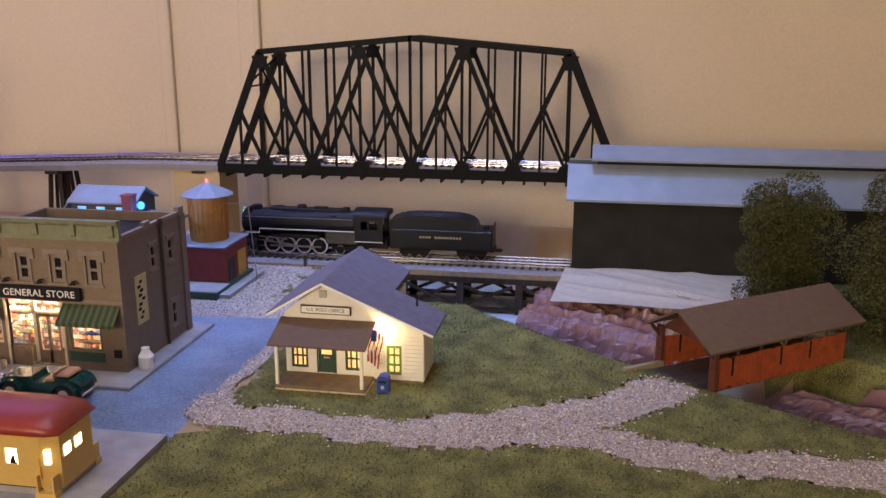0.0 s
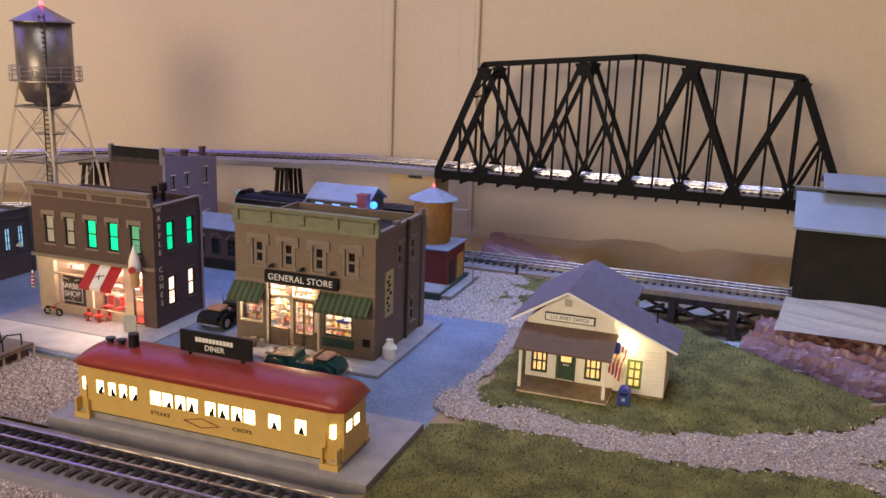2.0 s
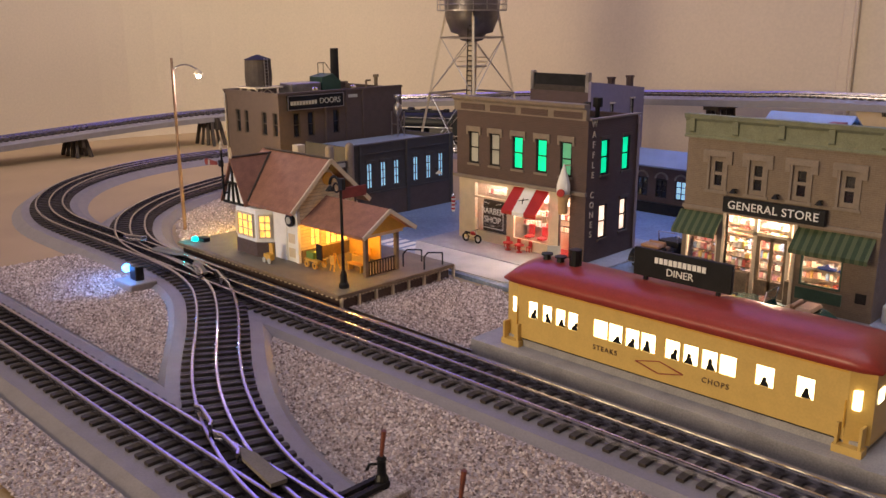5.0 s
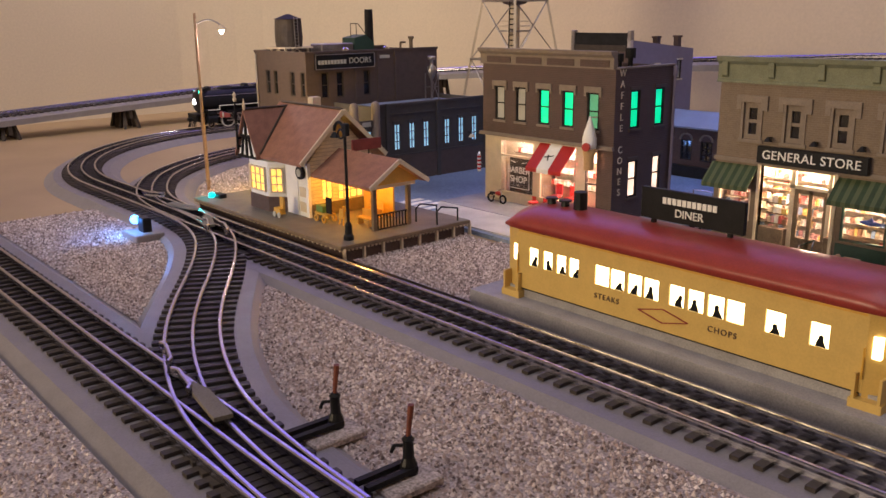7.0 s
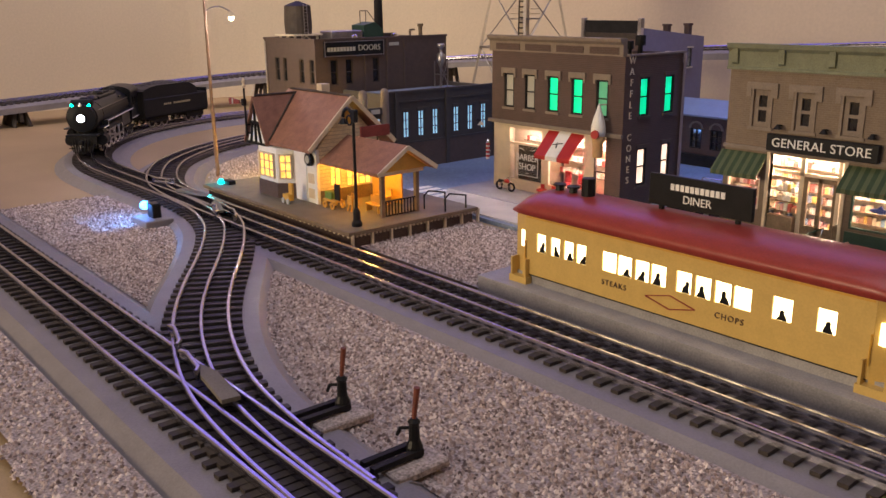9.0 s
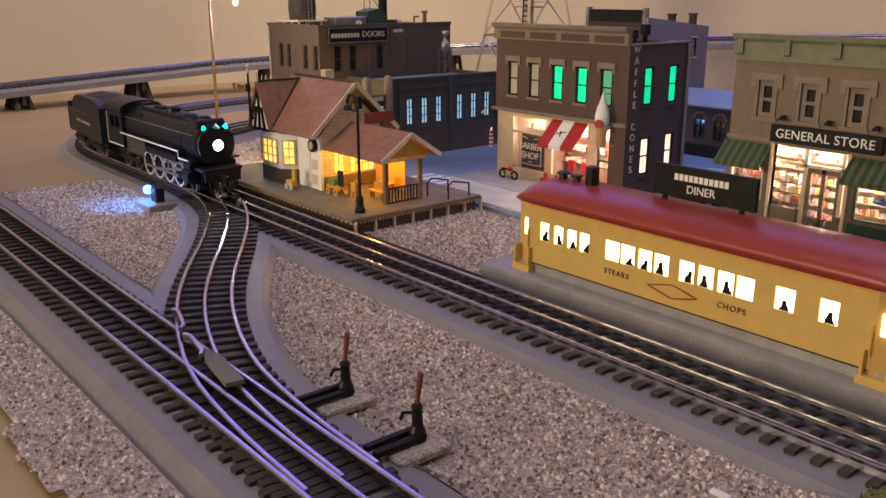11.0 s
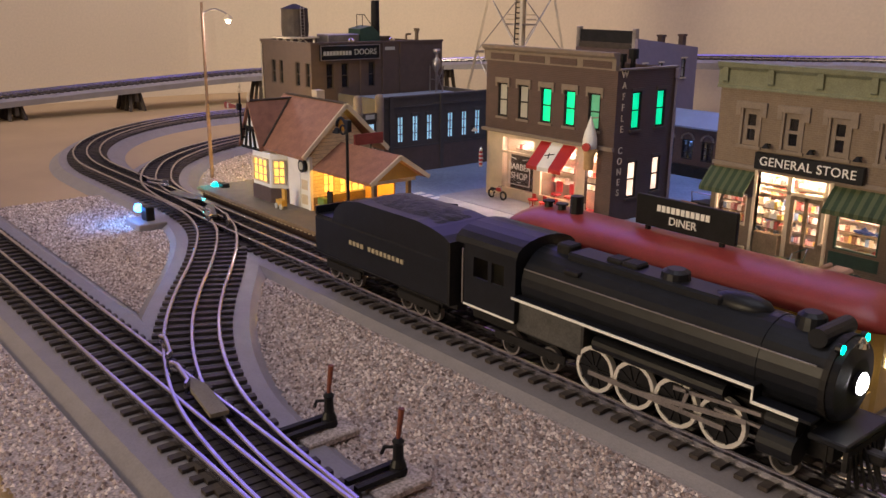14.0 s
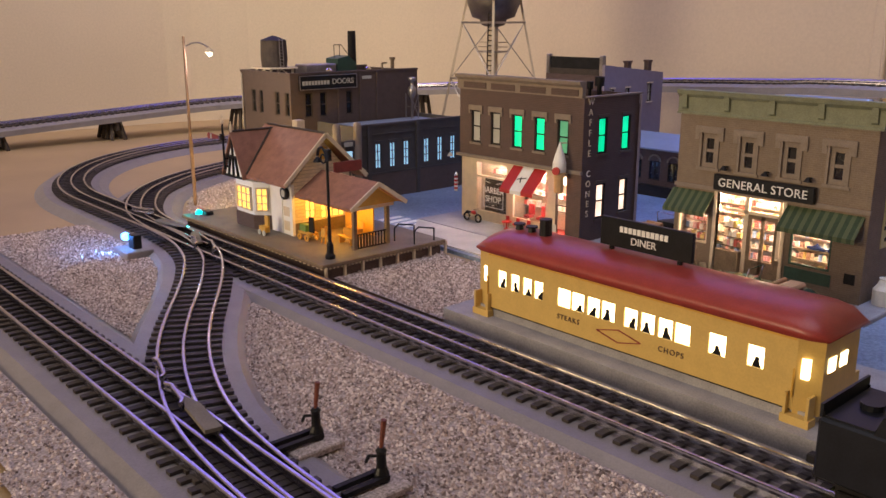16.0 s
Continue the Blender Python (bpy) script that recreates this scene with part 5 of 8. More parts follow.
    part("brace", beams([((dx + 0.006, dy - 0.006, 0.079), (dx + 0.006, dy + 0.006, 0.107)), ((dx + 0.006, dy + 0.006, 0.079), (dx + 0.006, dy - 0.006, 0.107)), ((dx - 0.006, dy - 0.006, 0.093), (dx + 0.006, dy - 0.006, 0.093)), ((dx + 0.006, dy - 0.006, 0.093), (dx + 0.006, dy + 0.006, 0.093))], 0.0009), M_SILVER, d)
    l = thing("wall_lamp", "small shaded wall lamp glowing on the wing", "lamp")
    part("shade", lathe([(0.001, 0.004), (0.0045, 0), (0.0042, -0.0004)], 14, (wx1 + 0.007, 0.842, 0.035)), M_CREAM, l)
    part("bracket", rods(((wx1, 0.842, 0.041), (wx1 + 0.007, 0.842, 0.0392), 0.0006), n=6), M_BLACKM, l)


build_factory()


# ---- lavender building ----
def build_lavender():
    s = thing("lavender_house", "lavender painted building with a dark rooftop billboard", "building")
    x0, x1, y0, y1 = -0.992, -0.892, 0.99, 1.118
    sw = [(1.003, 1.011, 0.100, 0.120), (1.036, 1.044, 0.100, 0.120), (1.084, 1.093, 0.100, 0.124), (1.036, 1.044, 0.03, 0.055), (1.084, 1.093, 0.03, 0.055)]
    part("side_wall", holed("y", x1, 0.004, y0, y1, -0.0115, 0.137, sw), M_PURPLE, s)
    part("parapet", outline([(y0, 0.137), (y0, 0.151), (y1, 0.1375), (y1, 0.137)], "x", x1 - 0.004, x1), M_PURPLE, s)
    part("front_wall", boxes((x0, x1 - 0.004, y0, y0 + 0.004, -0.0115, 0.137)), M_DARKBRICK, s)
    part("back_wall", boxes((x0, x1 - 0.004, y1 - 0.004, y1, -0.0115, 0.137)), M_PURPLE, s)
    part("side_wall", boxes((x0, x0 + 0.004, y0 + 0.004, y1 - 0.004, -0.0115, 0.137)), M_PURPLE, s)
    part("roof", boxes((x0 + 0.004, x1 - 0.004, y0 + 0.004, y1 - 0.004, 0.130, 0.133)), M_BLACKM, s)
    for a, b, c, d in sw:
        window(s, "y", x1 - 0.001, a, b, c, d, M_DARKWOOD, M_CURTAIN, (1, 2), 0.0012)
        part("sill", boxes((x1, x1 + 0.0016, a - 0.0015, b + 0.0015, c - 0.0018, c)), M_CREAM, s)
        part("lintel", boxes((x1, x1 + 0.0016, a - 0.0015, b + 0.0015, d, d + 0.0018)), M_CREAM, s)
    for y in (1.045, 1.090):
        part("chimney", boxes((x1 - 0.012, x1 - 0.005, y, y + 0.007, 0.133, 0.152), (x1 - 0.013, x1 - 0.004, y - 0.001, y + 0.008, 0.152, 0.1545)), M_DARKBRICK, s)
    b = thing("billboard", "dark empty rooftop billboard with silver end posts", "billboard")
    part("board", boxes((-0.988, -0.902, 0.9935, 0.9965, 0.137, 0.1595)), M_BLACKM, b)
    part("lower_panel", boxes((-0.988, -0.902, 0.9925, 0.9935, 0.137, 0.1445)), M_DARKWOOD, b)
    for x in (-0.991, -0.900):
        part("post", boxes((x - 0.0028, x + 0.0028, 0.9915, 0.9985, 0.137, 0.1625), bev=0.0006), M_SILVER, b)


build_lavender()


# ---- blue-lit house and water tank ----
def build_house():
    h = thing("blue_lit_house", "small grey house with tin roof and blue-lit windows", "house")
    x0, x1, y0, y1 = -0.672, -0.583, 1.02, 1.075
    part("wall", holed("x", y0, 0.003, x0, x1, -0.0115, 0.1075, [(x, x + 0.0125, 0.0905, 0.1015) for x in (-0.6635, -0.637, -0.609)]), M_GREYBRICK, h)
    part("wall", boxes((x0, x0 + 0.003, y0 + 0.003, y1, -0.0115, 0.1075), (x1 - 0.003, x1, y0 + 0.003, y1, -0.0115, 0.1075), (x0 + 0.003, x1 - 0.003, y1 - 0.003, y1, -0.0115, 0.1075)), M_GREYBRICK, h)
    for x in (-0.6635, -0.637, -0.609):
        window(h, "x", y0 + 0.001, x, x + 0.0125, 0.0905, 0.1015, M_WHITE, G_BLUE, (2, 2), 0.0009)
    part("roof", outline([(y0 - 0.004, 0.1055), ((y0 + y1) / 2, 0.1225), (y1 + 0.004, 0.1055), (y1 + 0.004, 0.1075), ((y0 + y1) / 2, 0.1250), (y0 - 0.004, 0.1075)], "x", x0 - 0.004, x1 + 0.004), M_TIN, h)
    part("gable", outline([(y0 + 0.003, 0.1075), (y1 - 0.003, 0.1075), ((y0 + y1) / 2, 0.1205)], "x", x1 - 0.0025, x1), M_GREYBRICK, h)
    part("chimney", boxes((-0.592, -0.579, 1.006, 1.0195, -0.0115, 0.1185), (-0.593, -0.578, 1.005, 1.0205, 0.1185, 0.1205)), M_REDHOUSE, h)
    b = bmesh.new()
    ball(b, (-0.5745, 1.022, 0.1045), 0.0052)
    l = thing("blue_lamp", "round glowing blue lamp on the house corner", "lamp")
    part("globe", b, G_BLUE, l, smooth=True)
    part("bracket", rods(((-0.583, 1.024, 0.1045), (-0.578, 1.023, 0.1045), 0.0012), n=6), M_SILVER, l)
    porch = part("porch_roof", outline([(-0.583, 0.088), (-0.530, 0.083), (-0.530, 0.085), (-0.583, 0.0905)], "y", 1.02, 1.065), M_TIN, h)
    part("side_roof", outline([(-0.6725, 0.108), (-0.690, 0.090), (-0.690, 0.092), (-0.6725, 0.1105)], "y", 1.02, 1.07), M_TIN, h)
    for x in (-0.532, -0.688):
        part("post", boxes((x - 0.001, x + 0.001, 1.022, 1.024, -0.0115, 0.084 if x > -0.6 else 0.091)), M_WOOD, h)
    # tank house
    t = thing("tank_house", "dull red clapboard pump house with a yellow door", "shed")
    x0, x1, y0, y1 = -0.556, -0.470, 1.035, 1.112
    bm = boxes((x0, x1, y0, y1, -0.0115, 0.048))
    tw = part("wall", bm, M_REDHOUSE, t)
    for i in range(14):
        part("clapboard", boxes((x0 - 0.0002, x1 + 0.0002, y0 - 0.0008, y0, -0.010 + i * 0.0042, -0.0066 + i * 0.0042)), M_REDHOUSE, tw)
    part("roof", boxes((x0 - 0.003, x1 + 0.003, y0 - 0.003, y1 + 0.003, 0.048, 0.0505), bev=0.0006), M_TIN, t)
    part("door", boxes((x1, x1 + 0.0012, 1.078, 1.104, -0.008, 0.034)), M_YELLOW, t, "ochre yellow door")
    part("window", boxes((x1, x1 + 0.001, 1.047, 1.068, -0.006, 0.030)), M_DARKWOOD, t)
    part("plinth", boxes((x0 - 0.004, x1 + 0.006, 0.992, y1 + 0.004, -0.012, 0.0)), M_GREENPAINT, t, "dark green base with grey top")
    part("plinth_top", boxes((x0 - 0.004, x1 + 0.006, 0.992, y0 - 0.0009, 0.0, 0.0015)), M_WALK, t)
    part("ramp", boxes((x1 + 0.006, x1 + 0.020, 1.0, 1.12, -0.012, -0.004)), M_WALK, t)
    w = thing("water_tank", "orange-brown wooden water tank with a pointed tin roof", "water tank")
    cx, cy, r = -0.508, 1.078, 0.0265
    drum = part("drum", lathe([(r * 0.94, 0), (r, 0.060)], 26, (cx, cy, 0.0505)), M_ORANGEWOOD, w)
    for i in range(26):
        a = 2 * math.pi * i / 26
        bm = bmesh.new()
        beam(bm, (cx + r * 0.945 * math.cos(a), cy + r * 0.945 * math.sin(a), 0.0505), (cx + r * 1.005 * math.cos(a), cy + r * 1.005 * math.sin(a), 0.1105), 0.0009, 0.0009)
        part("stave_joint", bm, M_ORANGEWOOD, drum)
    part("roof", lathe([(0.0365, 0), (0.0365, 0.001), (0.0005, 0.0175)], 8, (cx, cy, 0.1108)), M_TIN, w)
    part("finial", lathe([(0.0015, 0), (0.0018, 0.002), (0.0005, 0.004)], 8, (cx, cy, 0.1283)), G_REDLED, w, "red lamp on the tip")
    part("spout", rods(((cx + 0.026, cy, 0.1), (cx + 0.053, cy + 0.01, 0.098), 0.0008), ((cx + 0.053, cy + 0.01, 0.098), (cx + 0.060, cy + 0.012, -0.011), 0.0008), n=6), M_SILVER, w)


build_house()


# ---- station ----
def build_station():
    p = thing("station_platform", "raised station platform with a slatted skirt and dark decking", "platform")
    x0, x1, y0, y1, zt = -1.045, -0.780, 0.478, 0.616, 0.0058
    part("deck", boxes((x0, x1, y0, y1, zt - 0.002, zt), bev=0.0004), M_PLATFORM, p)
    part("base", boxes((x0 + 0.003, x1 - 0.003, y0 + 0.003, y1 - 0.003, -0.0118, zt - 0.002)), M_DARKBRICK, p)
    part("edge", boxes((x0 - 0.001, x1 + 0.001, y0 - 0.0012, y0, zt - 0.0032, zt - 0.0002), (x1, x1 + 0.0012, y0, y1, zt - 0.0032, zt - 0.0002)), M_WOOD, p)
    bm = boxes((x1 - 0.028, x1 - 0.0018, y0 + 0.001, y0 + 0.0018, -0.0118, -0.0095))
    part("skirt_rail", bm, M_CREAM, p)
    for i in range(8):
        y = y0 + 0.003 + 0.0195 * i
        part("skirt_post", boxes((x1 - 0.003, x1 - 0.0005, y, y + 0.002, -0.0118, zt - 0.002)), M_CREAM, p)
    for i in range(36):
        y = y0 + 0.003 + 0.0039 * i
        part("skirt_slat", boxes((x1 - 0.003, x1 - 0.0015, y + 0.001, y + 0.0028, zt - 0.0058, zt - 0.0024)), M_CREAM, p)
    for i in range(40):
        x = x0 + 0.004 + 0.0067 * i
        part("skirt_slat", boxes((x, x + 0.0022, y0 + 0.0015, y0 + 0.003, zt - 0.0058, zt - 0.0024)), M_CREAM, p)
    s = thing("station", "white railway station with red tile roof and bay window", "station")
    x0, x1, y0, y1 = -0.980, -0.884, 0.514, 0.588
    g0 = zt
    # the darker cream band paints the shade under each board's lap
    m_side = stripes("clapboard_cream_lap_shade", (0.70, 0.60, 0.42), (0.50, 0.42, 0.30), 0.0034, 2, duty=0.82)
    part("front_wall", holed("x", y0, 0.003, x0, x1, g0, 0.056, [(-0.902, -0.888, g0, 0.044)]), M_WHITE, s)
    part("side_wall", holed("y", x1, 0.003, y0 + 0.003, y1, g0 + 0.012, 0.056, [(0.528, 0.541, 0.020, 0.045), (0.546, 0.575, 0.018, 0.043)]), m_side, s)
    part("wainscot", boxes((x1 - 0.003, x1 + 0.0006, y0 + 0.003, y1, g0, g0 + 0.012)), M_WOOD, s)
    part("side_wall", boxes((x0, x0 + 0.003, y0 + 0.003, y1, g0, 0.056)), M_WHITE, s)
    part("back_wall", boxes((x0 + 0.003, x1 - 0.003, y1 - 0.003, y1, g0, 0.056)), M_WHITE, s)
    window(s, "y", x1 - 0.0008, 0.528, 0.541, 0.020, 0.045, M_CREAM, G_YELLOW, (2, 3), 0.0013)
    window(s, "y", x1 - 0.0008, 0.546, 0.575, 0.018, 0.043, M_CREAM, G_YELLOW, (4, 3), 0.0013)
    part("door", boxes((-0.902, -0.888, y0 + 0.0008, y0 + 0.002, g0, 0.044)), M_WHITE, s, "panelled white door")
    for z in (0.010, 0.024):
        part("door_panel", boxes((-0.900, -0.890, y0 + 0.0004, y0 + 0.0008, z, z + 0.009)), M_CREAM, s)
    # bay window
    bx0, bx1 = -0.981, -0.923
    bay = bmesh.new()
    extrude_poly(bay, [(bx0, y0), (bx0 + 0.012, y0 - 0.012), (bx1 - 0.012, y0 - 0.012), (bx1, y0)], "z", 0.020, 0.053)
    b = part("bay", bay, M_WHITE, s)
    bay = bmesh.new()
    extrude_poly(bay, [(bx0 - 0.001, y0), (bx0 + 0.0115, y0 - 0.013), (bx1 - 0.0115, y0 - 0.013), (bx1 + 0.001, y0)], "z", g0, 0.020)
    part("bay_base", bay, M_DARKBRICK, s, "brown bay window base")
    window(s, "x", y0 - 0.0135, bx0 + 0.015, bx1 - 0.015, 0.024, 0.0475, M_CREAM, G_YELLOW, (3, 3), 0.0014)
    for sx, c in ((-1, bx0 + 0.006), (1, bx1 - 0.006)):
        o = window(s, "x", 0, -0.0062, 0.0062, 0.024, 0.0475, M_CREAM, G_YELLOW if sx > 0 else G_BLUEWHITE, (2, 3), 0.0013)
        o.matrix_local = pose(c + 0.0009 * sx, y0 - 0.0069, 0, 0, 0, 45 * sx)
    # roofs: main ridge along x, with a front gable over the bay
    part("roof", outline([(y0 - 0.010, 0.0545), (0.551, 0.0985), (y1 + 0.010, 0.0545), (y1 + 0.010, 0.0575), (0.551, 0.1020), (y0 - 0.010, 0.0575)], "x", -0.990, x1 + 0.006), M_TILEROOF, s, "red-brown tiled gable roof")
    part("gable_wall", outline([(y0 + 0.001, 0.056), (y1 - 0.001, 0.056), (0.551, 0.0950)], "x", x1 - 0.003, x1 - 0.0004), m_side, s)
    part("verge_board", beams([((x1 + 0.0066, y0 - 0.0105, 0.0565), (x1 + 0.0066, 0.551, 0.1010)), ((x1 + 0.0066, y1 + 0.0105, 0.0565), (x1 + 0.0066, 0.551, 0.1010))], 0.0016, 0.004), M_CREAM, s)
    gx = -0.972
    fg = bmesh.new()
    extrude_poly(fg, [(gx - 0.0215, 0.053), (gx, 0.0955), (gx + 0.0215, 0.053), (gx + 0.0215, 0.057), (gx, 0.0995), (gx - 0.0215, 0.057)], "y", y0 - 0.014, 0.551)
    part("front_roof", fg, M_TILEROOF, s, "red-brown tiled cross gable")
    part("front_gable", outline([(gx - 0.0185, 0.053), (gx + 0.0185, 0.053), (gx, 0.0925)], "y", y0 - 0.0115, y0 - 0.008), M_WHITE, s, "half-timbered white gable")
    gy = y0 - 0.0122
    part("gable_timber", beams([((gx - 0.018, gy, 0.054), (gx + 0.018, gy, 0.054)), ((gx, gy, 0.054), (gx, gy, 0.091)), ((gx - 0.010, gy, 0.074), (gx + 0.010, gy, 0.074)), ((gx - 0.010, gy, 0.054), (gx - 0.005, gy, 0.074)), ((gx + 0.010, gy, 0.054), (gx + 0.005, gy, 0.074))], 0.0022), M_BLACKM, s)
    part("ridge_cap", rods(((-0.985, 0.551, 0.1023), (x1 + 0.005, 0.551, 0.1023), 0.0012), ((gx, y0 - 0.013, 0.0993), (gx, 0.551, 0.0993), 0.0012), n=6), M_DARKWOOD, s)
    part("valley", beams([((gx, 0.5475, 0.1002), (gx + 0.0213, 0.504, 0.0585))], 0.0016, 0.0012), M_DARKWOOD, s)
    part("chimney", boxes((-0.945, -0.936, 0.556, 0.565, 0.085, 0.1090)), M_CREAM, s)
    part("finial", lathe([(0.0012, 0), (0.0016, 0.004), (0.0003, 0.011)], 8, (gx, y0 - 0.0125, 0.0985)), M_CREAM, s)
    # clock on the front wall, emblem in the gable
    c = thing("station_clock", "black bracket clock on the station wall", "clock")
    part("case", rods(((-0.893, y0 - 0.0035, 0.047), (-0.893, y0 - 0.0005, 0.047), 0.0062), n=18), M_BLACK, c)
    part("dial", rods(((-0.893, y0 - 0.0042, 0.047), (-0.893, y0 - 0.0035, 0.047), 0.0036), n=18), M_CURTAIN, c)
    part("gable_emblem", rods(((x1 + 0.0002, 0.551, 0.083), (x1 + 0.0012, 0.551, 0.083), 0.0062), n=18), M_YELLOW, s, "round yellow emblem")
    # waiting canopy on the end
    k = thing("station_canopy", "open tiled waiting canopy with orange gable and posts", "canopy")
    cy, hw = 0.5485, 0.0315
    part("roof", outline([(cy - hw, 0.0435), (cy, 0.0640), (cy + hw, 0.0435), (cy + hw, 0.0462), (cy, 0.0670), (cy - hw, 0.0462)], "x", x1 + 0.0008, -0.793), M_TILEROOF, k, "red-brown tiled canopy roof")
    part("gable", outline([(cy - hw + 0.005, 0.0455), (cy + hw - 0.005, 0.0455), (cy, 0.0622)], "x", -0.8005, -0.7985), M_YELLOW, k, "orange boarded gable")
    part("verge_board", beams([((-0.7922, cy - hw, 0.045), (-0.7922, cy, 0.0655)), ((-0.7922, cy + hw, 0.045), (-0.7922, cy, 0.0655))], 0.0015, 0.0036), M_CREAM, k)
    part("tie_beam", boxes((-0.8060, -0.8020, cy - 0.024, cy + 0.024, 0.0415, 0.0445)), M_CREAM, k)
    for y in (cy - 0.0195, cy + 0.0175):
        part("post", boxes((-0.8060, -0.8025, y - 0.0018, y + 0.0018, zt, 0.0415)), M_WOOD, k)
    part("back_screen", boxes((x1 + 0.003, -0.835, cy + 0.0245, cy + 0.026, zt, 0.0425)), M_YELLOW, k, "orange boarded back screen")
    fe = thing("canopy_railing", "low black iron railing under the station canopy", "railing")
    part("top_rail", boxes((-0.8048, -0.8033, cy - 0.0175, cy + 0.0155, 0.0185, 0.0195)), M_BLACKM, fe)
    part("bottom_rail", boxes((-0.8048, -0.8033, cy - 0.0175, cy + 0.0155, zt, zt + 0.001)), M_BLACKM, fe)
    for i in range(10):
        y = cy - 0.0165 + 0.00335 * i
        part("baluster", boxes((-0.8046, -0.8036, y, y + 0.0009, zt + 0.001, 0.0185)), M_BLACKM, fe)
    part("sign_board", boxes((-0.866, -0.864, cy + 0.002, cy + 0.034, 0.0655, 0.0755)), M_REDHOUSE, k, "small dull red roof sign board")
    for y in (cy + 0.006, cy + 0.020):
        part("sign_post", boxes((-0.8655, -0.8645, y, y + 0.001, 0.0500, 0.0655)), M_DARKWOOD, k)
    point_lamp("canopy_lamp", (-0.848, 0.546, 0.0495), 0.15, (1.0, 0.50, 0.06), 0.004)
    # benches, baggage and carts
    for x, y in ((-0.850, 0.562), (-0.826, 0.536)):
        b = thing("bench", "yellow wooden waiting bench on the platform", "bench", "platform benches")
        part("seat", boxes((x - 0.010, x + 0.010, y - 0.003, y + 0.003, zt + 0.006, zt + 0.0072)), M_YELLOW, b)
        part("backrest", boxes((x - 0.010, x + 0.010, y + 0.003, y + 0.0038, zt + 0.0072, zt + 0.0135)), M_YELLOW, b)
        for dx in (-0.009, 0.008):
            part("leg", boxes((x + dx, x + dx + 0.001, y - 0.0028, y + 0.0028, zt, zt + 0.006)), M_YELLOW, b)
    t = thing("baggage_cart", "green topped baggage cart with yellow wheels", "cart")
    part("bed", boxes((-0.884 + 0.010, -0.884 + 0.030, 0.513, 0.523, zt + 0.0065, zt + 0.008)), M_YELLOW, t)
    for x in (-0.870, -0.858):
        for y in (0.5125, 0.5235):
            w = part("wheel", lathe([(0.0018, -0.0006), (0.0033, -0.0006), (0.0033, 0.0006), (0.0018, 0.0006)], 14, ring=True), M_YELLOW, t)
            w.matrix_local = pose(x, y, zt + 0.0033, 90, 0, 0)
    part("handle", rods(((-0.854, 0.518, zt + 0.007), (-0.848, 0.518, zt + 0.003), 0.0005), n=6), M_YELLOW, t)
    tr = tagged(part("trunk", boxes((-0.8735, -0.8625, 0.5145, 0.5215, zt + 0.008, zt + 0.0145), bev=0.0006), M_LIMEPAINT), "small green travelling trunk on the baggage cart", "trunk")
    bb = tagged(part("blackboard", boxes((-0.8615, -0.8535, 0.5175, 0.5187, zt + 0.008, zt + 0.0225)), M_MILLWALL), "dark slate notice board standing on the cart", "board")
    a = thing("easel", "orange wooden easel sign on the platform", "easel")
    for dx in (-0.003, 0.003):
        part("leg", rods(((-0.842 + dx, 0.520, zt), (-0.842 + dx * 0.4, 0.524, zt + 0.016), 0.0006), n=6), M_YELLOW, a)
    part("leg", rods(((-0.842, 0.530, zt), (-0.842, 0.5245, zt + 0.016), 0.0006), n=6), M_YELLOW, a)
    part("board", boxes((-0.8455, -0.8385, 0.5205, 0.5215, zt + 0.006, zt + 0.014)), M_YELLOW, a)
    w = thing("hand_truck", "yellow hand truck with small wheels by the bay window", "hand truck")
    part("frame", boxes((-0.9115, -0.9055, 0.4995, 0.5015, zt + 0.0022, zt + 0.018)), M_YELLOW, w)
    part("box", boxes((-0.914, -0.903, 0.4945, 0.4995, zt + 0.003, zt + 0.0085)), M_YELLOW, w)
    for x in (-0.9125, -0.9045):
        q = part("wheel", lathe([(0.001, -0.0006), (0.0026, -0.0006), (0.0026, 0.0006), (0.001, 0.0006)], 14), M_CURTAIN, w)
        q.matrix_local = pose(x, 0.4942, zt + 0.0026, 90, 0, 0)
    for x in (-0.806, -0.784):
        h = thing("handrail", "black bent tube handrail at the platform steps", "handrail", "platform handrails")
        y = 0.592 if x < -0.80 else 0.598
        part("tube", rods(((x, y - 0.016, zt), (x, y - 0.016, zt + 0.012), 0.0007), ((x, y - 0.016, zt + 0.012), (x, y - 0.011, zt + 0.0155), 0.0007), ((x, y - 0.011, zt + 0.0155), (x, y + 0.008, zt + 0.0115), 0.0007), ((x, y + 0.008, zt + 0.0115), (x, y + 0.008, zt), 0.0007), n=8), M_BLACKM, h)
    # lamp post
    l = thing("platform_lamp", "tall black iron platform lamp with a scrolled arm", "lamp post")
    lx, ly = -0.7945, 0.4955
    part("base", lathe([(0.0045, 0), (0.0045, 0.003), (0.0032, 0.005), (0.0030, 0.012), (0.0018, 0.015)], 14, (lx, ly, zt)), M_BLACK, l)
    part("pole", rods(((lx, ly, zt + 0.014), (lx, ly, 0.098), 0.0014, 0.0012)), M_BLACK, l)
    bm = bmesh.new()
    last = None
    for i in range(13):
        a = math.pi * 1.0 * i / 12
        pnt = (lx - 0.0065 + 0.0065 * math.cos(a), ly - 0.001, 0.0945 + 0.0075 * math.sin(a))
        if last:
            rod(bm, last, pnt, 0.0013, n=6)
        last = pnt
    for i in range(12):
        a, b2 = 2 * math.pi * i / 12, 2 * math.pi * (i + 1) / 12
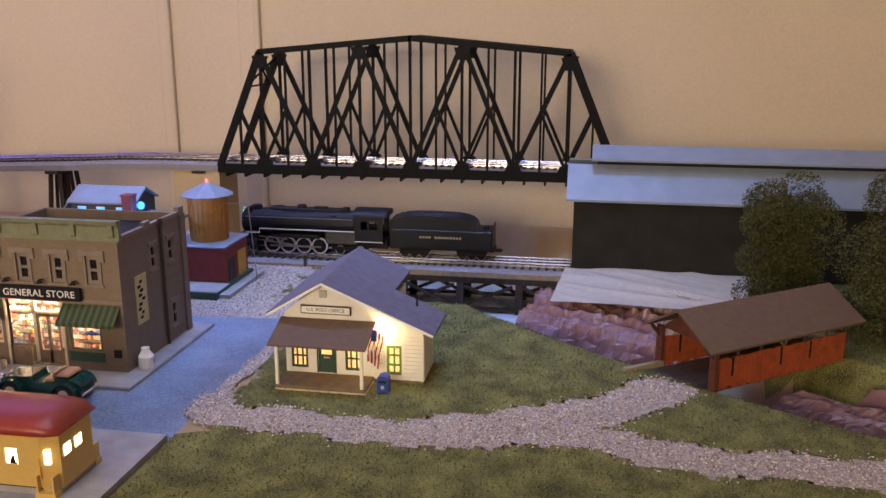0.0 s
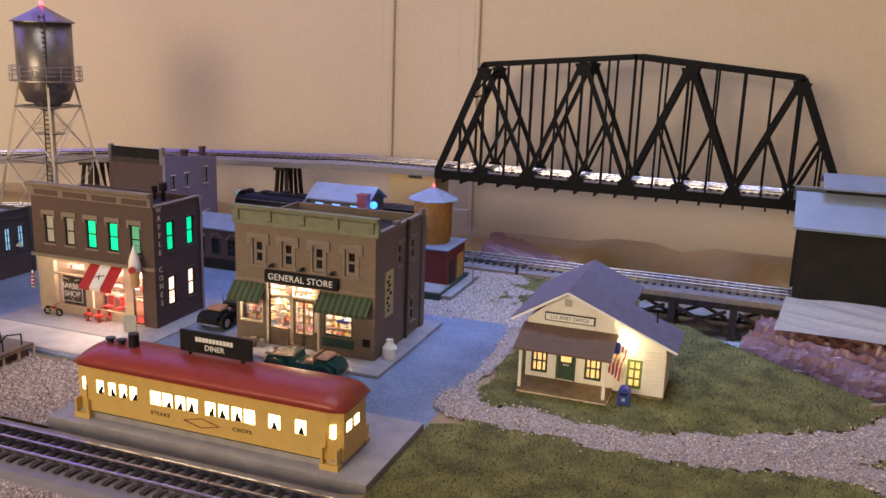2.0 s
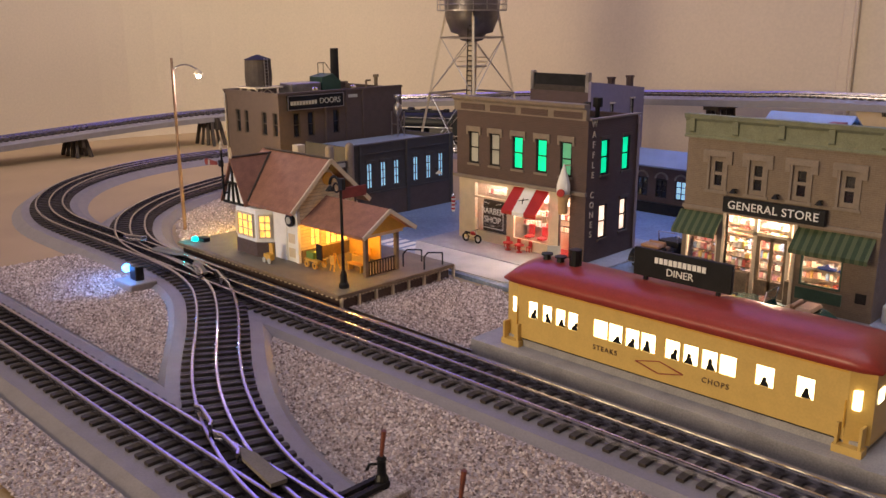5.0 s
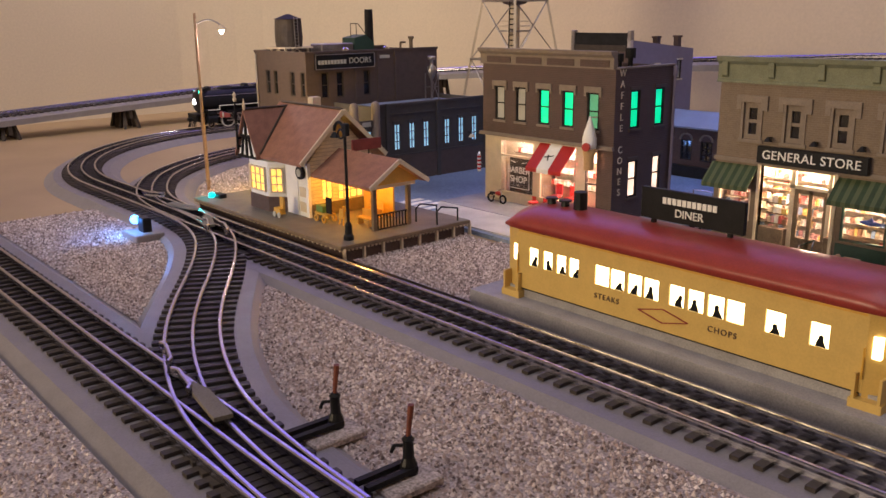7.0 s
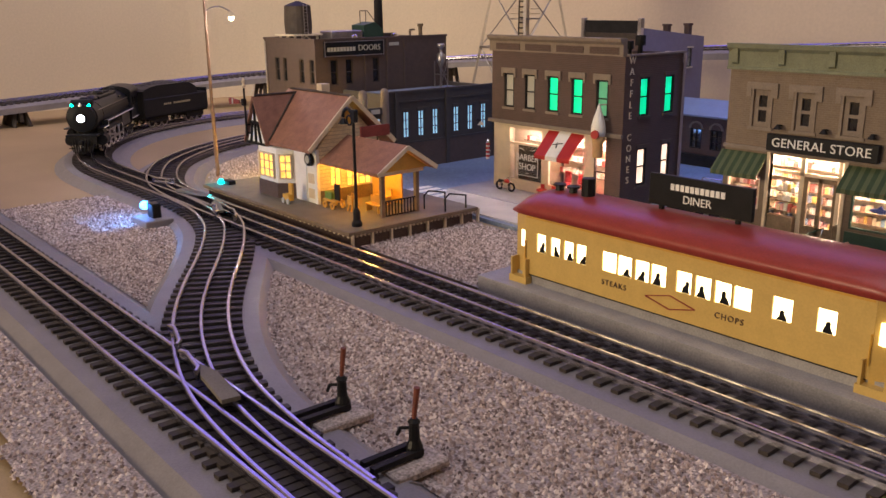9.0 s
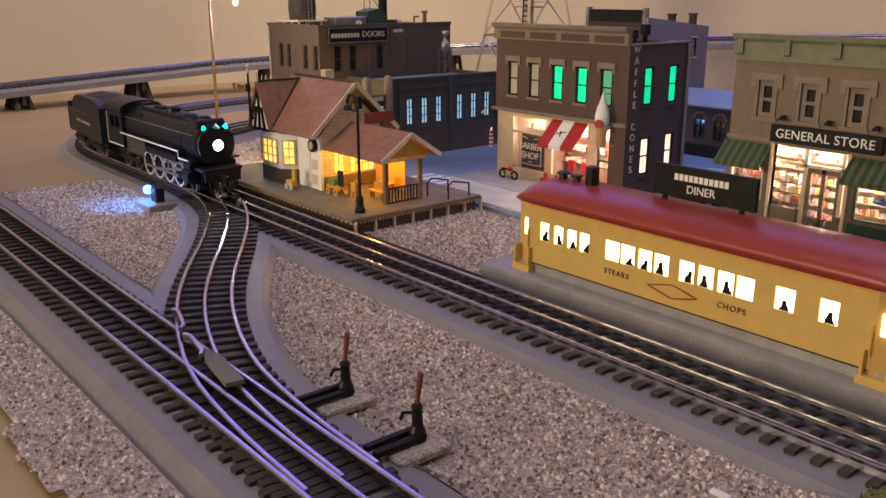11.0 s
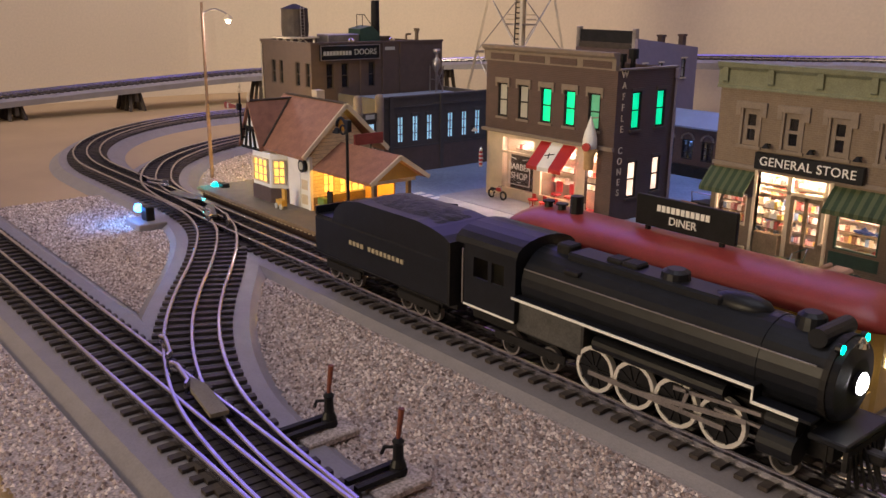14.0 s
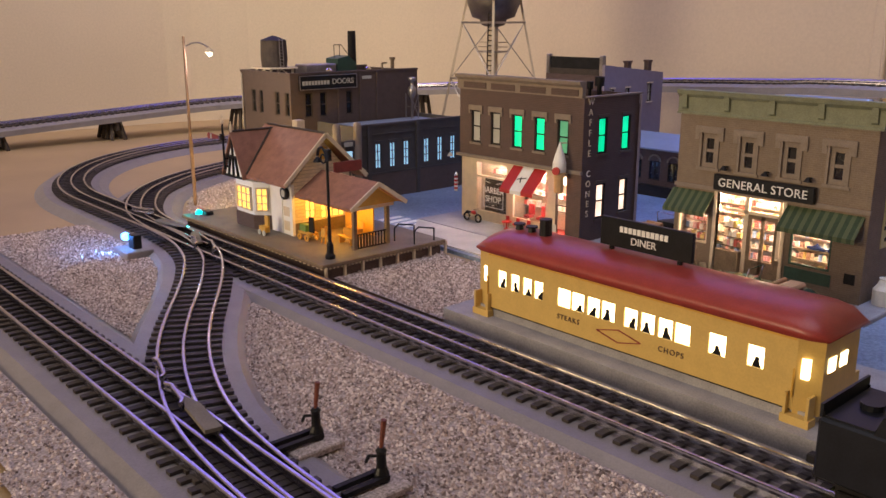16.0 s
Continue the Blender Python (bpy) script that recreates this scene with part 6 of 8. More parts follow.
        rod(bm, (lx - 0.0058 + 0.0038 * math.cos(a), ly, 0.0925 + 0.0038 * math.sin(a)), (lx - 0.0058 + 0.0038 * math.cos(b2), ly, 0.0925 + 0.0038 * math.sin(b2)), 0.0008, n=5)
    part("arm", bm, M_BLACK, l)
    part("shade", lathe([(0.0012, 0.004), (0.0042, 0), (0.0040, -0.0004)], 14, (lx - 0.013, ly - 0.001, 0.0895)), M_BLACK, l)
    part("bracket_box", boxes((lx - 0.001, lx + 0.0045, ly - 0.002, ly + 0.002, 0.0915, 0.1015), bev=0.0006), M_BLACK, l)


build_station()


def build_semaphore():
    s = thing("semaphore", "thin semaphore mast with a dull red pale-striped arm", "signal")
    x, y = -0.984, 0.4985
    part("mast", rods(((x, y, 0.060), (x, y, 0.106), 0.0012, 0.0010), n=8), M_BLACKM, s)
    part("finial", lathe([(0.0010, 0), (0.0021, 0.002), (0.0010, 0.0045), (0.0018, 0.0065), (0.0003, 0.0095)], 10, (x, y, 0.106)), M_CREAM, s)
    part("bracket", boxes((x - 0.0022, x + 0.0022, y - 0.0028, y + 0.0010, 0.0895, 0.0960), bev=0.0004), M_BLACKM, s)
    part("stay", boxes((x - 0.0008, x + 0.0008, y, 0.5025, 0.070, 0.0716), (x - 0.0008, x + 0.0008, y, 0.5025, 0.062, 0.0636)), M_BLACKM, s)
    arm = part("arm", outline([(x - 0.003, 0.0912), (x - 0.024, 0.0892), (x - 0.026, 0.0925), (x - 0.024, 0.0958), (x - 0.003, 0.0944)], "y", y - 0.0040, y - 0.0030), M_REDHOUSE, s, "dull red tapered signal arm")
    part("arm_stripe", boxes((x - 0.0185, x - 0.0160, y - 0.0044, y - 0.0040, 0.0902, 0.0950)), M_CURTAIN, arm)


build_semaphore()


# ---- post office ----
def build_post_office():
    s = thing("post_office", "white clapboard post office with violet shingle roof and porch", "post office")
    m_cl = mat("white_clapboard", (0.78, 0.76, 0.72), 0.6, var=0.05)
    x0, xm, x1, y0, y1 = -0.283, -0.190, -0.148, 0.750, 0.868
    wins = [(-0.2775, -0.261), (-0.224, -0.2075)]
    door = (-0.2505, -0.2345, 0.006, 0.0335)
    gw = (-0.1835, -0.169, 0.0085, 0.0375)
    fw = holed("x", y0, 0.003, x0, x1, 0.0, 0.050, [(a, b, 0.010, 0.0335) for a, b in wins] + [door, gw])
    f = part("front_wall", fw, m_cl, s)
    part("gable", outline([(x0, 0.050), (x1, 0.050), (x1, 0.0515), (-0.244, 0.0965), (x0, 0.0655)], "y", y0 + 0.0002, y0 + 0.003), m_cl, s)
    for i in range(11):
        z = 0.004 + i * 0.0040
        part("clapboard", boxes((xm - 0.0105, gw[0] - 0.002, y0 - 0.0007, y0, z, z + 0.0031), (gw[1] + 0.002, x1, y0 - 0.0007, y0, z, z + 0.0031)), m_cl, f)
    r = part("side_wall", boxes((x1 - 0.003, x1, y0 + 0.003, 0.798, 0.0, 0.050)), m_cl, s)
    for i in range(11):
        z = 0.004 + i * 0.0040
        part("clapboard", boxes((x1, x1 + 0.0007, y0, 0.798, z, z + 0.0031)), m_cl, r)
    part("back_wall", boxes((xm - 0.003, x1 - 0.003, 0.795, 0.798, 0.0, 0.050), (x0, xm, y1 - 0.003, y1, 0.0, 0.064), (x0, x0 + 0.003, y0 + 0.003, y1 - 0.003, 0.0, 0.064), (xm - 0.003, xm, 0.798, y1 - 0.003, 0.0, 0.064)), m_cl, s)
    part("foundation", boxes((x0 - 0.0006, x1 + 0.0008, y0 - 0.0006, 0.7985, -0.006, 0.0034)), M_WOOD, s)
    th = 0.0024
    sl = (0.0955 - 0.0505) / (-0.139 + 0.244)
    zr = lambda x: 0.0978 - sl * (x + 0.244)
    part("roof", outline([(-0.299, 0.0625), (-0.244, 0.0955), (-0.1885, zr(-0.1885) - th), (-0.1885, zr(-0.1885)), (-0.244, 0.0980), (-0.299, 0.0652)], "y", 0.744, 0.884), M_SHINGLE, s, "slate violet shingled gable roof")
    part("side_roof", outline([(-0.1885, zr(-0.1885) - th), (-0.137, zr(-0.137) - th), (-0.137, zr(-0.137)), (-0.1885, zr(-0.1885))], "y", 0.744, 0.812), M_SHINGLE, s, "slate violet shingled lower roof")
    part("verge_board", beams([((-0.2985, 0.7435, 0.0632), (-0.244, 0.7435, 0.0962)), ((-0.244, 0.7435, 0.0962), (-0.1375, 0.7435, zr(-0.1375) - 0.0013))], 0.0012, 0.0022), M_WHITE, s)
    part("roof_pipe", rods(((-0.163, 0.795, 0.058), (-0.163, 0.795, 0.0735), 0.001), n=6), M_BLACKM, s)
    for a, b in wins:
        window(s, "x", y0 + 0.0008, a, b, 0.010, 0.0335, M_GREENPAINT, G_LITDIM, (3, 2), 0.0022)
    window(s, "x", y0 + 0.0008, *gw, M_LIMEPAINT, G_LITDIM, (2, 3), 0.0024)
    d = part("door", boxes((door[0], door[1], y0 + 0.0008, y0 + 0.0024, 0.006, 0.0335)), M_GREENPAINT, s, "dark green panelled door")
    part("pane", boxes((-0.2475, -0.2375, y0 + 0.0002, y0 + 0.0008, 0.0245, 0.031)), G_LITDIM, d)
    part("letter_plate", boxes((-0.2455, -0.2395, y0, y0 + 0.0008, 0.0205, 0.0222)), M_CURTAIN, d)
    part("door_frame", boxes((door[0] - 0.0016, door[0], y0 - 0.0008, y0, 0.006, 0.035), (door[1], door[1] + 0.0016, y0 - 0.0008, y0, 0.006, 0.035)), M_GREENPAINT, s)
    part("vent", boxes((-0.2475, -0.2405, y0 - 0.001, y0, 0.0815, 0.0885)), M_CURTAIN, s)
    sg = part("sign_board", boxes((-0.266, -0.217, y0 - 0.002, y0, 0.0655, 0.0738)), M_BLACK, s, "white sign board with black border")
    part("sign_face", boxes((-0.265, -0.218, y0 - 0.0025, y0 - 0.002, 0.0665, 0.0728)), M_WHITE, sg)
    words("lettering", "U.S. POST OFFICE", 0.0048, pose(-0.2415, y0 - 0.0026, 0.0696, 90, 0, 0), M_BLACKM, sg, 0.0001)
    # porch
    part("porch_floor", boxes((-0.2825, -0.196, 0.715, y0 - 0.0008, 0.0025, 0.0055)), M_WOOD, s, "brown plank porch floor")
    part("porch_skirt", boxes((-0.2825, -0.196, 0.7146, 0.7158, -0.004, 0.0025), (-0.1966, -0.1954, 0.7158, y0 - 0.0008, -0.004, 0.0025)), M_CREAM, s)
    part("step", boxes((-0.262, -0.226, 0.708, 0.7146, -0.004, 0.0005)), M_DECK, s)
    part("porch_roof", outline([(y0, 0.0585), (0.710, 0.0450), (0.710, 0.0467), (y0, 0.0605)], "x", -0.2865, -0.1935), M_BROWNROOF, s, "brown lean-to porch roof")
    for x in (-0.2805, -0.1995):
        part("porch_post", boxes((x - 0.0014, x + 0.0014, 0.7165, 0.7193, 0.0055, 0.0472)), M_WHITE, s)
    part("porch_beam", boxes((-0.2825, -0.1975, 0.7165, 0.7190, 0.0450, 0.0472)), M_WHITE, s)
    l = thing("porch_lamp", "warm lamp on the post office wall", "lamp")
    bm = bmesh.new()
    ball(bm, (-0.1945, y0 - 0.005, 0.0545), 0.0012)
    part("bulb", bm, G_LAMP, l)
    part("bracket", rods(((-0.1945, y0, 0.056), (-0.1945, y0 - 0.005, 0.0555), 0.0005), n=6), M_BLACKM, l)
    point_lamp("porch_light", (-0.189, y0 - 0.0085, 0.052), 0.05, (1.0, 0.76, 0.34), 0.002)
    point_lamp("porch_inner_light", (-0.214, 0.735, 0.038), 0.006, (1.0, 0.72, 0.36), 0.002)
    # flag
    fl = thing("flag", "small red and white striped flag on a slanted pole", "flag")
    part("pole", rods(((-0.1955, y0, 0.026), (-0.1915, y0 - 0.012, 0.0625), 0.0006), n=6), M_SILVER, fl)
    for i in range(7):
        a = i / 7
        bm = bmesh.new()
        pts = []
        for k in range(6):
            z = 0.058 - 0.0066 * k
            pts.append((-0.1935 + 0.0016 * i - 0.0012 * k + 0.0008 * math.sin(k * 1.6), y0 - 0.0115 + 0.0012 * math.sin(k * 1.3 + i * 0.7), z - 0.0011 * i))
        for p, q in zip(pts, pts[1:]):
            beam(bm, p, q, 0.0017, 0.0004)
        part("stripe", bm, M_REDPAINT if i % 2 == 0 else M_WHITE, fl)
    bm = bmesh.new()
    beam(bm, (-0.1925, y0 - 0.0125, 0.0565), (-0.1925, y0 - 0.0125, 0.0455), 0.0052, 0.0007)
    part("canton", bm, M_BLUEBOX, fl, "dark blue field")
    m = thing("mailbox", "blue street mailbox with a rounded top beside the porch", "mailbox")
    mx, my = -0.181, 0.7265
    part("body", outline([(mx - 0.0055, 0.002), (mx + 0.0055, 0.002), (mx + 0.0055, 0.0145), (mx + 0.0040, 0.0172), (mx, 0.0183), (mx - 0.0040, 0.0172), (mx - 0.0055, 0.0145)], "y", my - 0.005, my + 0.005), M_BLUEBOX, m)
    for dx in (-0.0045, 0.0045):
        for dy in (-0.004, 0.004):
            part("leg", boxes((mx + dx - 0.0007, mx + dx + 0.0007, my + dy - 0.0007, my + dy + 0.0007, -0.002, 0.002)), M_BLUEBOX, m)
    part("slot", boxes((mx - 0.0035, mx + 0.0035, my - 0.0056, my - 0.005, 0.0115, 0.0135)), M_BLACK, m)
    part("badge", boxes((mx - 0.0015, mx + 0.0015, my - 0.0055, my - 0.005, 0.0055, 0.0085)), M_CURTAIN, m)


G_LITDIM = glow("lit_warm_small_window", (1.0, 0.62, 0.24), 0.9, 0.6, 420)
build_post_office()


# ---- covered bridge ----
def build_covered_bridge():
    m = pose(0.098, 0.8145, 0.0, 0, 0, 36.7)
    s = thing("covered_bridge", "old red covered bridge with a brown roof and openings", "covered bridge", "", m)
    L, W = 0.178, 0.074
    y0, y1 = -W / 2, W / 2
    rng = random.Random(5)
    for y in (y0, y1 - 0.002):
        wl = part("side_wall", boxes((0, L, y + 0.0004, y + 0.0016, 0.0, 0.0275)), M_BARN, s)
        x = 0.0
        while x < L - 0.003:
            w = rng.uniform(0.0048, 0.0072)
            if not 0.016 < x < 0.0195:
                part("plank", boxes((x, min(L, x + w - 0.0004), y, y + 0.002, -0.002 + rng.uniform(-0.001, 0.001), 0.0285 + rng.uniform(-0.0005, 0.0008))), M_BARN, wl)
            x += w
        part("top_plate", boxes((0, L, y, y + 0.002, 0.0375, 0.0405)), M_DARKWOOD, s)
        for i in range(7):
            xx = L * i / 6
            part("post", boxes((max(0, xx - 0.0015), min(L, xx + 0.0015), y + 0.0002, y + 0.0018, 0.0, 0.0375)), M_DARKWOOD, s)
        for xx in (L * 0.5, L * 0.83):
            part("brace", beams([((xx, y + 0.001, 0.0285), (xx + 0.008, y + 0.001, 0.038)), ((xx, y + 0.001, 0.0285), (xx - 0.008, y + 0.001, 0.038))], 0.0016), M_WOOD, s)
        for xx in (0.022, 0.085, 0.125):
            part("slit", boxes((xx, xx + 0.0022, y - 0.0004, y + 0.0004, 0.010, 0.028)), M_BLACKM, s)
    part("roof", outline([(y0 - 0.011, 0.0400), (0, 0.0675), (y1 + 0.011, 0.0400), (y1 + 0.011, 0.0420), (0, 0.0700), (y0 - 0.011, 0.0420)], "x", -0.016, L + 0.012), M_BROWNROOF, s, "brown shingled gable roof")
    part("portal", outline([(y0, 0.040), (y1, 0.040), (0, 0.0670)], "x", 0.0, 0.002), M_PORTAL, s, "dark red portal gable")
    part("portal", outline([(y0, 0.040), (y1, 0.040), (0, 0.0670)], "x", L - 0.002, L), M_BARN, s)
    for y in (y0 - 0.004, y1 - 0.004):
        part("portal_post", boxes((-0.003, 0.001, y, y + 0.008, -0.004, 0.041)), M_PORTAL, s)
        part("portal_brace", beams([((-0.001, y + 0.004, 0.030), (-0.014, y + 0.004, 0.045))], 0.003), M_DARKWOOD, s)
    dk = part("deck", boxes((-0.040, L + 0.02, y0 + 0.006, y1 - 0.006, -0.006, -0.0022)), M_DARKWOOD, s)
    for i in range(9):
        yy = y0 + 0.0065 + i * (W - 0.013) / 9
        part("plank", boxes((-0.040, L + 0.02, yy, yy + (W - 0.013) / 9 - 0.0006, -0.0022, 0.0)), M_DARKPLANK, dk)
    part("kerb_beam", boxes((-0.048, 0.0, y1 - 0.006, y1 - 0.001, -0.004, 0.005)), M_DECK, s, "pale timber kerb beam")
    part("end_beam", boxes((-0.046, -0.040, y0 + 0.004, y1 - 0.006, -0.006, -0.001)), M_DARKWOOD, s)


# near portal gable and posts, darker than the barn red walls
M_PORTAL = mat("dark_red_portal", (0.10, 0.028, 0.018), 0.8, var=0.3)
M_DARKPLANK = mat("smooth_blue_grey_planks", (0.06, 0.065, 0.075), 0.35, var=0.3, scale=40)
build_covered_bridge()


# ---- mill, trestle, truss bridge, elevated line ----
def build_mill():
    s = thing("mill", "long charcoal boarded mill shed with a tin monitor roof", "mill")
    x0, x1, y0, y1 = -0.022, 0.95, 1.172, 1.288
    part("front_wall", boxes((x0, x1, y0, y0 + 0.004, -0.016, 0.106)), M_MILLWALL, s)
    part("back_wall", boxes((x0, x1, y1 - 0.004, y1, -0.016, 0.106)), M_MILLWALL, s)
    part("end_wall", boxes((x0, x0 + 0.004, y0 + 0.004, y0 + 0.022, -0.016, 0.106), (x0, x0 + 0.004, y1 - 0.022, y1 - 0.004, -0.016, 0.106), (x0, x0 + 0.004, y0 + 0.022, y1 - 0.022, 0.085, 0.106)), M_MILLWALL, s)
    ym = (y0 + y1) / 2
    bm = bmesh.new()
    extrude_poly(bm, [(y0 - 0.010, 0.1015), (y0 + 0.030, 0.1445), (y0 + 0.030, 0.147), (y0 - 0.010, 0.1045)], "x", x0 - 0.010, x1)
    lo = part("lower_roof", bm, M_TIN, s, "pale tin lower roof slope")
    part("lower_roof", outline([(y1 + 0.010, 0.1015), (y1 - 0.030, 0.1445), (y1 - 0.030, 0.147), (y1 + 0.010, 0.1045)], "x", x0 - 0.010, x1), M_TIN, s)
    part("monitor_wall", boxes((x0 + 0.03, x1, y0 + 0.030, y0 + 0.032, 0.140, 0.156), (x0 + 0.03, x0 + 0.032, y0 + 0.032, y1 - 0.03, 0.140, 0.156)), M_MILLWALL, s)
    part("monitor_roof", outline([(y0 + 0.016, 0.1530), (ym, 0.168), (y1 - 0.016, 0.1530), (y1 - 0.016, 0.1555), (ym, 0.1705), (y0 + 0.016, 0.1555)], "x", x0 + 0.022, x1), M_TIN, s, "pale tin monitor roof")
    for i in range(18):
        x = x0 + 0.03 + i * 0.052
        part("roof_seam", beams([((x, y0 - 0.0095, 0.1050), (x, y0 + 0.029, 0.1465))], 0.0007), M_TIN, lo)


build_mill()


def build_trestle():
    s = thing("trestle", "black timber trestle under the back track over a ravine", "trestle")
    for y in (1.174, 1.248):
        part("stringer", boxes((-0.33, -0.022, y, y + 0.008, -0.0235, -0.0131)), M_DARKWOOD, s)
        for i, x in enumerate((-0.262, -0.178, -0.094)):
            part("post", boxes((x - 0.005, x + 0.005, y - 0.001, y + 0.009, -0.080, -0.0235)), M_DARKWOOD, s)
        for x in (-0.262, -0.178, -0.346 + 0.03, -0.094):
            w = 0.074 if x > -0.3 else 0.045
            part("brace", beams([((x + 0.006, y + 0.002, -0.028), (x + w, y + 0.002, -0.058)), ((x + 0.006, y + 0.005, -0.058), (x + w, y + 0.005, -0.028))], 0.0042), M_DARKWOOD, s)
        part("sill", boxes((-0.30, -0.03, y, y + 0.006, -0.0635, -0.0595)), M_DARKWOOD, s)
    part("side_plank", boxes((-0.50, -0.022, 1.1675, 1.1690, -0.0130, -0.0055)), M_DECK, s, "pale side boards below the rails")
    w = structure("water", boxes((-0.34, 0.05, 1.05, 1.44, -0.0700, -0.0675)), M_WATER, "pale glossy ravine water")


M_WATER = mat("milky_blue_water", (0.55, 0.62, 0.70), 0.3, var=0.2, scale=20, bump=0.1, fine=60)
build_trestle()


def build_truss():
    s = thing("truss_bridge", "large black steel truss railway bridge on the elevated line", "bridge")
    xa, xb, zb = -0.578, 0.036, 0.128
    span = xb - xa
    tops = [xa + span * k for k in (0.12, 0.3733, 0.6267, 0.88)]
    feet = [xa + span * k for k in (0.2467, 0.5, 0.7533)]
    mid = (xa + xb) / 2

    def top(x):
        return 0.293 + 0.021 * max(0, 1 - abs((x - mid) / (tops[-1] - mid)))
    for y in (1.282, 1.366):
        for a, b in ((tops[0], mid), (mid, tops[-1])):
            part("top_chord", beams([((a - 0.002, y, top(a)), (b + 0.002, y, top(b)))], 0.0075, 0.0085), M_BRIDGE, s)
        for q, w in ((xa, tops[0]), (xb, tops[-1])):
            part("end_post", beams([((q, y, zb - 0.010), (w, y, top(w)))], 0.0075, 0.010), M_BRIDGE, s)
            hx, hz = (q + w) / 2, (zb - 0.010 + top(w)) / 2
            part("sub_strut", beams([((hx, y, hz), (w, y, 0.122))], 0.0042, 0.0050), M_BRIDGE, s)
            part("sub_post", beams([((hx, y, hz), (hx, y, 0.118))], 0.0034, 0.0040), M_BRIDGE, s)
        part("bottom_chord", boxes((xa - 0.004, xb + 0.004, y - 0.003, y + 0.003, 0.1065, 0.121)), M_BRIDGE, s)
        for x in tops + feet:
            part("vertical", beams([((x, y, 0.118), (x, y, top(x)))], 0.0040, 0.0046), M_BRIDGE, s)
            part("gusset", outline([(x - 0.014, 0.118), (x + 0.014, 0.118), (x + 0.009, 0.130), (x - 0.009, 0.130)], "y", y - 0.0036, y + 0.0036), M_BRIDGE, s)
        for x in tops:
            part("top_gusset", outline([(x - 0.012, top(x) - 0.006), (x + 0.012, top(x) - 0.006), (x + 0.006, top(x) - 0.024), (x - 0.006, top(x) - 0.024)], "y", y - 0.0036, y + 0.0036), M_BRIDGE, s)
        for t, f in ((0, 0), (1, 0), (1, 1), (2, 1), (2, 2), (3, 2)):
            p, q = (tops[t], top(tops[t])), (feet[f], 0.122)
            h = ((p[0] + q[0]) / 2, (p[1] + q[1]) / 2)
            part("diagonal", beams([((p[0], y, p[1]), (q[0], y, q[1]))], 0.0058, 0.0066), M_BRIDGE, s)
            part("sub_strut", beams([((h[0], y, h[1]), (p[0], y, 0.122))], 0.0040, 0.0046), M_BRIDGE, s)
            part("sub_post", beams([((h[0], y, 0.118), (h[0], y, top(h[0])))], 0.0032, 0.0038), M_BRIDGE, s)
    cross = sorted(tops + feet)
    for x in cross:
        part("top_strut", beams([((x, 1.282, top(x) - 0.001), (x, 1.366, top(x) - 0.001))], 0.0034), M_BRIDGE, s)
    for a, b in zip(cross, cross[1:]):
        for u, v in ((a, b), (b, a)):
            part("lateral", beams([((u, 1.282, top(u)), (v, 1.366, top(v)))], 0.0016), M_BRIDGE, s)
    for q, w in ((xa, tops[0]), (xb, tops[-1])):
        f = lambda k, y: (q + (w - q) * k, y, zb - 0.01 + (top(w) - zb + 0.01) * k)
        for ka, kb in ((0.72, 0.95), (0.95, 0.72), (0.7, 0.7)):
            part("portal_brace", beams([(f(ka, 1.282), f(kb, 1.366))], 0.0026), M_BRIDGE, s)
    for i in range(20):
        x = xa + 0.01 + (xb - xa - 0.02) * i / 19
        part("floor_beam", boxes((x - 0.0014, x + 0.0014, 1.279, 1.369, 0.101, 0.1085)), M_BRIDGE, s)
    part("deck", boxes((xa - 0.004, xb + 0.004, 1.290, 1.358, 0.1085, 0.1145)), M_BRIDGE, s)


build_truss()

# elevated line: falls gently towards the left-hand wall and comes round in front of it
ELEV = smooth_line([(0.9, 1.324, 0.1215), (-0.55, 1.324, 0.1215), (-0.85, 1.324, 0.1145), (-1.12, 1.324, 0.102), (-1.36, 1.30, 0.087), (-1.60, 1.215, 0.071), (-1.76, 1.07, 0.054), (-1.83, 0.90, 0.045), (-1.84, 0.70, 0.035), (-1.83, 0.48, 0.025), (-1.80, 0.20, 0.015), (-1.75, -0.1, 0.006)])


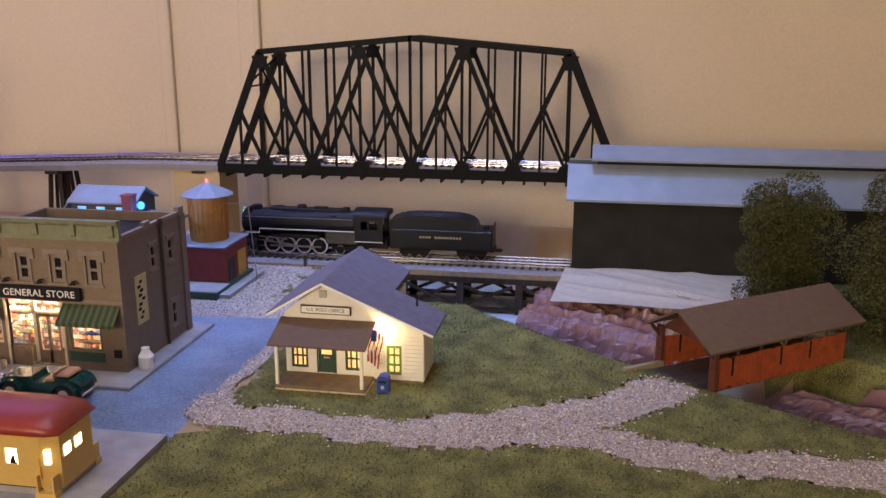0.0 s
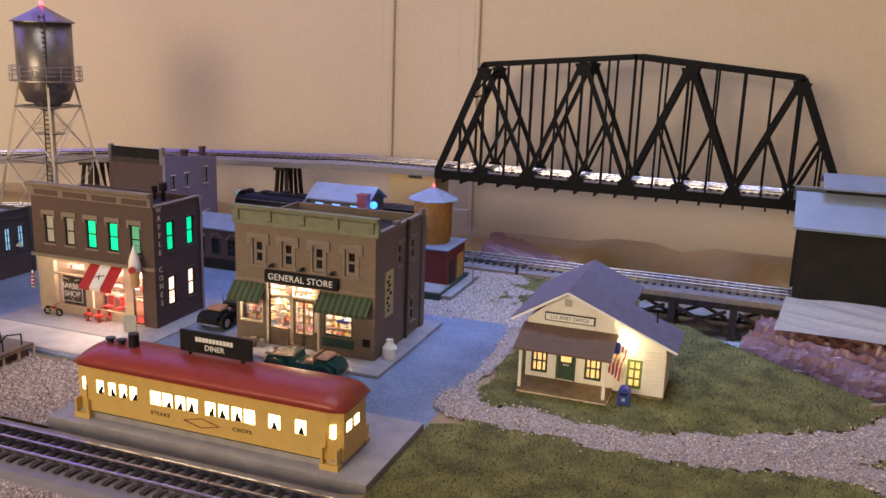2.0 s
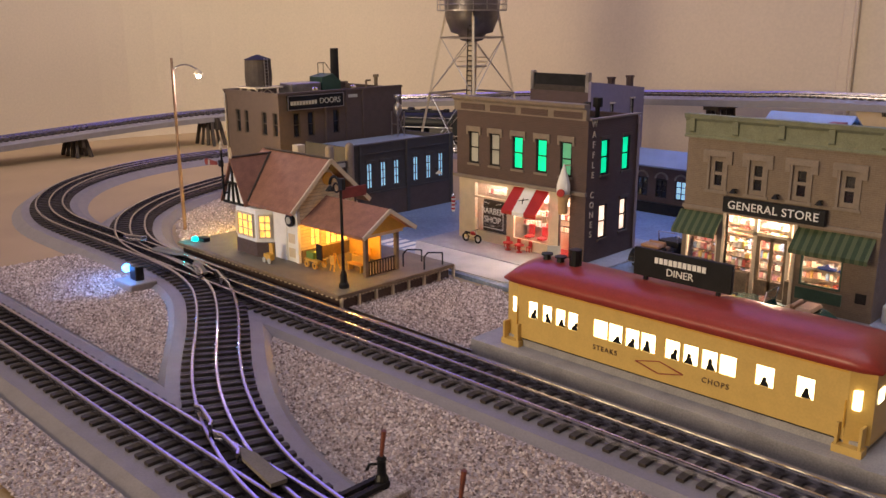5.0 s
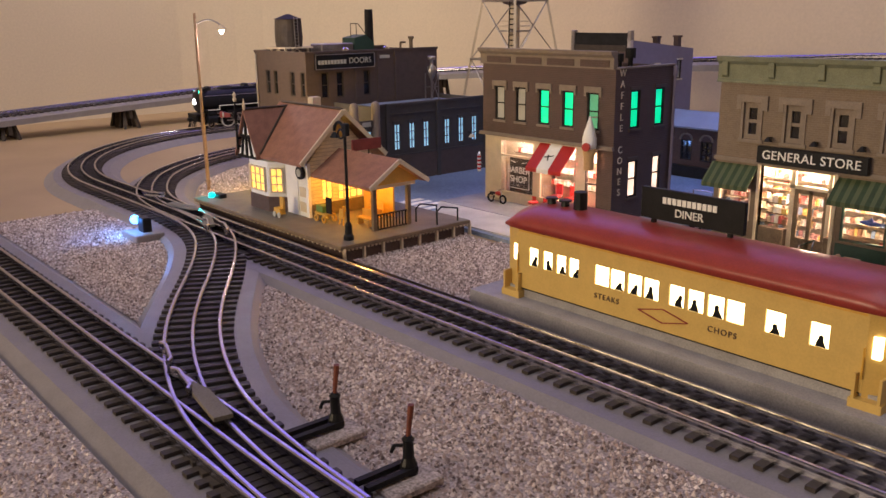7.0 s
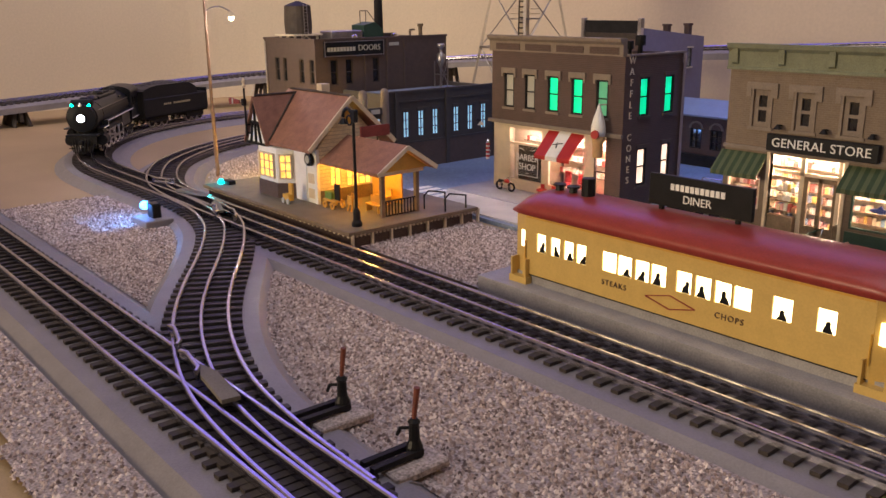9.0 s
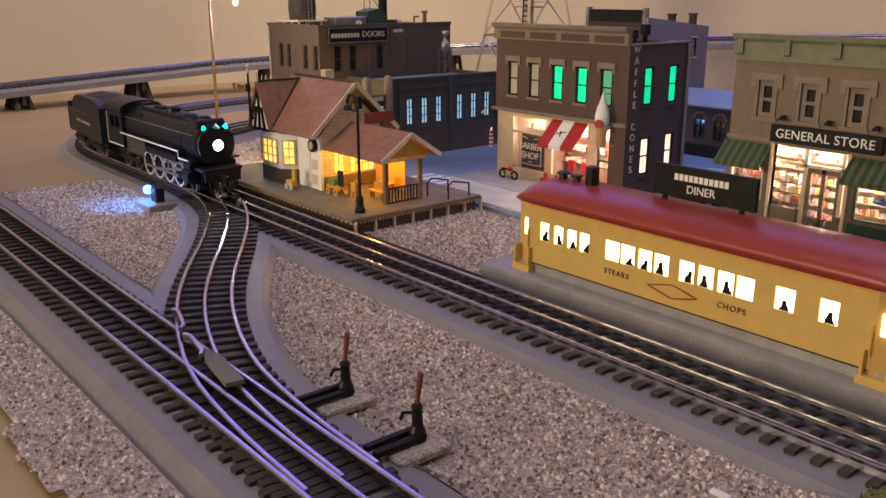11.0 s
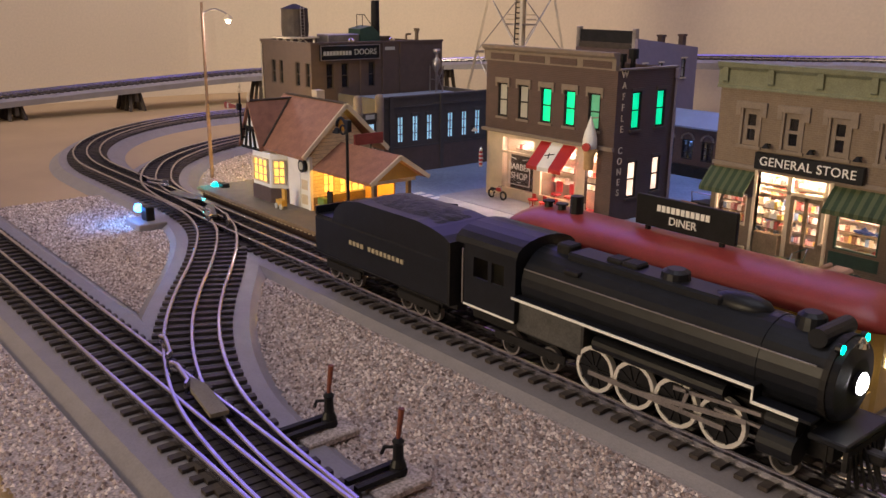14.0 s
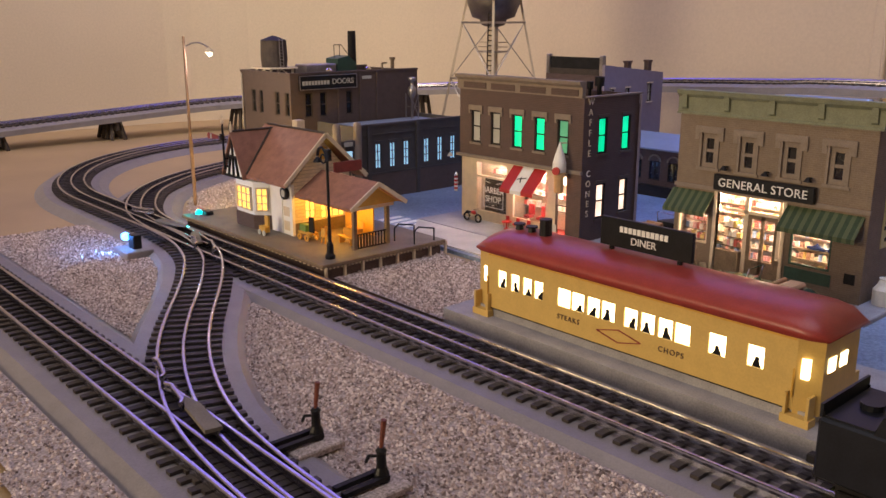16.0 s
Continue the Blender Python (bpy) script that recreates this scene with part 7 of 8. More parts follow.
def build_elevated():
    e = tagged(new("elevated_track"), "grey elevated railway track on a falling grade", "railway track")
    line = [p for p in resample(ELEV, 0.015)]
    part("roadbed", ribbon(line, [(-0.040, -0.0135), (-0.040, -0.004), (-0.033, 0), (0.033, 0), (0.040, -0.004), (0.040, -0.0135)]), M_ROADBED, e)
    for u in (-GAUGE, 0, GAUGE):
        part("rail", ribbon(line, [(a, b - 0.001) for a, b in rail_profile(u)]), M_RAIL, e)
    rest = bmesh.new()
    for p, n, d in sides(resample(ELEV, 0.0115)):
        m = Matrix.Translation(p) @ Matrix.Rotation(math.atan2(d.y, d.x), 4, "Z")
        for v in box(rest, -0.0026, 0.0026, -0.0255, 0.0255, -0.0004, 0.0026):
            v.co = m @ v.co
    tagged(part("ties", rest, M_TIE, e), "", "", "", "stuff")
    for x, y in ((-0.88, 1.324), (-1.075, 1.324), (-1.30, 1.31), (-1.56, 1.235), (-1.795, 0.965), (-1.838, 0.71), (-1.828, 0.50), (-1.80, 0.25), (-0.62, 1.324)):
        z = min(line, key=lambda p: (p.x - x) ** 2 + (p.y - y) ** 2).z - 0.0137
        a = math.atan2(1, 0)
        t = thing("trestle_bent", "dark timber trestle bent under the elevated track", "trestle", "trestle bents")
        across = (0, 1) if x > -1.5 else (1, 0)
        along = (1, 0) if x > -1.5 else (0, 1)
        for k in (-0.030, -0.010, 0.010, 0.030):
            for g in (-0.008, 0.008):
                top_p = (x + across[0] * k * 0.75 + along[0] * g, y + across[1] * k * 0.75 + along[1] * g, z)
                low_p = (x + across[0] * k * 1.1 + along[0] * g * 1.6, y + across[1] * k * 1.1 + along[1] * g * 1.6, -0.012)
                part("post", beams([(low_p, top_p)], 0.0055), M_DARKWOOD, t)
        part("cap", beams([((x - across[0] * 0.034, y - across[1] * 0.034, z - 0.003), (x + across[0] * 0.034, y + across[1] * 0.034, z - 0.003))], 0.024 if across[0] == 0 else 0.006, 0.006 if across[0] == 0 else 0.024), M_DARKWOOD, t)
    q = tagged(part("support_block", boxes((-0.665, -0.585, 1.29, 1.36, -0.012, 0.1075)), M_CREAMBOX), "plain cream card block carrying the elevated track", "block")


M_CREAMBOX = mat("cream_card_block", (0.60, 0.45, 0.26), 0.8, var=0.05)
build_elevated()


# ---- silver water tower ----
def build_tower():
    s = thing("water_tower", "tall silver water tower with ladder, balcony and red beacon", "water tower")
    cx, cy = -1.172, 1.066
    part("tank", lathe([(0.004, 0.195), (0.020, 0.199), (0.024, 0.2075), (0.037, 0.211), (0.046, 0.232), (0.048, 0.250), (0.048, 0.334)], 32, (cx, cy, 0)), M_TANK, s, smooth=True)
    part("roof", lathe([(0.054, 0.3335), (0.054, 0.3350), (0.002, 0.360)], 32, (cx, cy, 0)), M_TANK, s)
    bm = bmesh.new()
    ball(bm, (cx, cy, 0.363), 0.0042)
    part("beacon", bm, G_REDLED, s, "glowing red beacon")
    part("balcony", lathe([(0.048, 0.2425), (0.0605, 0.2425), (0.0605, 0.2445), (0.048, 0.2445)], 32, (cx, cy, 0)), M_SILVER, s)
    for z in (0.252, 0.259, 0.266):
        bm = bmesh.new()
        for i in range(32):
            a, b = 2 * math.pi * i / 32, 2 * math.pi * (i + 1) / 32
            rod(bm, (cx + 0.060 * math.cos(a), cy + 0.060 * math.sin(a), z), (cx + 0.060 * math.cos(b), cy + 0.060 * math.sin(b), z), 0.0007, n=5)
        part("rail", bm, M_SILVER, s)
    for i in range(16):
        a = 2 * math.pi * i / 16
        part("rail_post", rods(((cx + 0.060 * math.cos(a), cy + 0.060 * math.sin(a), 0.2445), (cx + 0.060 * math.cos(a), cy + 0.060 * math.sin(a), 0.266), 0.0008), n=5), M_SILVER, s)
    feet = [(cx + sx * 0.074, cy + sy * 0.074) for sx, sy in ((-1, -1), (1, -1), (1, 1), (-1, 1))]
    tops = [(cx + sx * 0.032, cy + sy * 0.032) for sx, sy in ((-1, -1), (1, -1), (1, 1), (-1, 1))]
    at = lambda i, z: tuple(Vector((*feet[i], -0.012)).lerp(Vector((*tops[i], 0.240)), (z + 0.012) / 0.252))
    for i in range(4):
        part("leg", beams([(at(i, -0.012), at(i, 0.240))], 0.0040), M_CREAM, s)
        j = (i + 1) % 4
        for z in (0.118, 0.203):
            part("ring_strut", beams([(at(i, z), at(j, z))], 0.0055, 0.003), M_SILVER, s)
        for a, b in ((-0.01, 0.118), (0.118, 0.203)):
            part("cross_brace", rods((at(i, a), at(j, b), 0.0007), (at(j, a), at(i, b), 0.0007), n=5), M_SILVER, s)
    part("standpipe", rods(((cx, cy, -0.012), (cx, cy, 0.197), 0.0085), n=16), M_CREAM, s)
    part("small_balcony", lathe([(0.009, 0.158), (0.0265, 0.158), (0.0265, 0.160), (0.009, 0.160)], 18, (cx, cy, 0)), M_SILVER, s)
    bm = bmesh.new()
    for z in (0.166, 0.173):
        for i in range(18):
            a, b = 2 * math.pi * i / 18, 2 * math.pi * (i + 1) / 18
            rod(bm, (cx + 0.026 * math.cos(a), cy + 0.026 * math.sin(a), z), (cx + 0.026 * math.cos(b), cy + 0.026 * math.sin(b), z), 0.0006, n=5)
    part("small_rail", bm, M_CREAM, s)
    lx, ly = cx + 0.034, cy - 0.037
    lad = part("ladder", rods(((lx - 0.0055 - 0.02, ly + 0.012, 0.0), (lx - 0.0055, ly, 0.345), 0.0013), ((lx + 0.0065 - 0.02, ly + 0.012, 0.0), (lx + 0.0065, ly, 0.345), 0.0013), n=5), M_DARKWOOD, s)
    for i in range(46):
        k = (i + 0.5) / 46
        x, y, z = lx - 0.02 * (1 - k), ly + 0.012 * (1 - k), 0.345 * k
        part("rung", rods(((x - 0.0055, y, z), (x + 0.0065, y, z), 0.0011), n=5), M_DARKWOOD, lad)


placed(build_tower, Matrix.Translation((-1.172, 1.066, 0)) @ Matrix.Diagonal((0.89, 0.89, 1, 1)) @ Matrix.Translation((1.172, -1.066, 0)))


# ---- rocks, trees, lamps, car, levers ----
def build_rocks():
    def bank(name, a0, a1, b0, b1, amp, seed, material, label, rough=1.0):
        bm = bmesh.new()
        nu, nv = 96, 40
        rng = random.Random(seed)
        g = [[None] * (nv + 1) for _ in range(nu + 1)]
        for i in range(nu + 1):
            for j in range(nv + 1):
                u, v = i / nu, j / nv
                p = (Vector(a0).lerp(Vector(a1), u)).lerp(Vector(b0).lerp(Vector(b1), u), v)
                q = Vector((p.x * 6 + p.y * 3 + seed, p.y * 34 + p.x * 16, 0))
                f = 1.0 - 1.5 * abs(noise.noise(q)) - 0.8 * rough * abs(noise.noise(Vector((q.x * 2.3 - q.y * 0.5 + 3, q.y * 1.7, 1)))) - 0.35 * rough * abs(noise.noise(q * 4.3)) + rough * rng.uniform(-0.02, 0.02)
                k = Vector((rng.uniform(-0.0006, 0.0006), rng.uniform(-0.0006, 0.0006), 0)) if 0 < i < nu and 0 < j < nv else Vector()
                g[i][j] = bm.verts.new(p + k + Vector((0, -0.3 * f * amp, f * amp)))
        for i in range(nu):
            for j in range(nv):
                a, b, c, d = g[i][j], g[i + 1][j], g[i + 1][j + 1], g[i][j + 1]
                for tri in ((a, b, c), (a, c, d)) if rng.random() < 0.5 else ((a, b, d), (b, c, d)):
                    bm.faces.new(tri)
        return tagged(part(name, bm, material), label, "rock")
    bank("rock_bank", (-0.105, 0.915, -0.034), (0.10, 0.875, -0.034), (-0.060, 1.11, -0.020), (0.22, 1.06, -0.020), 0.020, 3, M_ROCK, "crumpled mauve plaster rock bank below the mill")
    bank("rock_bank", (0.155, 0.775, -0.045), (0.60, 0.735, -0.035), (0.20, 0.845, -0.03), (0.62, 0.81, -0.02), 0.024, 9, M_ROCK, "crumpled mauve plaster rocks beside the covered bridge")
    bank("rock_bank", (-0.50, 1.275, -0.014), (-0.34, 1.275, -0.018), (-0.49, 1.33, 0.012), (-0.40, 1.33, -0.010), 0.012, 14, M_ROCK, "purple plaster rock behind the back track")
    bank("snow_bank", (-0.045, 1.050, -0.010), (0.21, 1.015, 0.001), (-0.030, 1.172, 0.003), (0.27, 1.172, 0.003), 0.006, 21, M_FLUFF, "white fluffy cotton bank along the mill wall", 0.0)


build_rocks()


def build_tree(x, y, z, h, r, seed):
    t = thing("tree", "bushy olive green model tree on the hill", "tree", "trees by the mill")
    rng = random.Random(seed)
    part("trunk", rods(((x, y, z), (x + 0.003, y, z + h * 0.45), 0.006, 0.0035), ((x + 0.003, y, z + h * 0.45), (x, y + 0.003, z + h * 0.85), 0.0035, 0.0012), n=8), M_DARKWOOD, t)
    for i in range(9):
        a, k = rng.uniform(0, 6.28), rng.uniform(0.2, 0.75)
        part("limb", rods(((x, y, z + h * k), (x + r * 0.75 * math.cos(a), y + r * 0.75 * math.sin(a), z + h * (k + 0.13)), 0.0022, 0.0007), n=6), M_DARKWOOD, t)
    verts, faces = [], []
    lobes = [(rng.uniform(-0.62, 0.62) * r, rng.uniform(-0.6, 0.6) * r, h * rng.uniform(0.12, 0.86), r * rng.uniform(0.26, 0.50)) for _ in range(44)]
    for _ in range(60000):
        lx, ly, lz, lr = rng.choice(lobes)
        d = Vector((rng.gauss(0, 1), rng.gauss(0, 1), rng.gauss(0, 1))).normalized() * lr * rng.uniform(0.62, 1.06) ** 0.7
        p = Vector((x + lx, y + ly, z + lz)) + d
        if p.z < z + 0.004:
            continue
        s = rng.uniform(0.0008, 0.0023)
        a = Vector((rng.gauss(0, 1), rng.gauss(0, 1), rng.gauss(0, 1))).normalized() * s
        b = Vector((rng.gauss(0, 1), rng.gauss(0, 1), rng.gauss(0, 1))).normalized() * s
        k = len(verts)
        verts += [tuple(p + a), tuple(p + b), tuple(p - a)]
        faces.append((k, k + 1, k + 2))
    me = bpy.data.meshes.new("crown")
    me.from_pydata(verts, [], faces)
    me.materials.append(M_LEAF)
    o = new("crown", me)
    o.parent = t


M_LEAF = island_mat("olive_leaf_clumps", [(0.020, 0.025, 0.006), (0.046, 0.052, 0.011), (0.072, 0.074, 0.018), (0.110, 0.104, 0.030)])
build_tree(0.222, 1.035, -0.015, 0.192, 0.056, 1)
build_tree(0.335, 0.965, -0.020, 0.208, 0.072, 2)
build_tree(0.430, 1.085, -0.015, 0.185, 0.058, 3)
build_tree(0.47, 0.95, -0.018, 0.200, 0.085, 4)


def build_lamps():
    l = thing("street_lamp", "tall rusty street lamp with a curved arm and lit head", "street lamp")
    x, y = -1.144, 0.540
    part("pole", rods(((x, y, -0.012), (x - 0.001, y, 0.075), 0.0022), ((x - 0.001, y, 0.075), (x, y, 0.189), 0.0018, 0.0015)), M_RUST, l)
    bm = bmesh.new()
    last = (x, y, 0.1765)
    for i in range(1, 11):
        k = i / 10
        p = (x + 0.014 * k, y + 0.024 * k, 0.1765 + 0.006 * math.sin(k * math.pi * 0.9) - 0.003 * k * k)
        rod(bm, last, p, 0.0009, n=6)
        last = p
    part("arm", bm, M_SILVER, l)
    part("head", lathe([(0.0012, 0.005), (0.0058, 0), (0.0054, -0.0006)], 16, (last[0], last[1], last[2] - 0.004)), M_CREAM, l)
    bm = bmesh.new()
    ball(bm, (last[0], last[1], last[2] - 0.006), 0.003)
    part("bulb", bm, G_LAMP, l)
    point_lamp("street_light", (last[0], last[1], last[2] - 0.012), 0.35, (1.0, 0.90, 0.82), 0.003)
    for nm, lab, p, m, w, col in (("blue_signal_lamp", "bright blue switch lantern beside the track", (-0.982, 0.390, 0.008), G_CYANLED, 0.15, (0.12, 0.36, 1.0)), ("teal_signal_lamp", "teal switch lantern beside the siding", (-1.038, 0.493, 0.007), G_TEALLED, 0.010, (0.0, 0.8, 0.8))):
        s = thing(nm, lab, "signal lamp")
        bm = bmesh.new()
        ball(bm, p, 0.0042 if "blue" in nm else 0.0034)
        part("lens", bm, m, s)
        part("housing", boxes((p[0] + 0.003, p[0] + 0.016, p[1] - 0.003 + 0.004, p[1] + 0.009, -0.006, p[2] + 0.003), bev=0.0008), M_BLACK, s)
        part("base", boxes((p[0] - 0.008, p[0] + 0.026, p[1] - 0.010, p[1] + 0.016, -0.012, -0.002), bev=0.0008), M_ROADBED, s)
        point_lamp(nm + "_light", (p[0] - 0.004, p[1] - 0.012, p[2] + 0.006), w, col, 0.002)
    point_lamp("house_light", (-0.560, 0.995, 0.098), 0.13, (0.06, 0.30, 1.0), 0.004)
    # next two: unseen blue fills that tint lane and alley, without a fixture
    point_lamp("lane_light", (-0.880, 0.900, 0.020), 0.05, (0.20, 0.42, 1.0), 0.004)
    point_lamp("alley_light", (-0.655, 0.95, 0.03), 0.04, (0.16, 0.38, 1.0), 0.004)
    point_lamp("yellow_light", (-1.060, 0.585, 0.03), 0.5, (1.0, 0.6, 0.08), 0.003)


M_RUST = mat("rusty_lamp_pole", (0.24, 0.15, 0.10), 0.6, 0.3, var=0.3)
build_lamps()


def build_car(m, body_mat, label):
    c = thing("vintage_car", label, "car", "", m)
    L = 0.058
    prof = [(-0.029, 0.006), (-0.029, 0.0125), (-0.022, 0.0155), (-0.012, 0.0160), (-0.011, 0.0125), (0.004, 0.0125), (0.0055, 0.0165), (0.025, 0.0150), (0.027, 0.013), (0.027, 0.006)]
    part("body", outline(prof, "y", -0.0085, 0.0085), body_mat, c)
    for sy in (-1, 1):
        for x in (-0.019, 0.019):
            bm = bmesh.new()
            last = None
            for i in range(9):
                a = math.pi * i / 8
                p = (x + 0.0085 * math.cos(a), sy * 0.0105, 0.0062 + 0.0078 * math.sin(a))
                if last:
                    beam(bm, last, p, 0.0048, 0.0011)
                last = p
            part("fender", bm, body_mat, c)
            w = part("wheel", lathe([(0.0035, -0.0012), (0.0060, -0.0012), (0.0062, 0), (0.0060, 0.0012), (0.0035, 0.0012)], 20, ring=True), M_TYRE, c)
            w.matrix_local = pose(x, sy * 0.0108, 0.0062, 90, 0, 0)
            h = part("hub", rods(((0, 0, -0.0014), (0, 0, 0.0014), 0.0036), n=14), M_CREAM, w)
        part("running_board", boxes((-0.011, 0.011, sy * 0.0105 - 0.002, sy * 0.0105 + 0.002, 0.0052, 0.006)), M_BLACK, c)
        part("headlight", rods(((0.0265, sy * 0.0055, 0.0135), (0.0285, sy * 0.0055, 0.0135), 0.0020), n=12), M_CHROME, c)
    part("seat", boxes((-0.0105, -0.003, -0.0068, 0.0068, 0.0125, 0.0152), (-0.0112, -0.009, -0.0068, 0.0068, 0.0152, 0.0195), bev=0.0006), M_LEATHER, c, "tan leather seat")
    part("windscreen", rods(((0.005, -0.0075, 0.016), (0.0035, -0.0075, 0.0235), 0.0004), ((0.005, 0.0075, 0.016), (0.0035, 0.0075, 0.0235), 0.0004), ((0.0035, -0.0075, 0.0235), (0.0035, 0.0075, 0.0235), 0.0004), n=6), M_CHROME, c)
    part("bumper", boxes((0.0292, 0.0302, -0.0115, 0.0115, 0.0055, 0.0075), bev=0.0003), M_CHROME, c)
    part("rear_bumper", boxes((-0.0325, -0.0315, -0.0115, 0.0115, 0.0060, 0.0078), bev=0.0003), M_CHROME, c)
    part("folded_top", boxes((-0.0215, -0.012, -0.0078, 0.0078, 0.0160, 0.0188), bev=0.0012), M_LEATHER, c, "folded tan cloth top")
    return c


M_TYRE = mat("black_rubber_tyre", (0.015, 0.015, 0.015), 0.8, var=0.2)
M_LEATHER = mat("tan_leather", (0.35, 0.18, 0.09), 0.55, var=0.15)
build_car(pose(-0.495, 0.684, -0.008, 0, 0, 180) @ Matrix.Scale(1.42, 4), M_CARGREEN, "dark green open vintage car with whitewall wheels")
build_car(pose(-0.660, 0.795, -0.008, 0, 0, 90) @ Matrix.Scale(1.35, 4), M_BLACK, "black vintage car parked in the alley")


def build_switches():
    for k, (bx, by) in enumerate(((-0.534, 0.308), (-0.4775, 0.307))):
        s = thing("switch_stand", "black manual switch lever with a rusty red handle", "switch lever", "switch levers")
        part("base_plate", boxes((bx - 0.010, bx + 0.012, Y_NEAR + 0.030, by + 0.010, -0.0068, -0.0028), bev=0.0008), M_GRAVEL, s)
        for dx in (-0.006, 0.001):
            part("throw_bar", boxes((bx + dx, bx + dx + 0.003, Y_NEAR + 0.024, by + 0.002, -0.0016, 0.0008)), M_BLACKM, s)
        part("stand", lathe([(0.0040, -0.0014), (0.0040, 0), (0.0037, 0.003), (0.0025, 0.006), (0.0022, 0.013), (0.0028, 0.0145), (0.0015, 0.016)], 12, (bx, by, -0.0016)), M_BLACK, s)
        part("weight", rods(((bx, by, 0.010), (bx - 0.006, by - 0.003, 0.0085), 0.0008), ((bx - 0.006, by - 0.003, 0.0085), (bx - 0.0075, by - 0.0035, 0.005), 0.0009), n=6), M_BLACK, s)
        part("handle", rods(((bx, by, 0.0144), (bx + 0.0012, by + 0.001, 0.0285), 0.0010, 0.0014), n=8), M_RUSTRED, s, "rusty red lever handle")
    for x, y, ang in ((-0.655, 0.279, -16), (-0.615, 0.270, -10), (-0.905, 0.441, -20), (-0.93, 0.436, -22), (-1.10, 0.455, 200)):
        g = thing("guard_rail", "short bent guard rail inside the switch", "guard rail", "guard rails")
        m = pose(x, y, 0, 0, 0, ang)
        bm = ribbon([m @ Vector(p) for p in ((-0.016, -0.0025, 0), (-0.011, 0, 0), (0.011, 0, 0), (0.016, -0.0025, 0))], rail_profile(0))
        part("bar", bm, M_RAIL, g)
    for x, y, ang in ((-0.585, 0.2685, -8), (-0.945, 0.443, -22), (-1.02, 0.4535, 190)):
        p = thing("switch_frog", "grey plastic wedge plate in the railway switch", "switch plate")
        m = pose(x, y, 0.0037, 0, 0, ang)
        bm = outline([(-0.026, 0.0), (-0.012, -0.0042), (0.022, -0.0046), (0.022, 0.0046), (-0.012, 0.0042)], "z", 0.0, 0.0022)
        o = part("plate", bm, M_PLATFORM, p)
        p.matrix_world = m
    tagged(part("paper_scrap", boxes((-0.374, -0.366, 0.368, 0.371, -0.003, -0.002)), M_WHITE), "tiny torn white paper scrap on the gravel", "paper")
    sp = thing("marker_post", "short dark marker post beside the back track", "post")
    part("stake", boxes((-0.407, -0.403, 1.166, 1.170, -0.012, 0.008)), M_DARKWOOD, sp)


M_RUSTRED = mat("rusty_red_handle", (0.15, 0.038, 0.022), 0.6, var=0.3)
build_switches()

# door frame mouldings on the room wall
structure("trim", boxes((-0.762, -0.744, 1.4640, 1.4698, -0.2, 1.2), (-0.744, -0.738, 1.4600, 1.4698, -0.2, 1.2), (-0.612, -0.582, 1.4630, 1.4698, -0.2, 1.2), (-0.582, -0.573, 1.4590, 1.4698, -0.2, 1.2), bev=0.0018), M_WALL, "cream painted door casing on the room wall")


# ---- locomotive and tender ----
def ring_wheel(name, parent, x, y, z, r, m_rim, m_disc, spokes=0):
    w = part(name, lathe([(r * 0.45, -0.0009), (r * 0.83, -0.0007), (r * 0.83, 0.0007), (r * 0.45, 0.0009)], 22, ring=not spokes), m_disc, parent)
    w.matrix_local = pose(x, y, z, 90, 0, 0)
    part("rim", lathe([(r * 0.84, -0.0016), (r, -0.0016), (r, 0.0016), (r * 0.84, 0.0016)], 26, ring=True), m_rim, w, "bright metal rim")
    part("hub", rods(((0, 0, -0.002), (0, 0, 0.002), r * 0.22), n=12), m_disc, w)
    for i in range(spokes):
        a = 2 * math.pi * i / spokes
        part("spoke", beams([((r * 0.2 * math.cos(a), r * 0.2 * math.sin(a), 0), (r * 0.86 * math.cos(a), r * 0.86 * math.sin(a), 0))], 0.0012, 0.0032), m_disc, w)
    return w


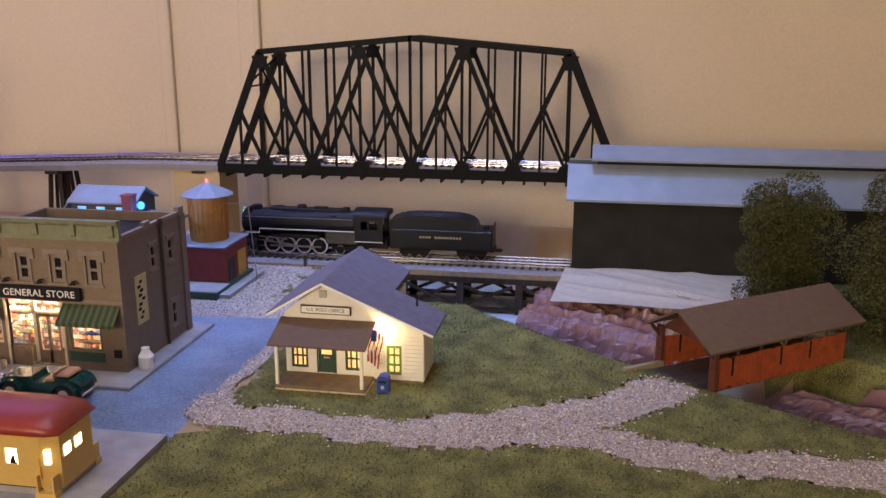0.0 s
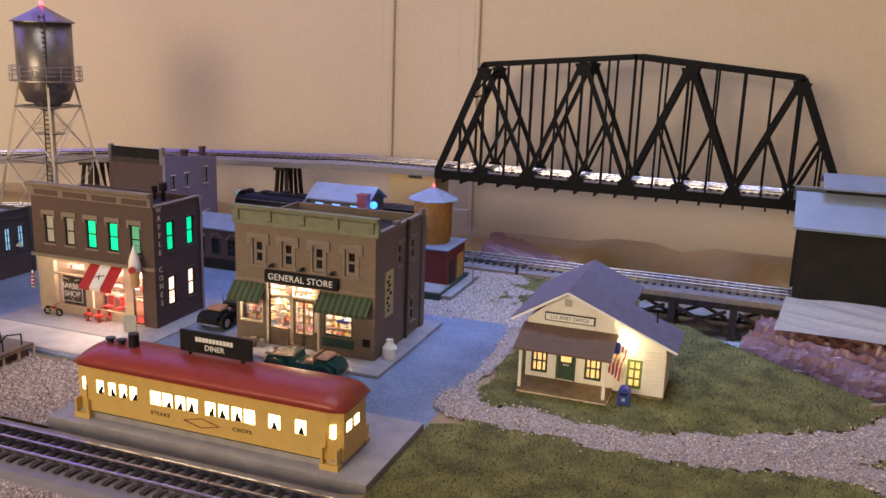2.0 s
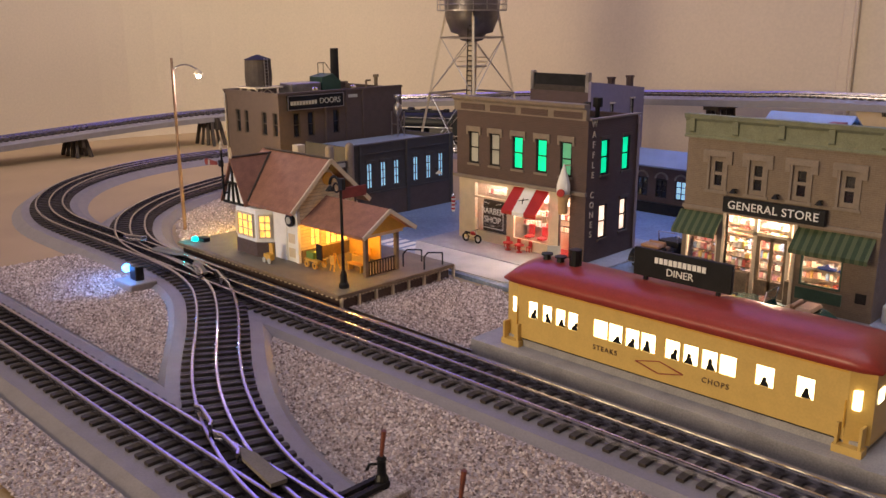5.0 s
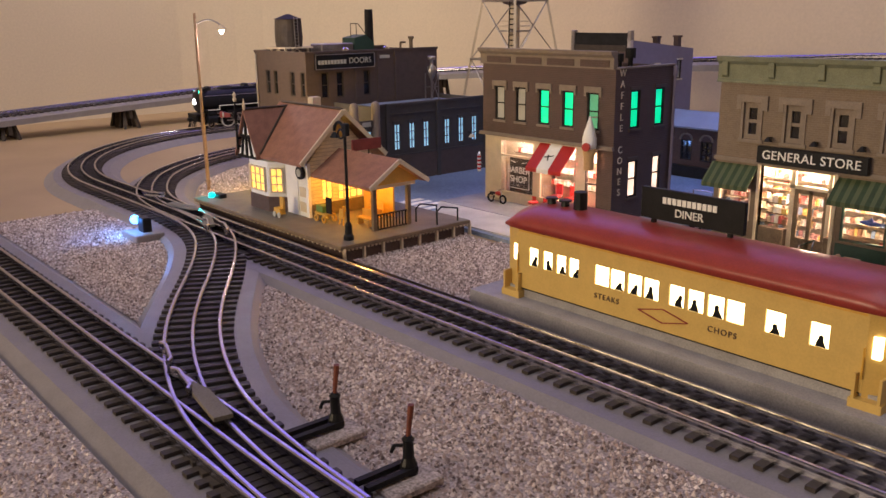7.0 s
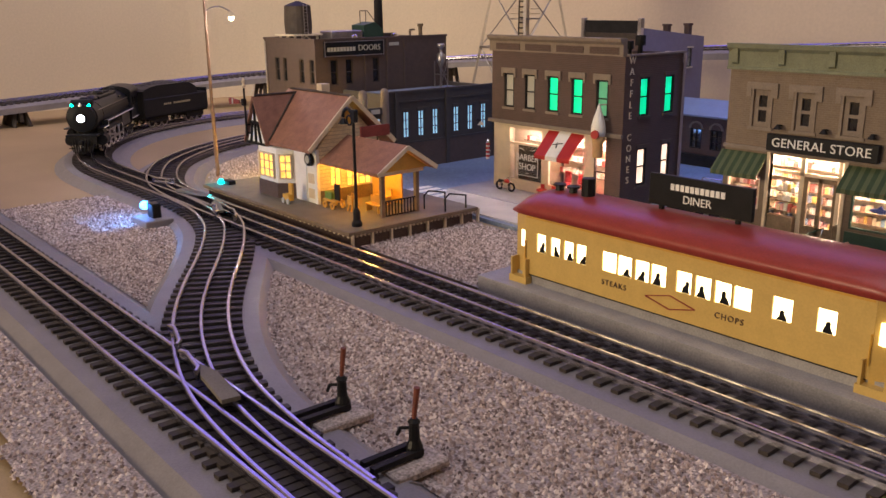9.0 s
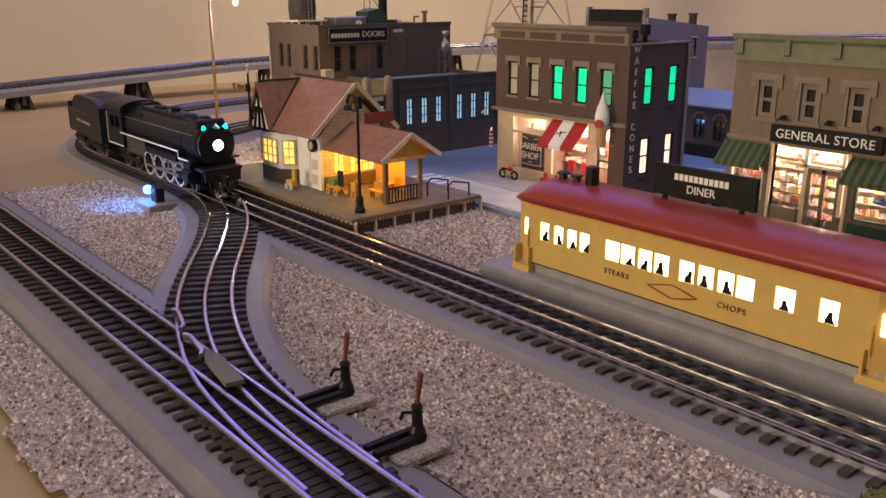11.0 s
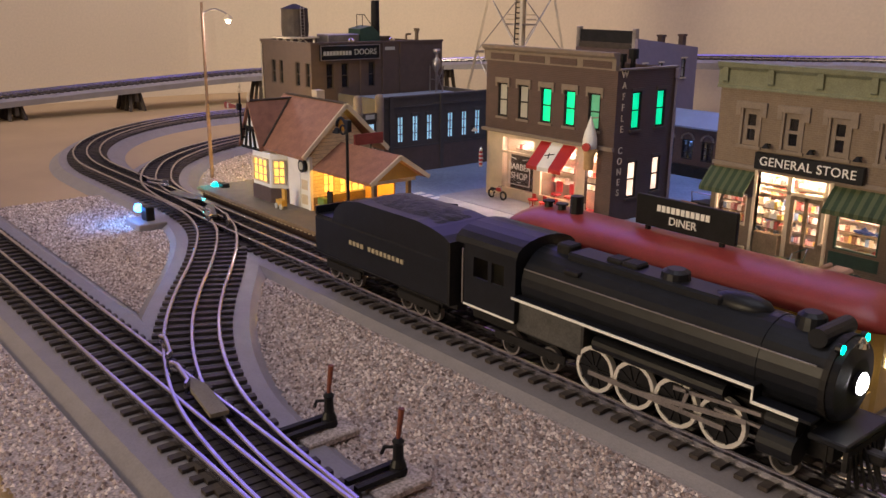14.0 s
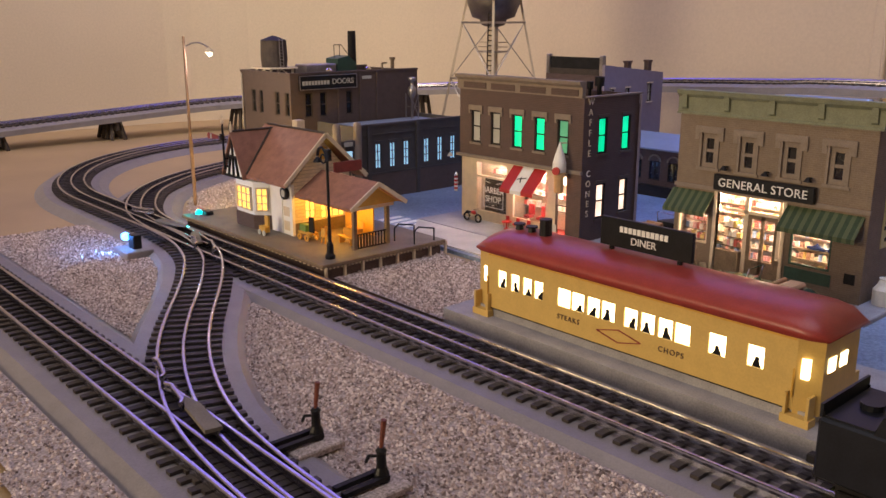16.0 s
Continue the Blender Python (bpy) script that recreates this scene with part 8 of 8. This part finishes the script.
def build_locomotive():
    """Stands at x = 0 (rear of the cab) and points along +x; z = 0 on the rails."""
    g = thing("locomotive", "black steam locomotive with white running-board stripe and lit headlight", "locomotive")
    zb, rb = 0.0440, 0.0195
    bm = bmesh.new()
    rod(bm, (0.048, 0, zb), (0.1881, 0, zb), rb, rb, n=28)
    rod(bm, (0.1881, 0, zb), (0.2184, 0, zb), rb * 0.98, rb * 0.94, n=28)
    part("boiler", bm, M_LOCO, g, smooth=False)
    part("smokebox_front", lathe([(0.0184, 0), (0.0172, 0.003), (0.010, 0.0045), (0.0, 0.005)], 28), M_LOCO, g).matrix_local = pose(0.2184, 0, zb, 0, 90, 0)
    part("smokebox_ring", rods(((0.2160, 0, zb), (0.2186, 0, zb), 0.0193), n=28), M_BLACKM, g)
    part("firebox", boxes((0.044, 0.092, -0.0185, 0.0185, 0.016, 0.0362), bev=0.001), M_GRAPHITE, g, "graphite grey firebox side")
    # cab
    part("cab", holed("x", -0.022, 0.0015, 0.004, 0.046, 0.0215, 0.060, [(0.012, 0.024, 0.040, 0.052), (0.027, 0.037, 0.040, 0.052)]), M_LOCO, g)
    part("cab", holed("x", 0.0205, 0.0015, 0.004, 0.046, 0.0215, 0.060, [(0.012, 0.024, 0.040, 0.052), (0.027, 0.037, 0.040, 0.052)]), M_LOCO, g)
    part("cab_front", boxes((0.0445, 0.046, -0.0205, 0.0205, 0.0215, 0.060)), M_LOCO, g)
    part("cab_floor", boxes((0.004, 0.0445, -0.0205, 0.0205, 0.0200, 0.0215)), M_BLACKM, g)
    prof = [(-0.0235, 0.0585)] + [(0.0235 * -math.cos(math.pi * i / 10), 0.0595 + 0.0095 * math.sin(math.pi * i / 10)) for i in range(11)] + [(0.0235, 0.0585)]
    part("cab_roof", outline(prof, "x", -0.002, 0.048), M_LOCO, g)
    part("cab_handrail", rods(((0.003, -0.0222, 0.022), (0.003, -0.0222, 0.055), 0.0006), n=6), M_SILVER, g)
    # domes, stack, details on the back of the boiler
    for x, r, h in ((0.2006, 0.0065, 0.0045), (0.132, 0.0075, 0.0065)):
        part("smoke_pipe" if r < 0.007 else "steam_dome", lathe([(r * 1.15, -0.004), (r, 0.002), (r * 0.92, h), (r * 0.6, h + 0.0015)], 16, (x, 0, zb + rb - 0.001)), M_LOCO, g, smooth=False)
    bm = bmesh.new()
    ball(bm, (0.168, 0, zb + rb - 0.001), 0.0085, 1.9, 0.95, 0.7)
    part("sand_dome", bm, M_LOCO, g, smooth=True)
    for x in (0.064, 0.098, 0.108):
        part("turret", boxes((x - 0.005, x + 0.005, -0.005, 0.005, zb + rb - 0.002, zb + rb + 0.0045), bev=0.001), M_BLACKM, g)
    part("casing", boxes((0.070, 0.162, -0.0085, 0.0085, zb + rb - 0.003, zb + rb + 0.0022), bev=0.0012), M_LOCO, g)
    part("feedwater_heater", rods(((0.2100, -0.013, zb + rb - 0.001), (0.2100, 0.013, zb + rb - 0.001), 0.0042), n=14), M_LOCO, g)
    part("bell", lathe([(0.0028, 0), (0.0022, 0.002), (0.0008, 0.004)], 12, (0.2225, 0, zb + 0.0155)), M_CHROME, g)
    for y in (-1, 1):
        part("handrail", rods(((0.050, y * 0.0195, zb + 0.0095), (0.2142, y * 0.0195, zb + 0.0095), 0.0004), n=6), M_SILVER, g, "thin steel handrail")
        part("washout_cover", boxes((0.075, 0.085, y * 0.0135 - 0.003, y * 0.0135 + 0.003, zb + 0.0125, zb + 0.0150), bev=0.0006), M_BLACKM, g)
        part("running_board", boxes((0.046, 0.1912, y * 0.0205 - 0.0038, y * 0.0205 + 0.0038, 0.0362, 0.0375), (0.1912, 0.2173, y * 0.0205 - 0.0038, y * 0.0205 + 0.0038, 0.0300, 0.0313), (0.1907, 0.1913, y * 0.0205 - 0.0038, y * 0.0205 + 0.0038, 0.0300, 0.0375)), M_LOCO, g)
        part("white_stripe", boxes((0.046, 0.1915, y * 0.0246 - 0.0003, y * 0.0246 + 0.0003, 0.0363, 0.0376), (0.1907, 0.1915, y * 0.0246 - 0.0003, y * 0.0246 + 0.0003, 0.0300, 0.0363), (0.1915, 0.2121, y * 0.0246 - 0.0003, y * 0.0246 + 0.0003, 0.0300, 0.0313)), M_WHITE, g, "white painted edge")
        part("cab_stripe", boxes((0.004, 0.046, y * 0.0222 - 0.0003, y * 0.0222 + 0.0003, 0.0215, 0.0226)), M_WHITE, g)
        part("cylinder", rods(((0.1959, y * 0.0195, 0.0150), (0.2121, y * 0.0195, 0.0150), 0.0068), ((0.1970, y * 0.0185, 0.0245), (0.2111, y * 0.0185, 0.0245), 0.0046), n=16), M_LOCO, g)
        part("crosshead_guide", boxes((0.172, 0.1964, y * 0.0200 - 0.0008, y * 0.0200 + 0.0008, 0.0180, 0.0193)), M_SILVER, g)
        part("air_tank", rods(((0.100, y * 0.0165, 0.0265), (0.175, y * 0.0165, 0.0265), 0.0042), n=12), M_LOCO, g)
        part("step", boxes((0.2210, 0.2236, y * 0.016 - 0.003, y * 0.016 + 0.003, 0.006, 0.007), (0.2212, 0.2218, y * 0.016 - 0.0005, y * 0.016 + 0.0005, 0.007, 0.024)), M_BLACKM, g)
    part("frame", boxes((0.0, 0.2220, -0.0105, 0.0105, 0.010, 0.024)), M_BLACKM, g)
    part("pilot_deck", boxes((0.2142, 0.2309, -0.0195, 0.0195, 0.0215, 0.0245), bev=0.0006), M_LOCO, g)
    pl = part("pilot", boxes((0.2288, 0.2309, -0.0175, 0.0175, 0.0120, 0.0215)), M_BLACKM, g)
    for i in range(9):
        y = -0.016 + 0.004 * i
        part("pilot_bar", beams([((0.2309, y, 0.019), (0.2392 - abs(y) * 0.55, y * 0.7, 0.0025))], 0.0013), M_BLACKM, pl)
    part("coupler", boxes((0.2309, 0.2395, -0.0028, 0.0028, 0.0125, 0.0175), bev=0.0008), M_BLACKM, g)
    hl = part("headlight", rods(((0.2191, 0, zb), (0.2247, 0, zb), 0.0050, 0.0056), n=18), M_LOCO, g)
    bm = bmesh.new()
    ball(bm, (0.2243, 0, zb), 0.0050, 0.5, 1, 1)
    part("lens", bm, G_HEAD, hl, "bright white headlight lens")
    for y in (-1, 1):
        mk = part("marker_light", rods(((0.2173, y * 0.0105, zb + 0.0160), (0.2197, y * 0.0105, zb + 0.0160), 0.0022), n=12), M_LOCO, g)
        part("lens", rods(((0.2197, y * 0.0105, zb + 0.0160), (0.2200, y * 0.0105, zb + 0.0160), 0.0020), n=12), G_GREENLED, mk, "green glowing lens")
    wheels = []
    for x in (0.1010, 0.1255, 0.1500, 0.1745):
        for y in (-1, 1):
            wheels.append((ring_wheel("driving_wheel", g, x, y * 0.0165, 0.0122, 0.0122, M_RIM, M_BLACK, 10), x, y * 0.0165, 0.0122))
    for y in (-1, 1):
        part("side_rod", boxes((0.0985, 0.177, y * 0.0197 - 0.0006, y * 0.0197 + 0.0006, 0.0095, 0.0120)), M_SILVER, g)
        part("main_rod", beams([((0.1255, y * 0.0208, 0.0108), (0.1881, y * 0.0208, 0.0185))], 0.0010, 0.0024), M_SILVER, g)
        part("valve_gear", beams([((0.150, y * 0.0205, 0.021), (0.1944, y * 0.0205, 0.0245)), ((0.158, y * 0.0205, 0.0225), (0.155, y * 0.0205, 0.012))], 0.0009, 0.0018), M_SILVER, g)
        for x in (0.2048,):
            ring_wheel("pilot_wheel", g, x, y * 0.0160, 0.0065, 0.0065, M_SILVER, M_BLACKM)
        for x in (0.040, 0.070):
            ring_wheel("trailing_wheel", g, x, y * 0.0160, 0.0070, 0.0070, M_SILVER, M_BLACKM)
        part("trailing_truck", boxes((0.028, 0.082, y * 0.0185 - 0.001, y * 0.0185 + 0.001, 0.0075, 0.0125), bev=0.0006), M_BLACKM, g)
    return g, wheels


def build_tender():
    """Stands at x = 0 (its rear) and points along +x."""
    g = thing("tender", "long black coal tender with a rounded coal bunker", "tender")
    L, w = 0.150, 0.0235
    part("tank", boxes((0.002, L, -w, w, 0.0165, 0.0440), bev=0.0012), M_LOCO, g)
    prof = [(0.024, 0.0438), (0.027, 0.0520), (0.033, 0.0570), (0.042, 0.0605), (0.056, 0.0628), (0.118, 0.0628), (0.132, 0.0612), (L - 0.006, 0.0585), (L - 0.001, 0.0560), (L - 0.001, 0.0438)]
    part("bunker", outline(prof, "y", -w + 0.0008, w - 0.0008), M_LOCO, g)
    bm = bmesh.new()
    ny = 10
    rows = []
    for i in range(33):
        x = 0.050 + (L - 0.070) * i / 32
        rows.append([bm.verts.new((x, -0.015 + 0.030 * j / ny, 0.0610 + 0.0062 * math.sin(math.pi * i / 32) ** 0.5 * math.sin(math.pi * (0.1 + 0.8 * j / ny)) + 0.0012 * noise.noise((x * 160, j * 0.9, 2)))) for j in range(ny + 1)])
    for a, b in zip(rows, rows[1:]):
        for j in range(ny):
            bm.faces.new((a[j], b[j], b[j + 1], a[j + 1]))
    part("coal", bm, M_COAL, g, "heaped black coal load")
    part("rear_deck", boxes((0.004, 0.0238, -w + 0.002, w - 0.002, 0.0440, 0.0448)), M_LOCO, g)
    part("water_hatch", rods(((0.014, 0, 0.0448), (0.014, 0, 0.0475), 0.0050), n=14), M_LOCO, g)
    part("rear_rail", boxes((0.002, 0.0032, -w + 0.001, w - 0.001, 0.0440, 0.0500)), M_LOCO, g)
    part("frame", boxes((0.0, L + 0.002, -0.018, 0.018, 0.0135, 0.0165)), M_BLACKM, g)
    part("front_wall", boxes((L - 0.001, L + 0.001, -w, w, 0.0165, 0.0560)), M_BLACKM, g)
    for y in (-1, 1):
        bm = bmesh.new()
        for i in range(14):
            if i == 4:
                continue
            x = 0.046 + 0.0044 * i if y < 0 else 0.104 - 0.0044 * i
            box(bm, x, x + 0.0030, y * (w + 0.0002) - 0.0002, y * (w + 0.0002) + 0.0002, 0.0318, 0.0348)
        part("name_bars", bm, M_GOLDBAR, g, "dull gold bars of railway lettering")
        part("ladder", rods(((0.0035, y * (w - 0.002), 0.014), (0.0035, y * (w - 0.002), 0.046), 0.0005), n=6), M_BLACKM, g)
        for cx in (0.032, 0.116):
            part("truck", boxes((cx - 0.021, cx + 0.021, y * 0.0190 - 0.0012, y * 0.0190 + 0.0012, 0.0065, 0.0125), bev=0.0008), M_BLACKM, g)
            for dx in (-0.014, 0, 0.014):
                ring_wheel("tender_wheel", g, cx + dx, y * 0.0160, 0.0064, 0.0064, M_SILVER, M_BLACKM)
    for a in (0.010, 0.094):
        part("bolster", boxes((a, a + 0.044, -0.0178, 0.0178, 0.0100, 0.0135)), M_BLACKM, g)
    part("coupler", boxes((-0.0105, 0.0, -0.0026, 0.0026, 0.0105, 0.0150), bev=0.0007), M_BLACKM, g)
    part("drawbar", boxes((L, L + 0.012, -0.002, 0.002, 0.0120, 0.0135)), M_BLACKM, g)
    return g


M_GRAPHITE = mat("graphite_grey_metal", (0.075, 0.074, 0.075), 0.5, 0.3, var=0.3)
M_COAL = mat("coal_lumps", (0.014, 0.013, 0.014), 0.5, var=0.5, fine=1800, bump=0.8)
M_GOLDBAR = mat("dull_gold_lettering", (0.34, 0.29, 0.20), 0.5, var=0.1)
locomotive, drivers = build_locomotive()
tender = build_tender()


def on_loop(s):
    """A point of the loop's centre line, s metres past the start of the left-hand curve."""
    if s <= 0:
        return Vector((CX - s, Y_BACK, RAIL_TOP + DZ))
    if s >= math.pi * R:
        return Vector((CX + s - math.pi * R, Y_MAIN, RAIL_TOP + DZ))
    a = s / R
    return Vector((CX - R * math.sin(a), CY + R * math.cos(a), RAIL_TOP + DZ))


def riding(rear, a, b):
    """Pose of a vehicle whose trucks sit a and b metres ahead of its rear."""
    p, q = on_loop(rear + a), on_loop(rear + b)
    d = (q - p).normalized()
    return Matrix.Translation(p - d * a) @ Matrix.Rotation(math.atan2(d.y, d.x), 4, "Z")


SPEED, START = 0.1998, -1.092


def motions():
    times = [i * 0.25 for i in range(65)]
    walk(tender, [(t, riding(START + SPEED * t, 0.032, 0.116)) for t in times])
    walk(locomotive, [(t, riding(START + SPEED * t + 0.158, 0.055, 0.190)) for t in times])
    ticks = [i * 0.1 for i in range(161)]
    for w, x, y, z in drivers:
        walk(w, [(t, pose(x, y, z, 90, 0, 0) @ Matrix.Rotation(-SPEED * t / z, 4, "Z")) for t in ticks])


motions()
